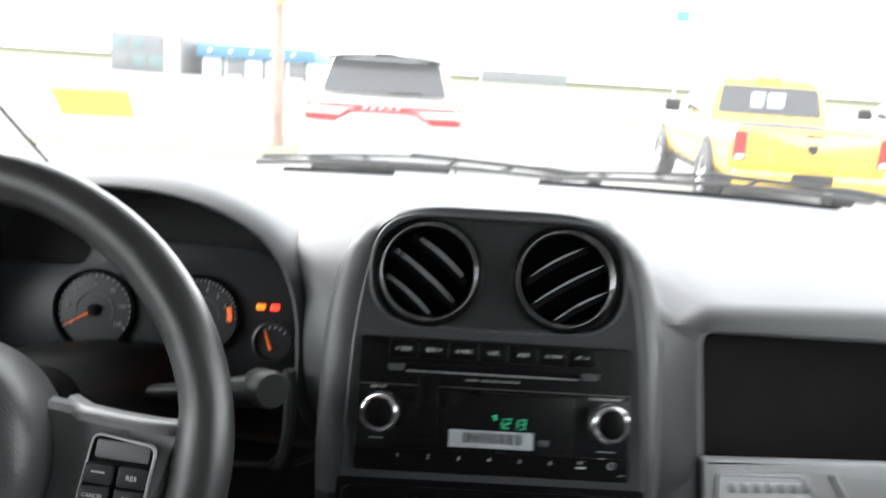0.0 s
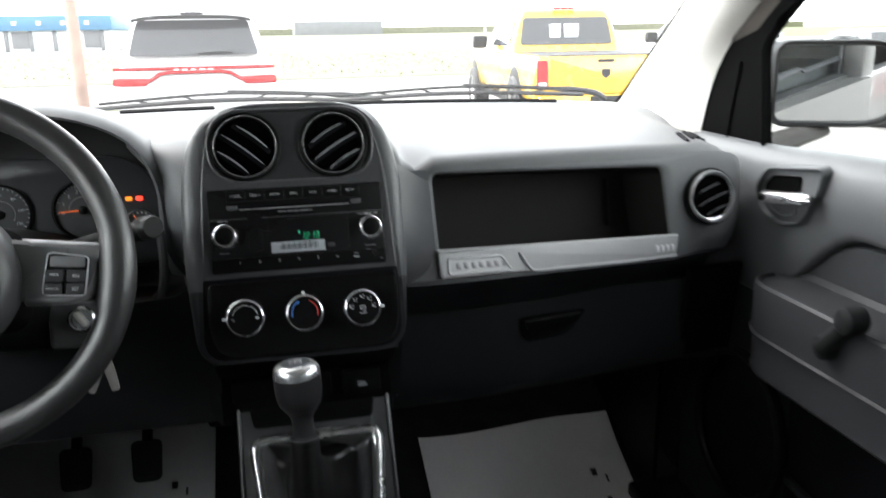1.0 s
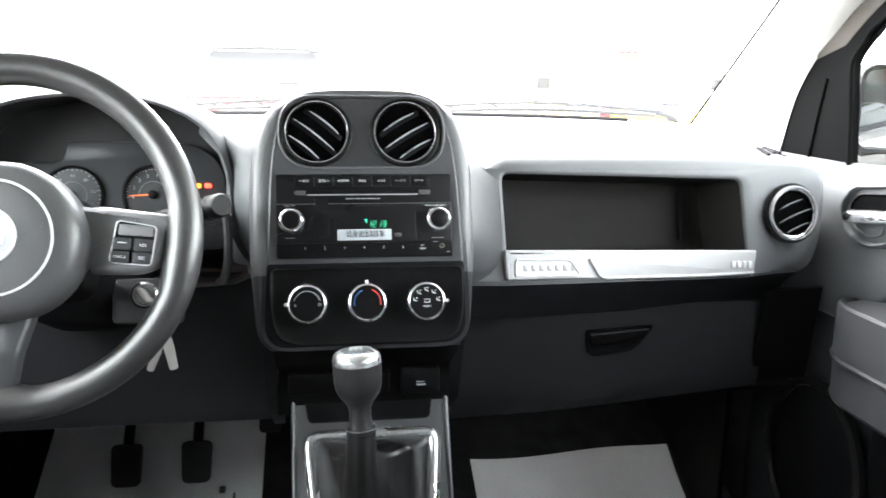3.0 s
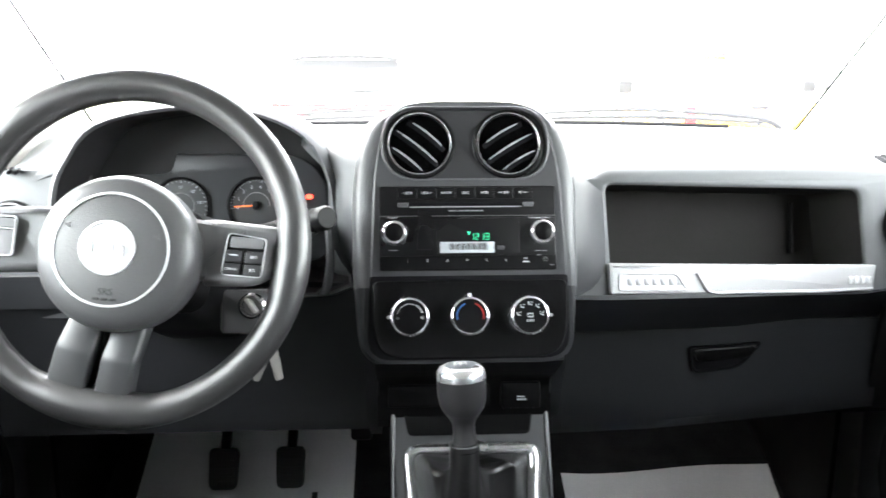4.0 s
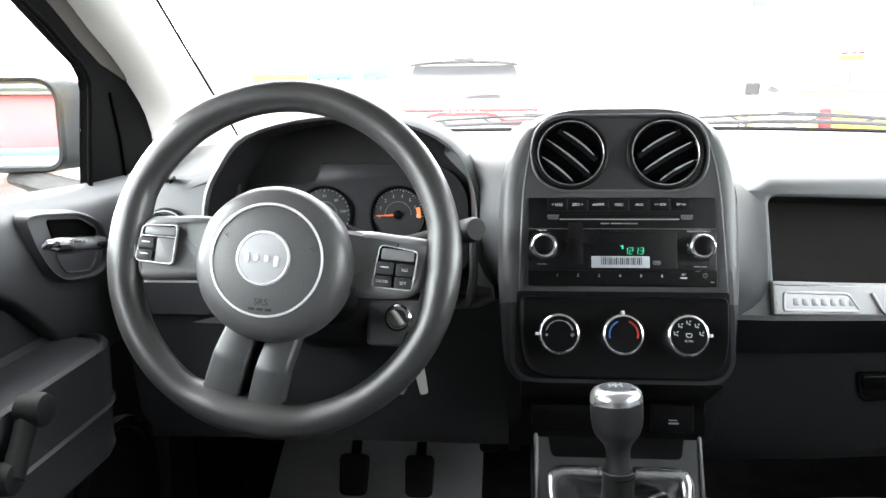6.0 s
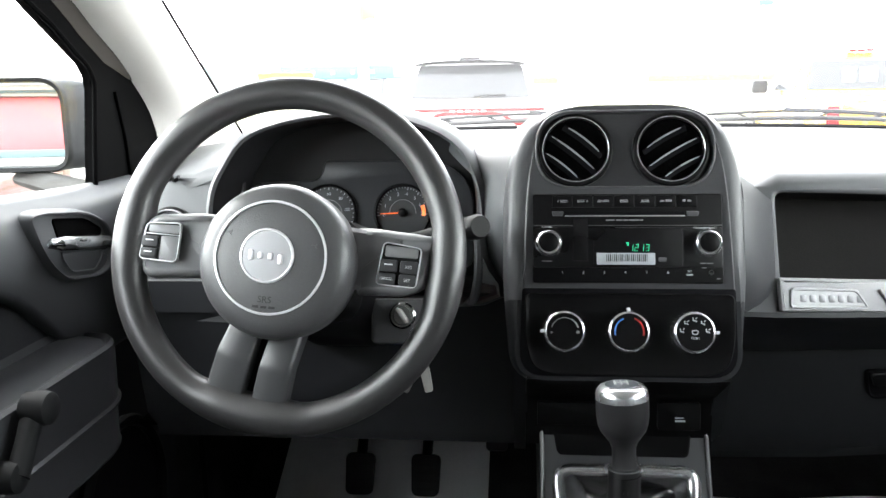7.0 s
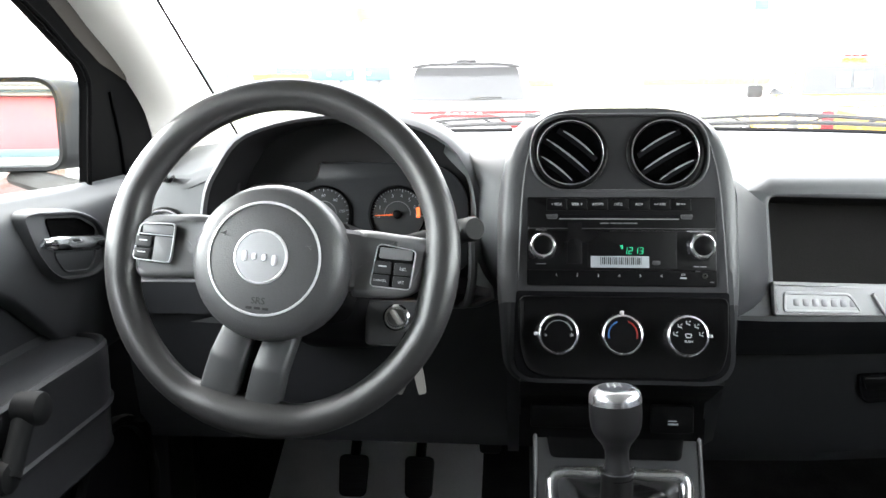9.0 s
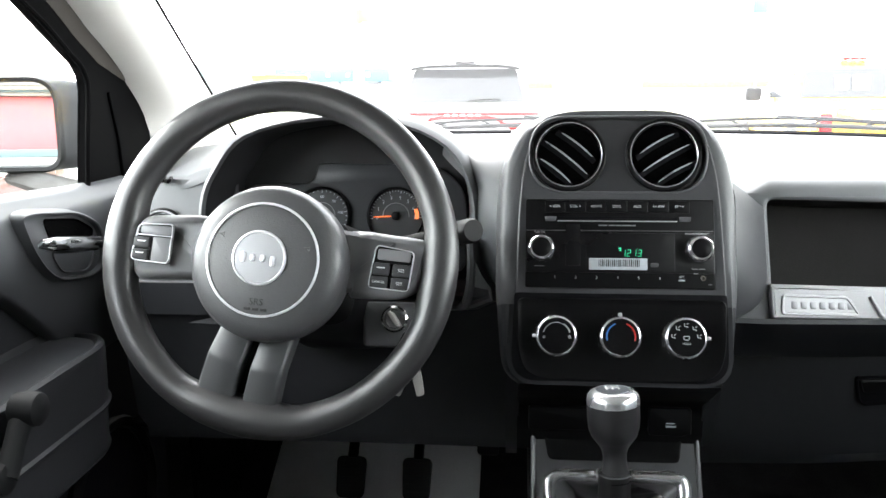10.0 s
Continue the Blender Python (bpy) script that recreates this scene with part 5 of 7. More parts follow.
for sx in (-1, 1):
    a = rpoly([(sx * x, y) for x, y in ((0.056, -0.026), (0.120, -0.024), (0.120, 0.031), (0.056, 0.036))][::sx], 0.004, 4)
    bm = bmesh.new()
    loft(bm, [flat(inset(a, 0.006), -0.026), flat(a, -0.016), flat(a, 0.000), flat(inset(a, 0.004), 0.004)])
    sp = part("spoke", bm, PAD, wheel, "dark spoke with a switch pad", m=W)
    # the plate runs from under the hub to the rim, its upper edge a bright bevel, its outer end sinking into the rim
    if sx > 0:
        c0 = [(0.074, -0.031), (0.127, -0.028), (0.143, -0.019), (0.150, -0.003), (0.1545, 0.033), (0.110, 0.0345), (0.0665, 0.0375)]
    else:
        c0 = [(0.074, -0.028), (0.102, -0.030), (0.138, -0.034), (0.149, -0.024), (0.1535, 0.014), (0.1400, 0.0305), (0.100, 0.0345), (0.0625, 0.0385)]
    r0 = [0.006, 0.012, 0.012, 0.012, 0.008, 0.03, 0.004] if sx > 0 else [0.006, 0.03, 0.010, 0.012, 0.012, 0.014, 0.03, 0.004]
    o = rpoly([(sx * x, y) for x, y in c0][::sx], r0[::sx], 6)

    def skin(loop, z):
        return [V(p.x, p.y, z - 24.0 * max(0.0, abs(p.x) - 0.128) ** 2 - 7.0 * max(0.0, 0.092 - abs(p.x)) ** 1.5) for p in loop]
    bm = bmesh.new()
    loft(bm, [[V(p.x, p.y, -0.018) for p in inset(o, 0.006)], skin(o, -0.006), skin(o, 0.0060), skin(inset(o, 0.0018), 0.0105), skin(inset(o, 0.0045), 0.0132), skin(inset(o, 0.0075), 0.0142)])
    part("pad_plate", bm, PAD, sp, "graphite switch surround", m=W)
    c1 = ((0.0960, -0.0188), (0.1358, -0.0197), (0.1385, 0.0195), (0.1005, 0.0232)) if sx > 0 else ((0.1050, -0.0161), (0.1446, -0.0152), (0.1405, 0.0215), (0.1045, 0.0237))
    c = rpoly([(sx * x, y) for x, y in c1][::sx], 0.0055, 5)
    bm = bmesh.new()
    loft(bm, [flat(inset(c, -0.0004), 0.012), flat(inset(c, -0.0002), 0.0156), flat(c, 0.0160), flat(inset(c, 0.0006), 0.0160), flat(inset(c, 0.0009), 0.0135)], cap0=False, cap1=False)
    part("switch_frame", bm, RINGPAINT, sp, "thin silver switch frame", m=W)
    bm = bmesh.new()
    loft(bm, [flat(c, 0.0125), flat(inset(c, 0.0008), 0.0140)])
    part("switch_bed", bm, BEZEL, sp, "black switch bed", m=W)
    cells = (((0.1075, 0.0000, 0.0172, 0.0118), (0.1275, -0.0002, 0.0172, 0.0118), (0.1065, -0.0128, 0.0172, 0.0112), (0.1270, -0.0130, 0.0168, 0.0112), (0.1190, 0.0142, 0.0325, 0.0108))
             if sx > 0 else ((-0.1345, 0.0030, 0.0165, 0.0108), (-0.1350, -0.0088, 0.0165, 0.0098), (-0.1152, -0.0028, 0.0185, 0.0245), (-0.1222, 0.0165, 0.0315, 0.0088)))
    if sx < 0:
        bm = bmesh.new()
        slab(bm, rrect(0.0345, 0.0009, 0.0003, -0.1228, 0.0108), 0.012, 0.0166, 0.0002)
        part("divider", bm, RINGPAINT, sp, "thin silver divider", m=W)
    for k, (cx, cy, w, h) in enumerate(cells):
        blank = k == len(cells) - 1 or (sx < 0 and k == 2)
        bm = bmesh.new()
        slab(bm, rrect(w, h, 0.002, cx, cy), 0.012, 0.0150 if blank else 0.0172, 0.0010)
        part("switch", bm, PAD if blank else SWITCH, sp, m=W)
        if blank:
            continue
        if sx > 0 and k in (1, 2, 3):
            letters("switch_text", {1: "RES", 2: "CANCEL", 3: "SET"}[k], 0.0042 if k != 2 else 0.0033, W @ pose(cx, cy, 0.0175), PRINT, sp, 0.0002)
        else:
            bm = bmesh.new()
            box(bm, (cx - 0.004, cy + 0.0006, 0.0170), (cx + 0.004, cy + 0.0018, 0.0176), 0)
            part("switch_print", bm, PRINT, sp, m=W)
# forked lower spoke: an upper facet under the hub, a crease, then the broad lower face; a dark slit between the prongs
for sx in (-1, 1):
    loops = []
    for v in (0.0, 0.15, 0.3, 0.42, 0.50, 0.535, 0.57, 0.65, 0.8, 0.92, 1.0):
        y = -0.048 - 0.112 * v
        wi, wo = 0.0048, 0.0365 + (0.0022 if sx > 0 else 0.0085) * v
        z = 0.0165 * min(1.0, v / 0.535) - 0.009 * max(0.0, v - 0.535) / 0.465
        prof = ((wi, z - 0.020), (wi, z - 0.004), (wi + 0.0006, z - 0.0012), (wi + 0.0022, z), (0.5 * (wi + wo), z + 0.0010), (wo - 0.0045, z), (wo - 0.0012, z - 0.0020), (wo, z - 0.0065), (wo, z - 0.020))
        loops.append([V(sx * x, y + 0.007 * (x - wi) / (wo - wi) * v, zz) for x, zz in prof])
    bm = bmesh.new()
    loft(bm, loops)
    part("lower_spoke", bm, PRONG, wheel, "satin grey forked lower spoke", m=W @ pose(0, 0, 0, 0, 0, -10) @ pose(0.0045, 0, 0), angle=50)
bm = bmesh.new()
slab(bm, rpoly([(-0.008, -0.147), (0.008, -0.147), (0.013, -0.052), (-0.013, -0.052)], 0.003, 4), -0.018, -0.002, 0.001)
part("spoke_gap", bm, MATTE, wheel, m=W @ pose(0, 0, 0, 0, 0, -10) @ pose(0.0045, 0, 0))

# column, stalk, ignition and key
column = thing("steering_column", "black steering column shroud with ignition lock", "steering column", (-0.35, 0.55, 1.17))
CM = pose(-0.350, 0.412, 1.217, 70, 0, 0)
bm = bmesh.new()
o = rpoly([(-0.055, -0.075), (0.060, -0.075), (0.070, 0.0), (0.050, 0.040), (-0.050, 0.040), (-0.065, 0.0)], 0.025, 6)
loft(bm, [flat(inset(o, 0.012), -0.045), flat(o, -0.055), flat(inset(o, -0.010), -0.16), flat(inset(o, -0.02), -0.29)])
part("shroud", bm, BLACK, column, m=CM)
bm = bmesh.new()
tube(bm, [V(-0.262, 0.530, 1.195), V(-0.215, 0.505, 1.210), V(-0.176, 0.496, 1.217)], [0.008, 0.009, 0.0125], 14)
part("stalk", bm, BLACK, column, "black stalk", angle=60)
bm = bmesh.new()
tube(bm, [V(-0.178, 0.506, 1.2150), V(-0.1745, 0.501, 1.2185), V(-0.162, 0.482, 1.2240), V(-0.160, 0.479, 1.2248)], [0.0110, 0.0138, 0.0138, 0.0118], 20)
part("stalk_end", bm, BEZEL, column, "ribbed stalk end")
bm = bmesh.new()
tube(bm, [V(-0.180 + 0.012 * math.cos(t), 0.60, 1.165 + 0.060 * math.sin(t)) for t in span(-1.9, 0.5, 10)], 0.006, 8)
part("shroud_lip", bm, DASH, column, "grey shroud edge")
IG = pose(-0.249, 0.487, 1.121, 72, 0, 0)
bm = bmesh.new()
slab(bm, rrect(0.070, 0.052, 0.008, -0.002, -0.006), -0.06, 0.0, 0.006)
part("lock_housing", bm, HUB, column, "slate grey lock housing", m=IG)
bm = bmesh.new()
lathe(bm, [(0.015, 0.0), (0.015, 0.005), (0.013, 0.007), (0.011, 0.007), (0.010, 0.003), (0.001, 0.003)], 28)
part("lock_ring", bm, CHROME, column, "bright lock ring", m=IG)
key = thing("car_key", "metal keys hanging from the ignition lock", "key", (-0.235, 0.47, 1.10))
bm = bmesh.new()
slab(bm, rrect(0.0042, 0.019, 0.002), 0.003, 0.018, 0.001)
part("key_bow", bm, KEYMETAL, key, m=IG @ pose(0, 0, 0, 0, 0, 35))
bm = bmesh.new()
tube(bm, [V(-0.232 + 0.010 * math.cos(t), 0.470, 1.092 + 0.020 * math.sin(t)) for t in [2 * math.pi * i / 20 for i in range(20)]], 0.0009, 6, closed=True)
part("key_ring", bm, CHROME, key)
for rot, at, ln, wd in ((14, V(-0.2265, 0.468, 1.078), 0.030, 0.0085), (-20, V(-0.2315, 0.472, 1.074), 0.030, 0.0070)):
    KM = Matrix.Translation(at) @ pose(0, 0, 0, 80, 0, 0) @ Matrix.Scale(1.3, 4) @ pose(0, 0, 0, 0, 0, rot)
    bm = bmesh.new()
    slab(bm, rpoly([(-wd * 0.5, -ln), (wd * 0.32, -ln), (wd * 0.5, -ln * 0.45), (wd * 0.5, 0.002), (-wd * 0.5, 0.002)], 0.002, 4), -0.0012, 0.0012, 0.0005)
    part("key_blade", bm, KEYMETAL, key, m=KM)

# pedals
for i, x in enumerate((-0.427, -0.297)):
    pd = thing("pedal", "black rubber-faced foot pedal", "pedal", (x, 1.05, 0.63), group="foot pedals")
    P = pose(x, 1.055, 0.630, 62, 0, 0)
    bm = bmesh.new()
    slab(bm, rpoly([(-0.026, -0.042), (0.026, -0.042), (0.029, 0.038), (-0.029, 0.038)], 0.014, 6), -0.010, 0.006, 0.003)
    pp = part("pad", bm, RUBBER, pd, m=P)
    for k in range(5):
        bm = bmesh.new()
        box(bm, (-0.021, -0.032 + 0.015 * k, 0.004), (0.021, -0.026 + 0.015 * k, 0.0085), 0.001)
        part("pad_rib", bm, RUBBER, pp, m=P)
    bm = bmesh.new()
    tube(bm, [V(x + 0.002, 1.07, 0.660), V(x + 0.004, 1.12, 0.72), V(x + 0.006, 1.20, 0.86), V(x + 0.006, 1.24, 0.98)], 0.010, 8)
    part("arm", bm, BLACK, pd)
pd = thing("pedal", "black hinged accelerator pedal", "pedal", (-0.165, 1.16, 0.70), group="foot pedals")
bm = bmesh.new()
slab(bm, rpoly([(-0.022, -0.075), (0.022, -0.075), (0.020, 0.065), (-0.020, 0.065)], 0.010, 5), -0.010, 0.004, 0.003)
part("pad", bm, RUBBER, pd, m=pose(-0.160, 1.16, 0.715, 58, 0, 0))
bm = bmesh.new()
tube(bm, [V(-0.160, 1.19, 0.76), V(-0.158, 1.24, 0.85), V(-0.156, 1.27, 0.94)], 0.008, 8)
part("arm", bm, BLACK, pd)

# paper floor mats
def paper_mat(x0, x1, xa, xb, y0, y1, oval_v, label):
    mt = thing("paper_mat", label, "floor mat", ((x0 + x1) / 2, y1, toe(y1)), group="paper mats")
    bm = bmesh.new()

    def f(u, v):
        y = y0 + (y1 - y0) * v
        l, r = x0 + (xa - x0) * v, x1 + (xb - x1) * v
        x = l + (r - l) * u
        lift = 0.006 + 0.010 * max(0, abs(u - 0.5) * 2 - 0.8) + 0.004 * math.sin(7 * u + 3 * v) + (0.012 * (v - 0.9) * 10 * u if v > 0.9 else 0)
        return V(x, y, toe(y) + lift)
    sheet(bm, f, span(0, 1, 16), span(0, 1, 20), 0.0012)
    part("sheet", bm, PAPER, mt, "white paper sheet")

    def printed(name, loop, mat):
        bm = bmesh.new()
        loft(bm, [[f(p.x, p.y) + V(0, 0, 0.0022) for p in loop], [f(p.x, p.y) + V(0, 0, 0.0028) for p in loop]])
        part(name, bm, mat, mt)
    printed("blue_oval", [Vector((0.35 + 0.27 * math.cos(t), oval_v + 0.14 * math.sin(t))) for t in [2 * math.pi * i / 40 for i in range(40)]], INK_BLUE)
    for u, v, w, h in ((0.70, 0.61, 0.05, 0.020), (0.70, 0.645, 0.05, 0.026), (0.71, 0.685, 0.035, 0.018), (0.84, 0.64, 0.025, 0.016), (0.84, 0.665, 0.030, 0.016), (0.845, 0.70, 0.022, 0.020), (0.82, 0.80, 0.026, 0.022), (0.875, 0.775, 0.010, 0.026)):
        v += oval_v - 0.612
        printed("printed_bar", [Vector((u - w / 2, v - h / 2)), Vector((u + w / 2, v - h / 2)), Vector((u + w / 2, v + h / 2)), Vector((u - w / 2, v + h / 2))], INK_BLACK)


paper_mat(0.245, 0.665, 0.262, 0.715, 0.42, 1.150, 0.612, "white paper floor mat with a blue oval before the seat")
paper_mat(-0.60, -0.180, -0.628, -0.178, 0.62, 1.30, 0.53, "white paper floor mat with a blue oval, under the pedals")


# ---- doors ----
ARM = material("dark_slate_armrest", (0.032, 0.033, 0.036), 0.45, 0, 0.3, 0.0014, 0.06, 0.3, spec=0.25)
CRANK = material("crank_plastic", (0.013, 0.0135, 0.014), 0.6, 0, 0.3, 0.0012, 0.06, 0.1, spec=0.10)

def door(side, crank_turn):
    d = thing("door_1" if side < 0 else "door_2", "slate grey car door with chrome pull handle and window crank", "car door", (X(HALF, side), 0.3, 0.9), group="front doors", kind="structure")

    def P(x, y, z):
        return V(X(x + 0.02, side), y, z)

    def plate(name, outline, x0, x1, mat, b=0.006, label="", parent=None):
        """A panel in the door's plane: from x0 (outside) in to x1."""
        o = outline
        bm = bmesh.new()
        loft(bm, [[P(x0, p.x, p.y) for p in o], [P(x1 + b, p.x, p.y) for p in o], [P(x1 + b * 0.3, p.x, p.y) for p in inset(o, b * 0.3)], [P(x1, p.x, p.y) for p in inset(o, b)]])
        return part(name, bm, mat, parent or d, label)
    plate("outer_skin", rpoly([(-0.40, 0.40), (1.05, 0.40), (1.05, 1.205), (-0.40, 1.205)], 0.02, 4), 0.87, 0.80, SILVER, 0.01, "silver outer skin")
    plate("inner_panel", rpoly([(-0.38, 0.46), (0.93, 0.46), (0.96, 1.05), (0.95, 1.20), (-0.38, 1.215)], 0.02, 5), 0.80, 0.742, DASH_SHADED, 0.01, "dark slate lower door panel")
    # upper panel with the rounded sill, lower edge sweeping up over the fabric insert
    def sill(y, s):
        k = max(0.0, min(1.0, (y - 0.47) / 0.22))
        k = k * k * (3 - 2 * k)
        zb = 1.138 - 0.145 * k + 0.03 * max(0, 0.44 - y) * 0.5
        zt = 1.242 + 0.050 * max(0, 0.72 - y) * (0.6 if y < 0.1 else 1)
        prof = [(0.772, zt - 0.006), (0.752, zt), (0.732, zt - 0.008), (0.722, zt - 0.030), (0.718, zt - 0.07), (0.720, (zt - 0.07) * 0.5 + zb * 0.5), (0.722, zb + 0.012), (0.726, zb + 0.003), (0.742, zb)]
        x, z = prof[s]
        return P(x, y, z)
    bm = bmesh.new()
    sheet(bm, sill, span(0.95, -0.38, 50), range(9), 0.004)
    part("upper_panel", bm, DOOR, d, "slate grey upper door panel", angle=60)
    plate("fabric_insert", rpoly([(-0.37, 0.98), (0.64, 0.98), (0.60, 1.05), (0.50, 1.13), (-0.37, 1.14)], [0.01, 0.02, 0.04, 0.04, 0.01], 6), 0.745, 0.735, FABRIC, 0.003, "dark cloth insert")
    # armrest ledge: a long block with a rounded nose, bottom bevel and an inlaid seam
    def arm(y, s):
        k = max(0.0, min(1.0, (0.650 - y) / 0.11))
        nose = math.sqrt(max(0.0, 1 - (1 - k) ** 2))
        g = max(0.0, min(1.0, (0.305 - y) / 0.035))
        drop = 0.030 * g * g * (3 - 2 * g)
        top = 1.058 - 0.018 * (1 - nose) - drop
        xin = 0.745 - 0.108 * nose
        prof = [(0.746, top + 0.003), (0.741, top + 0.006), (0.735, top + 0.004), (0.730, top - 0.005), (xin + 0.016, top - 0.007), (xin + 0.010, top - 0.001), (xin + 0.005, top), (xin + 0.001, top - 0.004), (xin, top - 0.012), (xin + 0.002, 0.980), (xin - 0.002, 0.977), (xin - 0.001, 0.973), (xin + 0.004, 0.970), (xin + 0.006, 0.920), (xin + 0.004, 0.914), (xin + 0.008, 0.908), (xin + 0.020, 0.902), (0.748, 0.880)]
        x, z = prof[s]
        return P(min(x, 0.748), y, z)
    bm = bmesh.new()
    sheet(bm, arm, span(0.650, 0.540, 14) + span(0.52, 0.315, 8) + span(0.305, 0.270, 6) + span(0.25, -0.37, 12), range(18), 0.004)
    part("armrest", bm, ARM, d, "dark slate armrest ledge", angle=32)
    cup = rpoly([(0.642, -0.10), (0.722, -0.10), (0.722, 0.255), (0.642, 0.275)], [0.02, 0.02, 0.02, 0.012], 5)
    bm = bmesh.new()
    loft(bm, [[P(p.x, p.y, z) for p in q] for q, z in ((cup, 1.005), (cup, 1.034), (inset(cup, 0.003), 1.038), (inset(cup, 0.010), 1.038), (inset(cup, 0.012), 1.035), (inset(cup, 0.016), 1.000))], cap0=False, cap1=False)
    gc = part("grab_cup", bm, DOOR, d, "slate pull cup rim")
    bm = bmesh.new()
    loft(bm, [[P(p.x, p.y, z) for p in inset(cup, 0.0175)] for z in (0.995, 1.006)])
    part("cup_floor", bm, MATTE, gc, "black cup floor")
    # lower panel: pocket edge and speaker
    bm = bmesh.new()
    tube(bm, [P(0.738, 0.50, 0.905), P(0.735, 0.42, 0.875), P(0.733, 0.34, 0.835), P(0.731, 0.295, 0.78), P(0.730, 0.275, 0.68), P(0.730, 0.27, 0.52)], 0.007, 8)
    part("pocket_edge", bm, DASH_SHADED, d, "rounded pocket edge")
    plate("pocket", rpoly([(0.28, 0.48), (0.58, 0.48), (0.60, 0.91), (0.48, 0.905), (0.34, 0.84), (0.29, 0.76)], 0.02, 5), 0.75, 0.738, MATTE, 0.003, "dark map pocket")
    bm = bmesh.new()
    tube(bm, [P(0.726, 0.715 + 0.125 * math.cos(t), 0.735 + 0.140 * math.sin(t)) for t in [2 * math.pi * i / 36 for i in range(36)]], 0.010, 8, closed=True)
    part("speaker_ring", bm, BLACK, d, "raised speaker ring")
    plate("speaker_grille", [Vector((0.715 + 0.118 * math.cos(t), 0.735 + 0.133 * math.sin(t))) for t in [2 * math.pi * i / 36 for i in range(36)]], 0.745, 0.730, MATTE, 0.004, "black speaker grille")
    bm = bmesh.new()
    tube(bm, [P(0.722, 0.56, 0.715), P(0.720, 0.45, 0.705), P(0.720, 0.28, 0.700)], 0.008, 8)
    part("pocket_lip", bm, DASH_SHADED, d, "rounded pocket lip")
    # handle: a raised lip round a dished recess, a finger pocket above painted as dark as its shade, the chrome lever
    # across
    if side > 0:
        bz = rpoly([(0.578, 1.141), (0.630, 1.127), (0.681, 1.141), (0.700, 1.181), (0.673, 1.214), (0.541, 1.233), (0.544, 1.201)], [0.02, 0.02, 0.02, 0.016, 0.016, 0.014, 0.02], 6)
        pocket, scoop = [(0.596, 1.176), (0.676, 1.166), (0.682, 1.184), (0.664, 1.203), (0.592, 1.212)], [(0.600, 1.150), (0.634, 1.140), (0.668, 1.150), (0.676, 1.164), (0.600, 1.172)]
        lever = [(0.706, 0.672, 1.169), (0.699, 0.655, 1.171), (0.694, 0.610, 1.177), (0.694, 0.560, 1.184), (0.700, 0.548, 1.186)]
    else:
        bz = rpoly([(0.553, 1.177), (0.595, 1.131), (0.686, 1.116), (0.722, 1.125), (0.730, 1.149), (0.720, 1.188), (0.666, 1.214), (0.562, 1.228), (0.533, 1.227)], [0.03, 0.03, 0.03, 0.02, 0.02, 0.02, 0.03, 0.012, 0.012], 6)
        pocket, scoop = [(0.602, 1.178), (0.700, 1.165), (0.710, 1.182), (0.668, 1.204), (0.588, 1.216)], [(0.602, 1.160), (0.622, 1.136), (0.684, 1.125), (0.704, 1.140), (0.706, 1.160), (0.604, 1.174)]
        lever = [(0.706, 0.700, 1.163), (0.698, 0.680, 1.166), (0.692, 0.620, 1.177), (0.692, 0.565, 1.187), (0.699, 0.552, 1.190)]
    bm = bmesh.new()
    loft(bm, [[P(0.724, p.x, p.y) for p in inset(bz, -0.004)], [P(0.7115, p.x, p.y) for p in inset(bz, -0.001)], [P(0.7085, p.x, p.y) for p in inset(bz, 0.0015)], [P(0.7100, p.x, p.y) for p in inset(bz, 0.0035)], [P(0.7170, p.x, p.y) for p in inset(bz, 0.0046)]])
    hb = part("handle_bezel", bm, DOOR, d, "slate handle surround")
    # the pocket is a shallow plate; near-black colour gives the shade of a hollow
    for nm, ol, mm, lab in (("finger_pocket_shade", pocket, CORNER, "shallow finger pocket, its hollow's shade in the colour"), ("handle_scoop", scoop, DOOR, "dished slate scoop")):
        q = rpoly(ol, 0.010, 5)
        bm = bmesh.new()
        loft(bm, [[P(0.7180, p.x, p.y) for p in q], [P(0.7145, p.x, p.y) for p in inset(q, 0.001)], [P(0.7150, p.x, p.y) for p in inset(q, 0.0022)], [P(0.7165, p.x, p.y) for p in inset(q, 0.0032)]])
        part(nm, bm, mm, hb, lab)
    bm = bmesh.new()
    tube(bm, [P(*q) for q in lever], [0.008, 0.0125, 0.0125, 0.0115, 0.007], 12, flatten=0.7)
    pull = part("pull_handle", bm, RINGS, d, "chrome pull handle")
    bm = lathe(bmesh.new(), [(0.006, -0.002), (0.006, 0.002), (0.004, 0.0035), (0.001, 0.004)], 14)
    part("handle_bolt", bm, BEZEL, pull, "dark pivot bolt", m=Matrix.Translation(P(lever[1][0] - 0.011, lever[1][1] - 0.004, lever[1][2])) @ pose(0, 0, 0, 0, -90 * side, 0))
    # window crank
    hub = P(0.640, 0.402, 1.020) if side > 0 else P(0.630, 0.318, 1.000)
    ck = part("crank_hub", lathe(bmesh.new(), [(0.016, -0.012), (0.0170, 0.010), (0.0155, 0.017), (0.011, 0.020), (0.003, 0.021)], 24), CRANK, d, "dark grey crank hub", m=Matrix.Translation(hub) @ pose(0, 0, 0, 0, -90 * side, 0))
    u = V(0, math.cos(radians(crank_turn)), math.sin(radians(crank_turn)))
    bm = bmesh.new()
    tube(bm, [hub + V(-side * 0.014, 0, 0), hub + V(-side * 0.012, 0, 0) + u * 0.035, hub + V(-side * 0.010, 0, 0) + u * 0.066], [0.012, 0.011, 0.012], 12, flatten=1.0)
    part("crank_arm", bm, CRANK, ck)
    kb = hub + V(-side * 0.006, 0, 0) + u * 0.072
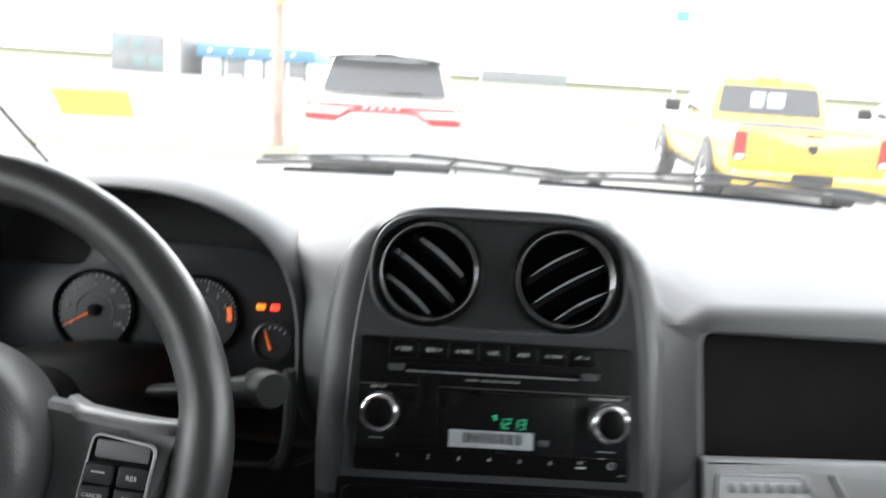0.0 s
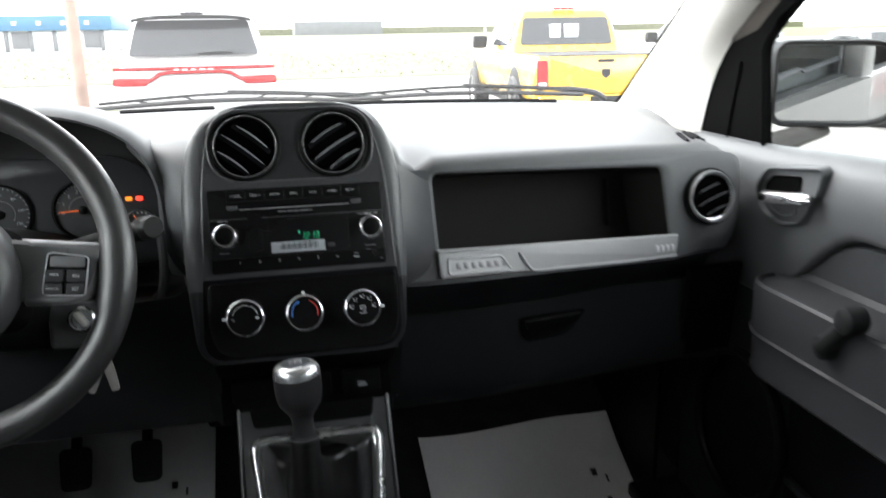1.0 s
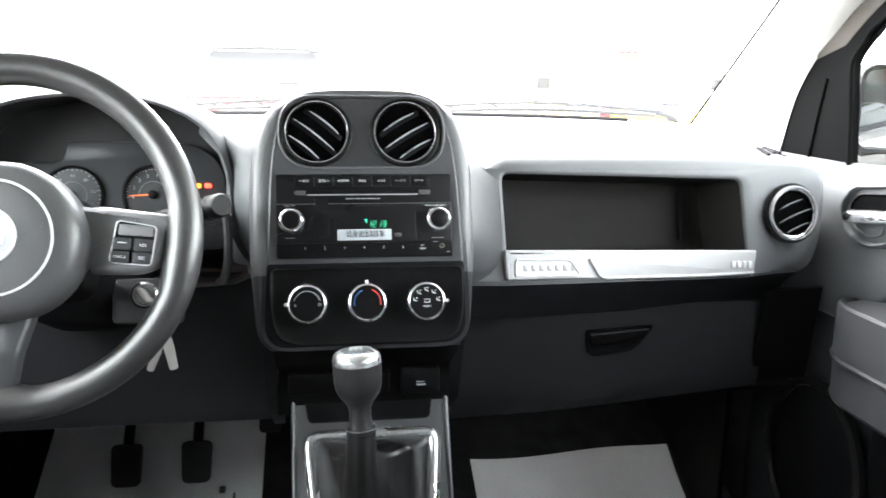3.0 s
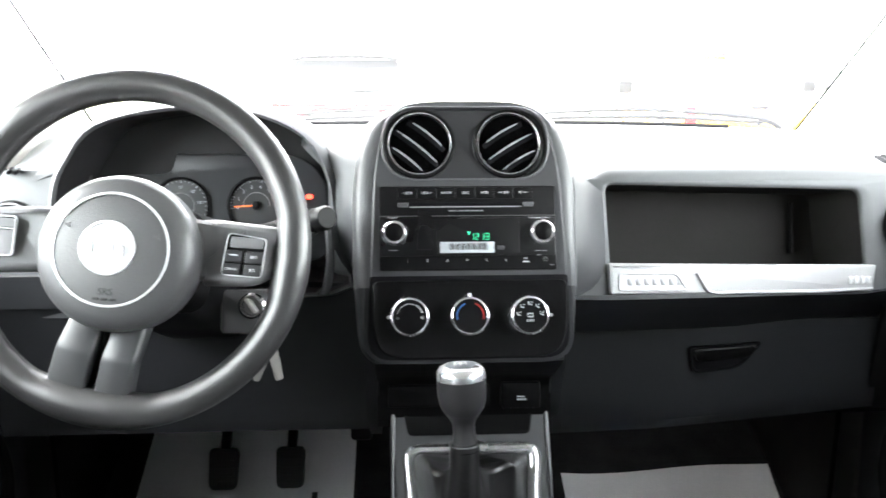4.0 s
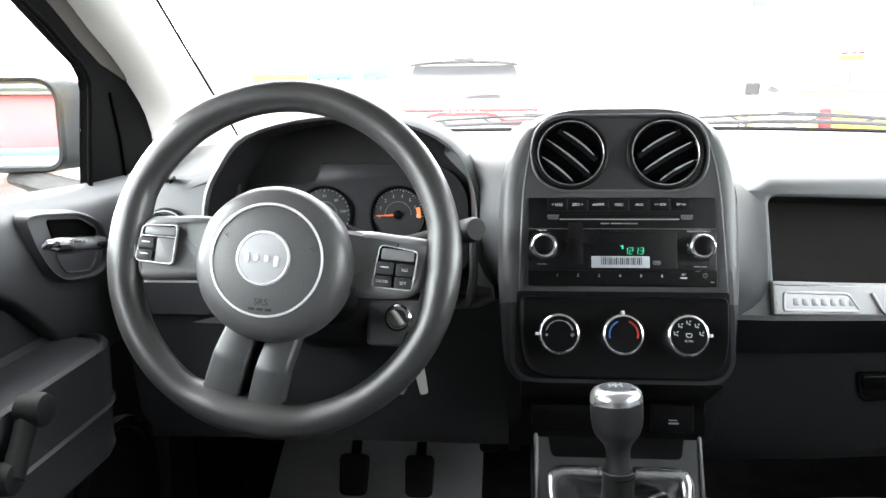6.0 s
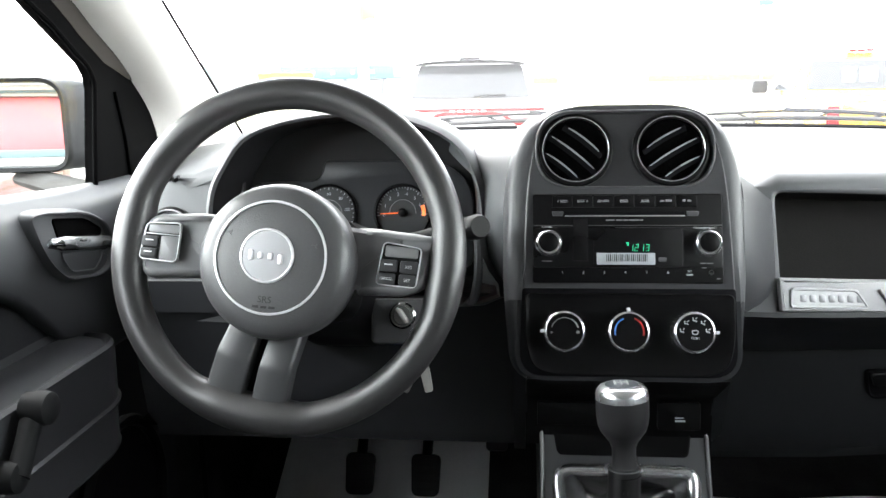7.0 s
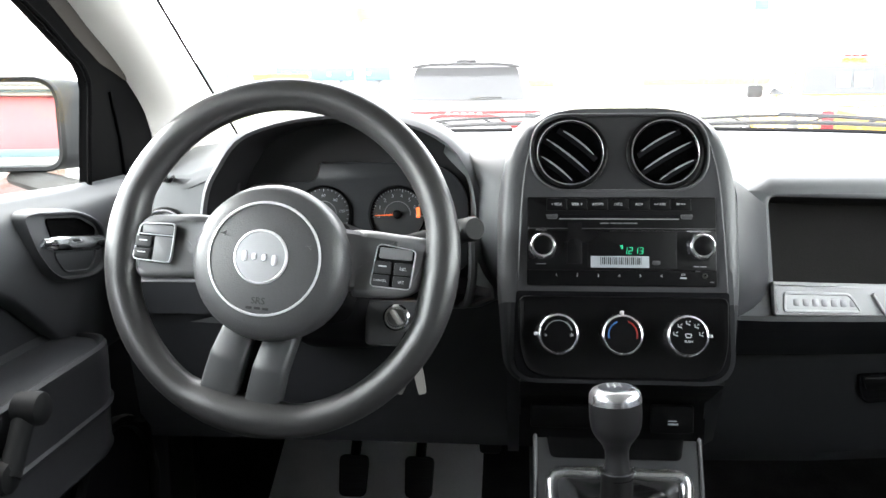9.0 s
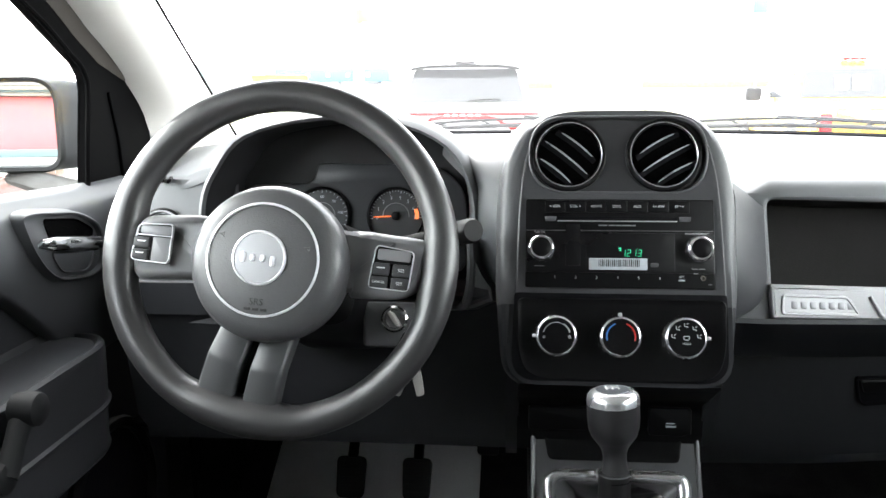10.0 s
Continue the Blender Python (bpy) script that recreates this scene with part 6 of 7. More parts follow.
    bm = lathe(bmesh.new(), [(0.010, -0.010), (0.0175, -0.005), (0.0185, 0.014), (0.0170, 0.021), (0.012, 0.0245), (0.002, 0.025)], 24)
    part("crank_knob", bm, CRANK, ck, "dark grey crank knob", m=Matrix.Translation(kb) @ pose(0, 0, 0, 0, -90 * side, 0))
    return d


door(1, 130)
door(-1, 48)

# closed underside of the dashboard over both footwells
for x0, x1, z in ((-0.70, -0.112, 0.872), (0.128, 0.735, 0.866)):
    bm = bmesh.new()
    sheet(bm, lambda x, y: V(x, y, z + 0.10 * (y - 0.72)), span(x0, x1, 6), span(0.735, 1.47 if x0 < 0 else 1.02, 6), 0.006)
    tagged(part("trim", bm, MATTE), "black closing panel under the dashboard", "trim", kind="structure")

# kick panels beside the footwells
for side in (-1, 1):
    bm = bmesh.new()
    sheet(bm, lambda y, z: V(X(0.715 + 0.02 * (y - 0.95), side), y, z), span(0.93, 1.50, 6), span(0.44, 1.10, 6), 0.01)
    tagged(part("trim", bm, BLACK), "black kick panel beside the footwell", "trim", kind="structure")
    bm = bmesh.new()
    box(bm, (min(X(0.655, side), X(0.80, side)), -0.4, 0.44), (max(X(0.655, side), X(0.80, side)), 0.95, 0.50), 0.012)
    tagged(part("trim", bm, BLACK), "black door sill plate", "sill", kind="structure")

# ---- outside mirrors ----
def door_mirror(side, centre, yaw, pitch, w, h, label):
    mr = thing("door_mirror", label, "mirror", centre, group="door mirrors")
    M = Matrix.Translation(centre) @ pose(0, 0, 0, 90 + pitch, 0, yaw)
    c = [(-w / 2, -h / 2), (w / 2, -h / 2), (w / 2, h / 2), (-w / 2, h / 2)]
    ri = [0.022, 0.085, 0.085, 0.022] if side > 0 else [0.085, 0.026, 0.040, 0.085]
    g = rpoly(c, ri, 9)
    bm = bmesh.new()
    def shell(d, z, s):
        return [V(p.x - side * s, p.y, z) for p in inset(g, d)]
    loft(bm, [shell(0.030, -0.130, 0.085), shell(0.014, -0.110, 0.082), shell(0.000, -0.075, 0.064), shell(-0.008, -0.035, 0.034), shell(-0.010, -0.012, 0.006), flat(inset(g, -0.010), 0.000), flat(inset(g, -0.002), 0.000), flat(g, -0.006)], cap1=False)
    part("housing", bm, MIRRORCASE, mr, "dark grey moulded housing", m=M)
    bm = bmesh.new()
    loft(bm, [flat(inset(g, -0.0115), -0.016), flat(inset(g, -0.0120), 0.003), flat(inset(g, -0.009), 0.010), flat(inset(g, -0.002), 0.008), flat(inset(g, -0.0005), -0.004)], cap0=False, cap1=False)
    part("rim", bm, BEZEL, mr, "black rim round the glass", m=M)
    bm = bmesh.new()
    slab(bm, g, -0.010, -0.004, 0.0005)
    part("mirror_glass", bm, MIRROR, mr, "silvered mirror glass", m=M, angle=4)
    foot = V(X(0.80, side), 0.88, 1.195)
    root = M @ V(-side * w * 0.10, -h * 0.66, -0.055)
    bm = bmesh.new()
    loops = []
    for s in span(0, 1, 6):
        p = root.lerp(foot, s)
        loops.append([p + V(0, 0.045 * math.cos(t), (0.016 + 0.010 * s) * math.sin(t)) for t in [2 * math.pi * i / 14 for i in range(14)]])
    loft(bm, loops)
    part("mount_arm", bm, ARM_REFLECTED, mr, "mounting arm painted in the brown-grey of its reflection")
    return mr


door_mirror(1, V(1.122, 0.985, 1.315), -26, 1, 0.240, 0.152, "grey door mirror with rounded glass, beyond the side window")
door_mirror(-1, V(-1.072, 1.020, 1.315), 8, -1.5, 0.250, 0.150, "grey door mirror reflecting a red wall, beyond the side window")

# ---- inside mirror ----
iv = thing("inside_mirror", "black inside mirror hanging at the windshield's top", "mirror", (-0.06, 0.75, 1.61))
IM = pose(-0.065, 0.760, 1.612, 88, 0, 8)
bm = bmesh.new()
o = rrect(0.235, 0.064, 0.024, 0, 0, 7)
loft(bm, [flat(inset(o, 0.014), -0.028), flat(o, -0.010), flat(o, 0.004), flat(inset(o, 0.003), 0.006), flat(inset(o, 0.006), 0.003)])
part("housing", bm, BLACK, iv, m=IM)
bm = bmesh.new()
slab(bm, inset(o, 0.006), 0.001, 0.0045, 0.0005)
part("mirror_glass", bm, MIRROR, iv, m=IM, angle=4)
bm = bmesh.new()
tube(bm, [IM @ V(0, 0, -0.02), V(-0.03, 0.77, 1.64), V(-0.01, 0.74, 1.662)], 0.010, 8)
part("stem", bm, BLACK, iv)

# ---- passenger seat ----
seat = thing("passenger_seat", "grey cloth passenger seat with a bolstered back", "car seat", (0.39, -0.1, 0.5))
bm = bmesh.new()


def cushion(u, v):
    """u across, v from the back to the rolled front edge."""
    x = 0.360 + 0.245 * u
    bol = 0.022 * max(0.0, abs(u) - 0.62) / 0.38 - 0.03 * max(0.0, abs(u) - 0.88) / 0.12
    y = -0.36 + 0.67 * min(v, 0.86) / 0.86
    z = 0.808 + 0.050 * min(v, 0.86) + bol
    y -= 0.035 * u * u * max(0.0, v - 0.4)
    if v > 0.86:
        a = (v - 0.86) / 0.14 * math.pi * 0.75
        y += 0.055 * math.sin(a)
        z -= 0.060 * (1 - math.cos(a))
    return V(x, y, z)


sheet(bm, cushion, span(-1, 1, 25), span(0, 0.86, 12) + span(0.88, 1.0, 8), 0.02)
part("cushion", bm, SEAT, seat, "grey cloth cushion", angle=70)
for u in (-0.60, 0.60):
    bm = bmesh.new()
    tube(bm, [cushion(u, v) + V(0, 0, 0.0005) for v in span(0.02, 0.98, 20)], 0.0022, 6)
    part("seam", bm, FABRIC, seat, "dark seam")
bm = bmesh.new()
box(bm, (0.15, -0.36, 0.60), (0.60, 0.27, 0.80), 0.03)
part("base", bm, BLACK, seat, "black seat base")
bm = bmesh.new()
loops = []
for s in span(0, 1, 12):
    y, z = -0.052 - 0.29 * s, 0.80 + 0.58 * s
    w = 0.155 - 0.03 * s ** 3
    o = rpoly([(-w, -0.05), (w, -0.05), (w, 0.045), (w - 0.055, 0.085), (w - 0.09, 0.045), (-w + 0.09, 0.045), (-w + 0.055, 0.085), (-w, 0.045)], 0.03, 4)
    loops.append([V(0.388 + p.x, y + p.y, z) for p in o])
loft(bm, loops)
part("backrest", bm, SEAT, seat, "grey cloth backrest", angle=70)
# unseen copy of the seat, added to keep light off the driver's mat
driver = copy_thing(seat, pose(-0.375, -0.20, 0.5))
driver.name = "unseen_driver_seat"
tagged(driver, "grey cloth driver seat, out of view, added to shade the footwell", "car seat")

# ---- wipers ----
def wiper(x0, x1, y_off, label):
    wp = thing("wiper", label, "wiper", ((x0 + x1) / 2, 1.3, 1.27), group="windshield wipers")

    def g(x, z, off=0.012):
        return windshield_point(x, z) + V(0, off, off * 0.66)
    bm = bmesh.new()
    tube(bm, [g(x, 1.283 + 0.010 * math.sin(math.pi * (x - x0) / (x1 - x0)) + y_off) for x in span(x0, x1, 16)], 0.0050, 6)
    part("blade", bm, RUBBER, wp, "black rubber blade")
    bm = bmesh.new()
    pts = [g(x0 + (x1 - x0) * s, 1.284 + y_off + h, 0.022) for s, h in ((0.02, 0.002), (0.15, 0.007), (0.33, 0.013), (0.5, 0.016), (0.66, 0.013), (0.85, 0.007), (0.98, 0.001))]
    tube(bm, curve(pts, 4), 0.0032, 6)
    part("bow", bm, BLACK, wp, "black blade bow")
    for s in (0.15, 0.33, 0.66, 0.85):
        bm = bmesh.new()
        a = g(x0 + (x1 - x0) * s, 1.284 + y_off + (0.007 if s in (0.15, 0.85) else 0.013), 0.022)
        tube(bm, [a, g(x0 + (x1 - x0) * (s + (0.06 if s < 0.5 else -0.06)), 1.290 + y_off, 0.014)], 0.0022, 6)
        part("link", bm, BLACK, wp)
    bm = bmesh.new()
    tube(bm, curve([g(x0 + (x1 - x0) * 0.5, 1.300 + y_off, 0.026), g(x0 + (x1 - x0) * 0.78, 1.289 + y_off, 0.03), g(x1 + 0.03, 1.264, 0.04), g(x1 + 0.08, 1.245, 0.04)], 5), [0.0045] * 8 + [0.007] * 8, 8)
    part("arm", bm, BLACK, wp, "black wiper arm")


wiper(-0.36, 0.17, -0.004, "black wiper resting low on the windshield, before the driver")
wiper(0.14, 0.685, -0.004, "black wiper resting low on the windshield, before the passenger")

# yellow sticker inside the windshield
bm = bmesh.new()
sheet(bm, lambda u, v: windshield_point(-0.605 + 0.100 * u + 0.012 * v, 1.362 + 0.040 * v) + V(0, -0.004, -0.002), span(0, 1, 4), span(0, 1, 3), 0.0008)
tagged(part("windshield_sticker", bm, STICKER), "yellow paper sticker on the windshield's lower corner", "sticker")


# ---- outside: ground, road, grass ----
GZ = -0.12
bm = bmesh.new()
sheet(bm, lambda x, y: V(x, y, GZ), span(-900, 900, 19), [-600, -200, -60, 0, 60, 200, 600, 1500], 0.0)
tagged(part("ground", bm, ASPHALT), "pale concrete car lot", "ground", kind="structure")


def strip(name, y0, y1, dz, mat, label, x0=-600, x1=600):
    bm = bmesh.new()
    sheet(bm, lambda x, y: V(x, y, GZ + dz), span(x0, x1, 25), span(y0, y1, 3), 0.0)
    tagged(part(name, bm, mat), label, name, kind="structure")


strip("grass_verge", 27.5, 66, 0.02, GRASS, "pale green grass strip beside the lot")
strip("road", 66, 78, 0.03, ROAD, "grey road behind the grass")
strip("grass_verge", 95, 420, 0.02, GRASS, "far field beyond the road")
strip("grass_verge", 13.8, 18.5, 0.02, GRASS, "small grass island round the pole", -7.5, -2.6)

# tufts along the verge
bm = bmesh.new()
rng = random.Random(4)
for i in range(2600):
    x, y = rng.uniform(-26, 34), rng.uniform(27.6, 60)
    h, w, a = rng.uniform(0.05, 0.16), rng.uniform(0.02, 0.05), rng.uniform(0, 3.14)
    c, s = math.cos(a) * w, math.sin(a) * w
    vs = [bm.verts.new((x - c, y - s, GZ)), bm.verts.new((x + c, y + s, GZ)), bm.verts.new((x + rng.uniform(-.05, .05), y, GZ + h))]
    bm.faces.new(vs)
tagged(part("grass_tufts", bm, GRASS), "loose grass tufts on the verge", "grass", kind="stuff")

# tall pole
pole = thing("pole", "tall brown wooden pole standing in the grass", "pole", (-3.2, 16.0, GZ))
bm = bmesh.new()
lathe(bm, [(0.13, 0.0), (0.115, 1.0), (0.095, 4.0), (0.08, 8.0)], 14)
part("post", bm, WOODPOLE, pole, m=pose(-3.2, 16.0, GZ))
bm = bmesh.new()
slab(bm, rrect(0.30, 0.24, 0.03), 0, 0.02, 0.004)
part("plate", bm, STICKER, pole, "small yellow plate", m=pose(-3.05, 15.86, 2.75, 90, 0, 0))
post = thing("sign_post", "white square post in the grass island", "post", (-5.6, 17.0, GZ))
bm = bmesh.new()
box(bm, (-5.72, 16.88, GZ), (-5.48, 17.12, 2.2), 0.02)
part("post", bm, WHITEWALL, post)


# ---- far buildings ----
def hall(name, label, cat, x0, x1, y0, y1, z1, wallmat):
    h = thing(name, label, cat, ((x0 + x1) / 2, y0, GZ))
    bm = bmesh.new()
    box(bm, (x0, y0, GZ), (x1, y1, z1), 0.05)
    part("wall", bm, wallmat, h)
    return h


h = hall("depot_building", "white depot with a blue fascia and loading doors", "building", -26.6, -14.4, 92, 108, 2.0, WHITEWALL)
bm = bmesh.new()
box(bm, (-27.0, 91.2, 1.95), (-13.9, 109, 3.45), 0.08)
part("fascia", bm, TARP, h, "blue metal fascia")
for i in range(5):
    bm = bmesh.new()
    x = -26.0 + 2.3 * i
    box(bm, (x - 0.06, 91.85, 0.2), (x + 1.5, 91.99, 1.85), 0.02)
    part("loading_door", bm, CLAD if i in (1, 4) else WHITEWALL, h)
    bm = bmesh.new()
    box(bm, (x + 1.55, 91.7, GZ), (x + 1.9, 92.0, 1.95), 0.02)
    part("column", bm, CLAD, h)
    bm = bmesh.new()
    box(bm, (x + 0.3, 91.1, 2.5), (x + 0.7, 91.21, 2.9), 0.02)
    part("fascia_light", bm, PRINT, h)
h = hall("grey_building", "grey clad two-storey building with windows", "building", -36.0, -28.2, 90, 104, 4.1, CLAD)
for r in range(2):
    for i in range(4):
        bm = bmesh.new()
        box(bm, (-35.5 + 1.9 * i, 89.9, 0.5 + 1.8 * r), (-34.2 + 1.9 * i, 90.02, 1.7 + 1.8 * r), 0.02)
        part("window", bm, TEAL if (i + r) % 3 else CLAD, h)
h = hall("grey_building", "low grey sheds far behind the field", "building", 20, 60, 380, 400, 6.0, CLAD)
h = hall("tree_line", "far pale tree line on the horizon", "trees", -260, 320, 430, 440, 3.2, GRASS)

# showroom behind the car: seen in the mirrors
show = hall("showroom_building", "red clad showroom with cream eaves and teal base", "building", -60, 30, -64, -50, 3.5, REDWALL)
bm = bmesh.new()
box(bm, (-60.1, -49.98, GZ), (30.1, -49.80, 0.35), 0.02)
part("base_band", bm, TEAL, show, "teal grey base band")
for z0, z1, y, mm, nm in ((3.5, 3.72, -49.4, CREAM, "eaves"), (3.72, 3.84, -49.2, TEAL, "gutter"), (3.84, 4.15, -49.0, CREAM, "eaves"), (4.15, 6.4, -48.8, WHITEWALL, "fascia")):
    bm = bmesh.new()
    box(bm, (-60.6, -65, z0), (30.6, y, z1), 0.03)
    part(nm, bm, mm, show)
for x in (8.0, 14.0, 20.0):
    bm = bmesh.new()
    box(bm, (x, -49.97, GZ), (x + 2.4, -49.8, 2.6), 0.03)
    part("door", bm, WHITEWALL, show, "white shop door")


# ---- vehicles ----
def tyre(parent, M, r, w):
    bm = bmesh.new()
    lathe(bm, [(r * 0.62, -w / 2), (r * 0.93, -w / 2), (r, -w * 0.36), (r, w * 0.36), (r * 0.93, w / 2), (r * 0.62, w / 2)], 32, False, False)
    t = part("wheel", bm, RUBBER, parent, m=M)
    bm = bmesh.new()
    lathe(bm, [(r * 0.63, -w * 0.4), (r * 0.63, w * 0.42), (r * 0.56, w * 0.45), (r * 0.50, w * 0.25), (r * 0.16, w * 0.30), (r * 0.10, w * 0.42)], 24)
    part("rim", bm, STEEL, t, "alloy rim", m=M)


def zloft(name, rows, mat, parent, M, label=""):
    """A body skinned through rounded rectangles: rows of z, half width, back, front, corner radius."""
    bm = bmesh.new()
    loft(bm, [[V(p.x, p.y, z) for p in rpoly([(-w, a), (w, a), (w, b), (-w, b)], r, 6)] for z, w, a, b, r in rows])
    return part(name, bm, mat, parent, label, m=M, angle=50)


def suv(M):
    c = thing("suv", "white SUV seen from behind with a red light bar", "car", M.translation)
    zloft("body", [(0.28, 0.86, 0.10, 4.75, 0.2), (0.36, 0.93, 0.03, 4.85, 0.22), (0.58, 0.962, 0.0, 4.9, 0.22), (0.85, 0.965, 0.03, 4.9, 0.22), (1.03, 0.955, 0.05, 4.85, 0.22), (1.16, 0.925, 0.09, 4.6, 0.22)], WHITE_PAINT, c, M, "white paint body")
    zloft("cabin", [(1.13, 0.915, 0.10, 3.75, 0.2), (1.30, 0.870, 0.18, 3.5, 0.2), (1.60, 0.770, 0.32, 2.95, 0.2), (1.75, 0.700, 0.42, 2.65, 0.2), (1.81, 0.600, 0.55, 2.4, 0.2)], WHITE_PAINT, c, M)
    bm = bmesh.new()
    o = [(-0.765, 1.30), (0.765, 1.30), (0.655, 1.715), (-0.655, 1.715)]
    q = rpoly(o, 0.05, 5)
    loft(bm, [[V(p.x, 0.135 + 0.50 * (p.y - 1.28), p.y) for p in q], [V(p.x, 0.10 + 0.50 * (p.y - 1.28), p.y) for p in q]])
    part("rear_window", bm, DARKGLASS, c, "dark rear window", m=M)
    bm = bmesh.new()
    loft(bm, [[V(x, 0.36 - 0.04 * (1 - (x / 0.7) ** 2), 1.745 - 0.035 * (x / 0.7) ** 4), V(x, 0.20 - 0.04 * (1 - (x / 0.7) ** 2), 1.728 - 0.035 * (x / 0.7) ** 4), V(x, 0.20 - 0.04 * (1 - (x / 0.7) ** 2), 1.770 - 0.045 * (x / 0.7) ** 4), V(x, 0.40, 1.800 - 0.05 * (x / 0.7) ** 4)] for x in span(-0.70, 0.70, 20)])
    part("spoiler", bm, BLACK, c, "dark roof spoiler", m=M)
    bm = bmesh.new()
    box(bm, (-0.13, 0.22, 1.785), (0.13, 0.36, 1.812), 0.008)
    part("brake_light", bm, LINER, c, "unlit high brake light", m=M)
    bm = bmesh.new()
    tube(bm, [V(0.05, 0.10, 1.32), V(0.30, 0.10, 1.335), V(0.46, 0.11, 1.33)], 0.012, 6)
    part("rear_wiper", bm, BLACK, c, "black rear wiper", m=M)
    bm = bmesh.new()
    tube(bm, [V(-0.945, 0.06, 1.150), V(-0.50, 0.035, 1.150), V(0.50, 0.035, 1.150), V(0.945, 0.06, 1.150)], 0.020, 8)
    tube(bm, [V(-0.60, 0.03, 0.985), V(-0.50, 0.022, 1.03), V(-0.42, 0.020, 1.085), V(-0.30, 0.018, 1.105), V(0.30, 0.018, 1.105), V(0.42, 0.020, 1.085), V(0.50, 0.022, 1.03), V(0.60, 0.03, 0.985)], 0.022, 8)
    part("light_bar", bm, TAIL_RED, c, "red light bar", m=M)
    for i in range(5):
        bm = bmesh.new()
        box(bm, (-0.22 + 0.10 * i - 0.03, 0.012, 1.118), (-0.22 + 0.10 * i + 0.03, 0.03, 1.145), 0.004)
        part("badge_bar", bm, LENS, c, m=M)
    for sx in (-1, 1):
        q = rpoly([(sx * x, z) for x, z in ((0.58, 0.950), (0.965, 0.955), (0.955, 1.045), (0.53, 1.035))][::sx], 0.03, 5)
        bm = bmesh.new()
        loft(bm, [[V(p.x, 0.16, p.y) for p in q], [V(p.x, 0.015 + 0.10 * max(0, abs(p.x) - 0.75), p.y) for p in q], [V(p.x, 0.008 + 0.10 * max(0, abs(p.x) - 0.75), p.y) for p in inset(q, 0.01)]])
        part("tail_light", bm, TAIL_RED, c, "red tail light", m=M)
        q = rpoly([(sx * x, z) for x, z in ((0.50, 1.050), (0.950, 1.058), (0.940, 1.130), (0.47, 1.115))][::sx], 0.02, 5)
        bm = bmesh.new()
        loft(bm, [[V(p.x, 0.16, p.y) for p in q], [V(p.x, 0.028 + 0.10 * max(0, abs(p.x) - 0.75), p.y) for p in q]])
        part("reversing_light", bm, LENS, c, "clear reversing light", m=M)
        bm = bmesh.new()
        tube(bm, [V(sx * 0.70, 0.8, 1.79), V(sx * 0.70, 1.0, 1.845), V(sx * 0.70, 2.2, 1.845), V(sx * 0.70, 2.4, 1.79)], 0.018, 6)
        part("roof_rail", bm, STEEL, c, m=M)
        for y in (0.95, 3.95):
            tyre(c, M @ pose(sx * 0.83, y, 0.38, 0, 90 * sx, 0), 0.38, 0.26)
    bm = bmesh.new()
    box(bm, (-0.86, -0.015, 0.34), (0.86, 0.06, 0.50), 0.02)
    part("bumper_strip", bm, BLACK, c, "black lower bumper", m=M)
    return c


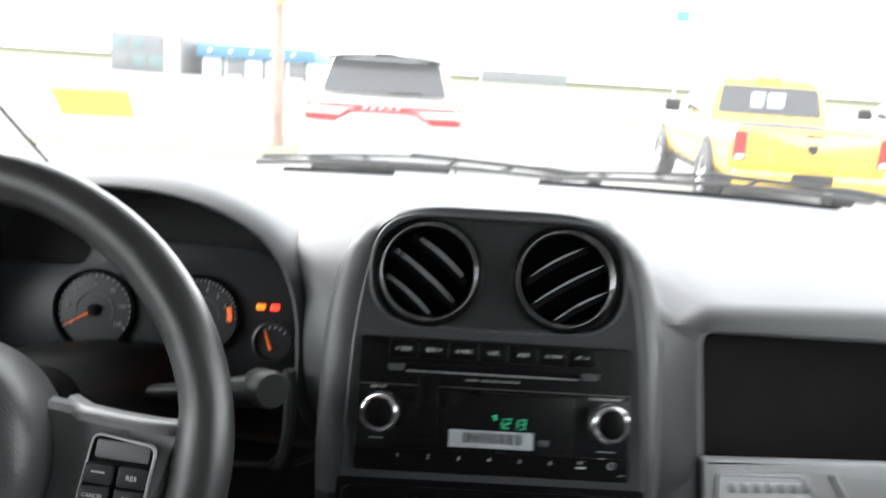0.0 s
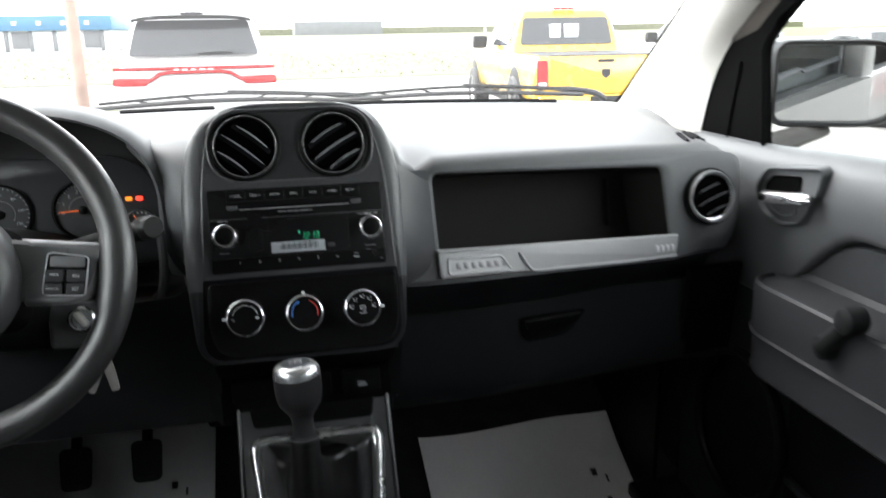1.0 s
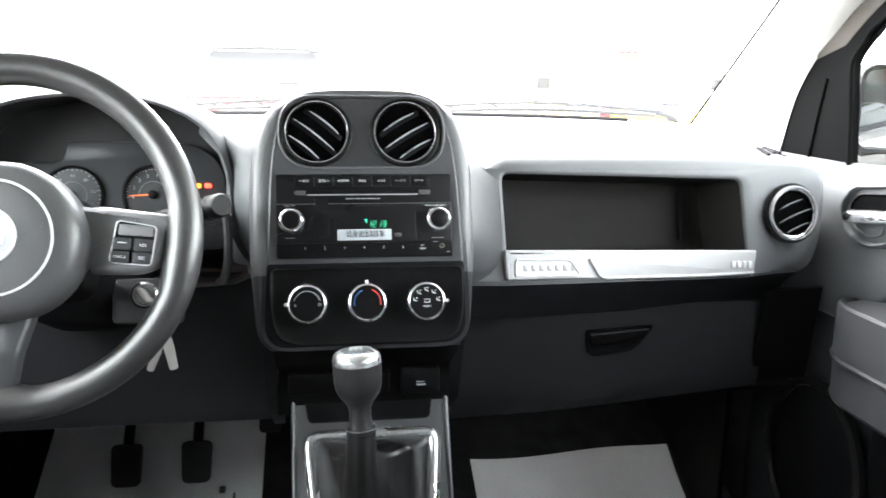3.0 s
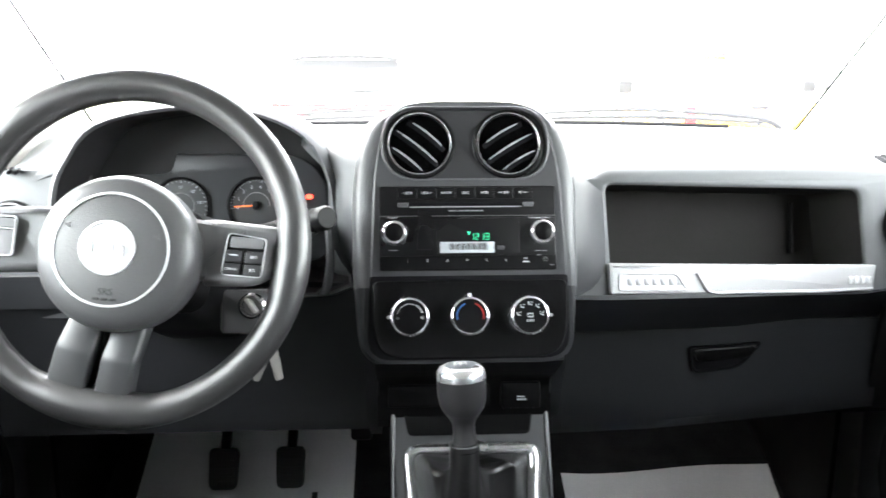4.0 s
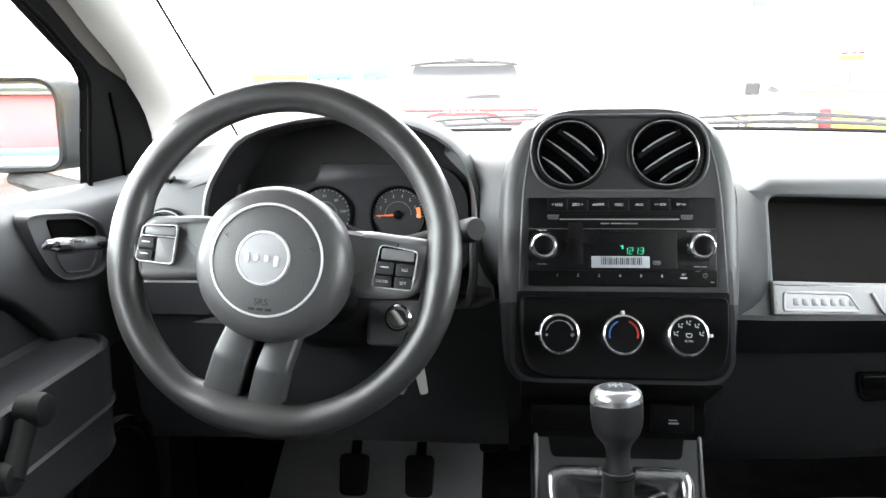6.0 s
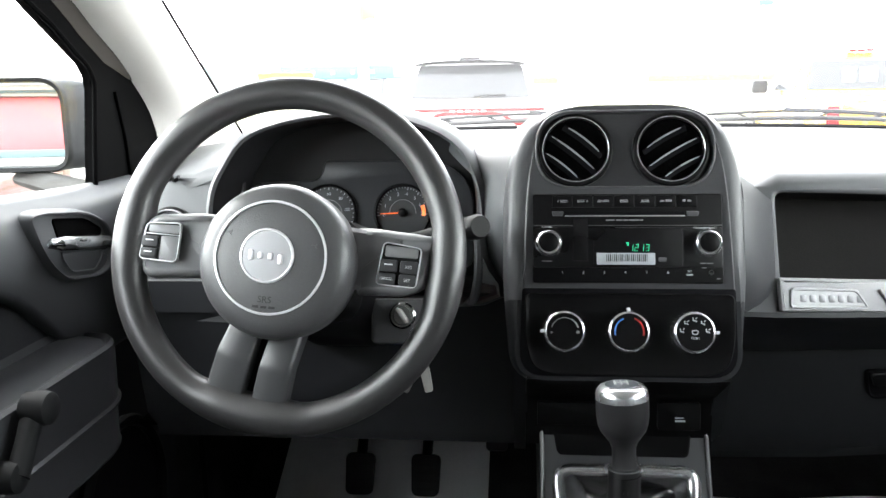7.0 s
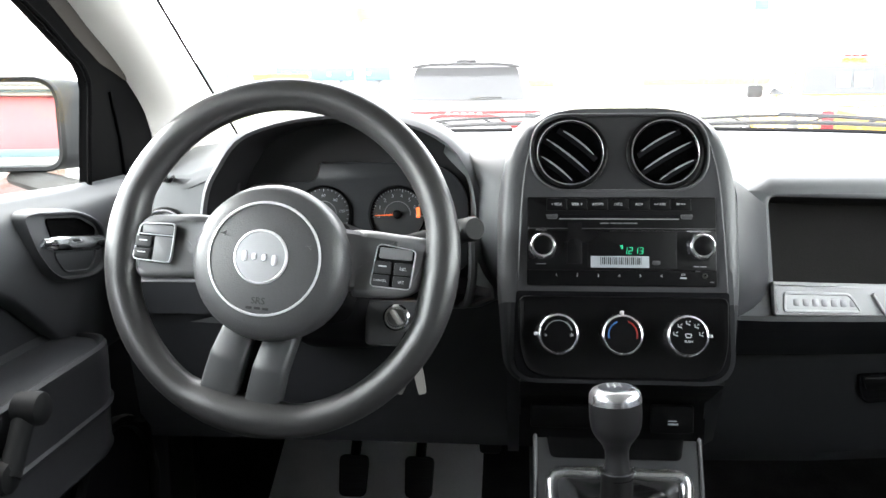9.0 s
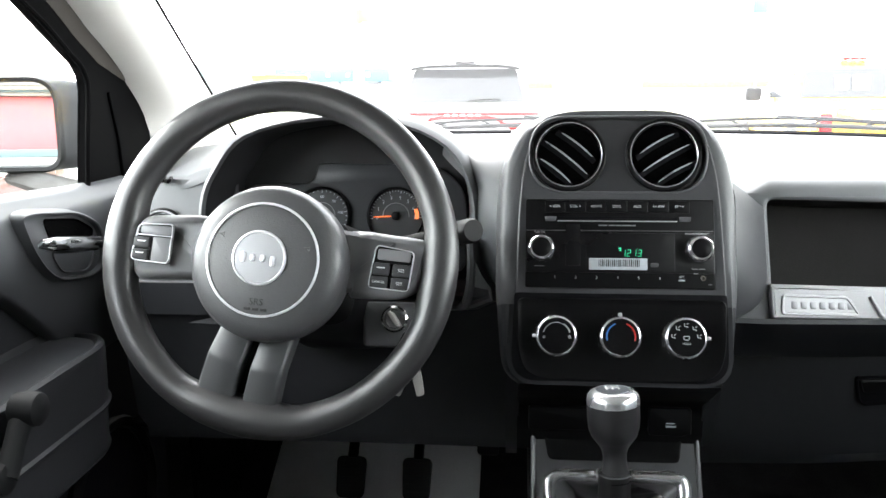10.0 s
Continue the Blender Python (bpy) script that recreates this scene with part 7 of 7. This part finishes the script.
def pickup(M, paint, label, group=""):
    c = thing("pickup_truck", label, "pickup", M.translation)
    bm = bmesh.new()
    zloft("body", [(0.50, 0.93, 0.10, 5.65, 0.12), (0.62, 1.00, 0.03, 5.75, 0.14), (0.85, 1.010, 0.0, 5.8, 0.14), (1.08, 0.995, 0.0, 5.75, 0.10), (1.17, 0.965, 0.02, 5.6, 0.08)], paint, c, M, "painted body and bed sides")
    bm.free()
    bm = bmesh.new()
    box(bm, (-0.80, 0.12, 1.165), (0.80, 1.95, 1.185), 0.01)
    part("bed_cover", bm, RUBBER, c, "black bed opening", m=M)
    zloft("cab", [(1.10, 0.92, 1.95, 4.45, 0.12), (1.30, 0.905, 2.0, 4.30, 0.12), (1.62, 0.83, 2.10, 3.75, 0.14), (1.80, 0.76, 2.18, 3.45, 0.16), (1.86, 0.68, 2.30, 3.3, 0.16)], paint, c, M)
    q = rpoly([(-0.77, 1.30), (0.77, 1.30), (0.70, 1.72), (-0.70, 1.72)], 0.05, 5)
    bm = bmesh.new()
    loft(bm, [[V(p.x, 2.05 + 0.28 * (p.y - 1.30), p.y) for p in q], [V(p.x, 1.975 + 0.28 * (p.y - 1.30), p.y) for p in q]])
    rw = part("rear_window", bm, DARKGLASS, c, "dark rear window", m=M)
    for x0, x1 in ((-0.28, -0.10), (-0.04, 0.20)):
        bm = bmesh.new()
        box(bm, (x0, 1.985, 1.40), (x1, 2.05, 1.62), 0.01)
        part("window_sheet", bm, LABEL, rw, "pale paper in the window", m=M)
    for x in (-0.12, 0.0, 0.12):
        bm = bmesh.new()
        box(bm, (x - 0.05, 2.14, 1.845), (x + 0.05, 2.26, 1.885), 0.015)
        part("roof_lamp", bm, TAIL_RED, c, "small red roof lamp", m=M)
    q = rpoly([(-0.80, 0.66), (0.80, 0.66), (0.80, 1.155), (-0.80, 1.155)], 0.03, 5)
    bm = bmesh.new()
    loft(bm, [[V(p.x, 0.04, p.y) for p in q], [V(p.x, -0.014, p.y) for p in q], [V(p.x, -0.020, p.y) for p in inset(q, 0.012)]])
    tg = part("tailgate", bm, paint, c, "painted tailgate", m=M)
    bm = bmesh.new()
    box(bm, (-0.12, -0.030, 1.085), (0.12, -0.012, 1.125), 0.008)
    part("tailgate_handle", bm, BLACK, tg, "dark tailgate handle", m=M)
    bm = bmesh.new()
    q = rpoly([(0.0, 0.86), (0.062, 0.91), (0.062, 0.99), (-0.062, 0.99), (-0.062, 0.91)], 0.015, 4)
    loft(bm, [[V(p.x, -0.010, p.y) for p in q], [V(p.x, -0.036, p.y) for p in q]])
    part("badge", bm, BLACK, tg, "dark shield badge", m=M)
    for sx in (-1, 1):
        q = rpoly([(sx * x, z) for x, z in ((0.825, 0.74), (0.985, 0.74), (0.985, 1.12), (0.835, 1.12))][::sx], 0.03, 5)
        bm = bmesh.new()
        loft(bm, [[V(p.x, 0.20, p.y) for p in q], [V(p.x, -0.008, p.y) for p in q], [V(p.x, -0.016, p.y) for p in inset(q, 0.01)]])
        tl = part("tail_light", bm, TAIL_RED, c, "red tail light", m=M)
        bm = bmesh.new()
        box(bm, (min(sx * 0.85, sx * 0.965), -0.022, 0.76), (max(sx * 0.85, sx * 0.965), -0.010, 0.82), 0.008)
        part("reversing_light", bm, LENS, tl, m=M)
        for y in (1.35, 4.95):
            bm = bmesh.new()
            lathe(bm, [(0.47, 0.0), (0.47, 0.02), (0.42, 0.025)], 28)
            part("wheel_arch", bm, BLACK, c, "dark wheel arch", m=M @ pose(sx * 0.992, y, 0.52, 0, 90 * sx, 0))
            tyre(c, M @ pose(sx * 0.93, y, 0.42, 0, 90 * sx, 0), 0.42, 0.28)
        bm = bmesh.new()
        box(bm, (min(sx * 0.98, sx * 1.24), 3.72, 1.22), (max(sx * 0.98, sx * 1.24), 3.86, 1.44), 0.04)
        part("door_mirror", bm, BLACK, c, "black door mirror", m=M)
        q = rpoly([(2.15, 1.28), (4.05, 1.28), (3.55, 1.66), (2.20, 1.68)], 0.06, 4)
        bm = bmesh.new()
        loft(bm, [[V(sx * (0.86 - 0.24 * (p.y - 1.3)), p.x, p.y) for p in q], [V(sx * (0.925 - 0.24 * (p.y - 1.3)), p.x, p.y) for p in q]])
        part("side_window", bm, DARKGLASS, c, "dark side window", m=M)
    bm = bmesh.new()
    box(bm, (-0.98, -0.16, 0.44), (0.98, 0.02, 0.64), 0.03)
    bp = part("bumper", bm, paint, c, "painted step bumper", m=M)
    bm = bmesh.new()
    box(bm, (-0.26, -0.175, 0.50), (0.26, -0.155, 0.63), 0.01)
    part("step_pad", bm, BLACK, bp, "black step pad", m=M)
    bm = bmesh.new()
    box(bm, (-0.90, 0.3, 0.36), (0.90, 5.4, 0.52), 0.02)
    part("chassis", bm, BLACK, c, "black chassis", m=M)
    return c


suv(pose(-0.715, 9.90, GZ, 0, 0, 0))
pickup(pose(4.80, 10.25, GZ, 0, 0, -5.5), YELLOW_PAINT, "yellow pickup truck parked with its tailgate this way")
pickup(pose(9.3, 12.0, GZ, 0, 0, -2.5), WHITE_PAINT, "white pickup truck parked beside the yellow one")


def parked_car(M, paint, label):
    """A car parked with its nose this way: sloped hood, dark windshield, grille bars, lamps and wheels."""
    c = thing("parked_car", label, "car", M.translation)
    zloft("body", [(0.24, 0.80, 0.10, 4.45, 0.2), (0.40, 0.88, 0.0, 4.55, 0.25), (0.66, 0.90, 0.02, 4.55, 0.28), (0.86, 0.885, 0.16, 4.5, 0.30), (0.97, 0.85, 0.55, 4.4, 0.30)], paint, c, M, "painted body")
    zloft("cabin", [(0.94, 0.84, 1.10, 4.2, 0.2), (1.15, 0.78, 1.45, 4.0, 0.2), (1.40, 0.66, 1.90, 3.6, 0.2), (1.46, 0.55, 2.10, 3.4, 0.2)], paint, c, M, "painted roof")
    q = rpoly([(-0.74, 0.99), (0.74, 0.99), (0.60, 1.39), (-0.60, 1.39)], 0.05, 5)
    bm = bmesh.new()
    loft(bm, [[V(p.x, 1.20 + 1.72 * (p.y - 0.97), p.y) for p in q], [V(p.x, 1.10 + 1.72 * (p.y - 0.97), p.y + 0.02) for p in q]])
    part("windshield", bm, DARKGLASS, c, "dark windshield", m=M)
    for z in (0.58, 0.65, 0.72):
        bm = bmesh.new()
        box(bm, (-0.40, -0.012, z - 0.02), (0.40, 0.06, z + 0.02), 0.01)
        part("grille_bar", bm, BLACK, c, m=M)
    bm = bmesh.new()
    box(bm, (-0.62, -0.015, 0.30), (0.62, 0.06, 0.42), 0.02)
    part("air_intake", bm, BLACK, c, "black lower intake", m=M)
    for sx in (-1, 1):
        q = rpoly([(sx * x, z) for x, z in ((0.48, 0.60), (0.84, 0.64), (0.86, 0.76), (0.50, 0.72))][::sx], 0.03, 5)
        bm = bmesh.new()
        loft(bm, [[V(p.x, 0.20, p.y) for p in q], [V(p.x, 0.0 + 0.3 * max(0.0, abs(p.x) - 0.55), p.y) for p in q]])
        part("headlight", bm, LENS, c, "clear headlight", m=M)
        bm = bmesh.new()
        box(bm, (min(sx * 0.86, sx * 1.04), 1.35, 0.98), (max(sx * 0.86, sx * 1.04), 1.47, 1.10), 0.03)
        part("door_mirror", bm, paint, c, m=M)
        q = rpoly([(1.62, 1.02), (3.7, 1.02), (3.4, 1.36), (2.05, 1.36)], 0.06, 4)
        bm = bmesh.new()
        loft(bm, [[V(sx * (0.76 - 0.30 * (p.y - 1.0)), p.x, p.y) for p in q], [V(sx * (0.835 - 0.30 * (p.y - 1.0)), p.x, p.y) for p in q]])
        part("side_window", bm, DARKGLASS, c, "dark side window", m=M)
        for y in (0.85, 3.55):
            tyre(c, M @ pose(sx * 0.80, y, 0.32, 0, 90 * sx, 0), 0.32, 0.22)
    return c


DARK_PAINT = material("dark_car_paint", (0.018, 0.020, 0.024), 0.25, 0, 0, 0.001, 0.02, 0.6, coat=0.7)
RED_PAINT = material("red_car_paint", (0.075, 0.008, 0.008), 0.25, 0, 0, 0.001, 0.02, 0.6, coat=0.7)
parked_car(pose(9.75, 9.2, GZ, 0, 0, -20), DARK_PAINT, "dark parked car with its nose this way")
parked_car(pose(-4.75, 3.2, GZ, 0, 0, 12), RED_PAINT, "red parked car beside the lane")

# tall teal sign across the road
sg = thing("pylon_sign", "small teal sign on a tall thin white post", "sign", (17.35, 60.0, GZ))
bm = bmesh.new()
lathe(bm, [(0.07, 0.0), (0.06, 3.0), (0.05, 6.4)], 10)
part("post", bm, WHITEWALL, sg, m=pose(17.35, 60.0, GZ))
bm = bmesh.new()
slab(bm, rrect(1.0, 0.9, 0.12), -0.06, 0.06, 0.02)
part("sign_panel", bm, SIGN, sg, "teal sign panel", m=pose(17.35, 59.9, 6.75, 90, 0, 0))
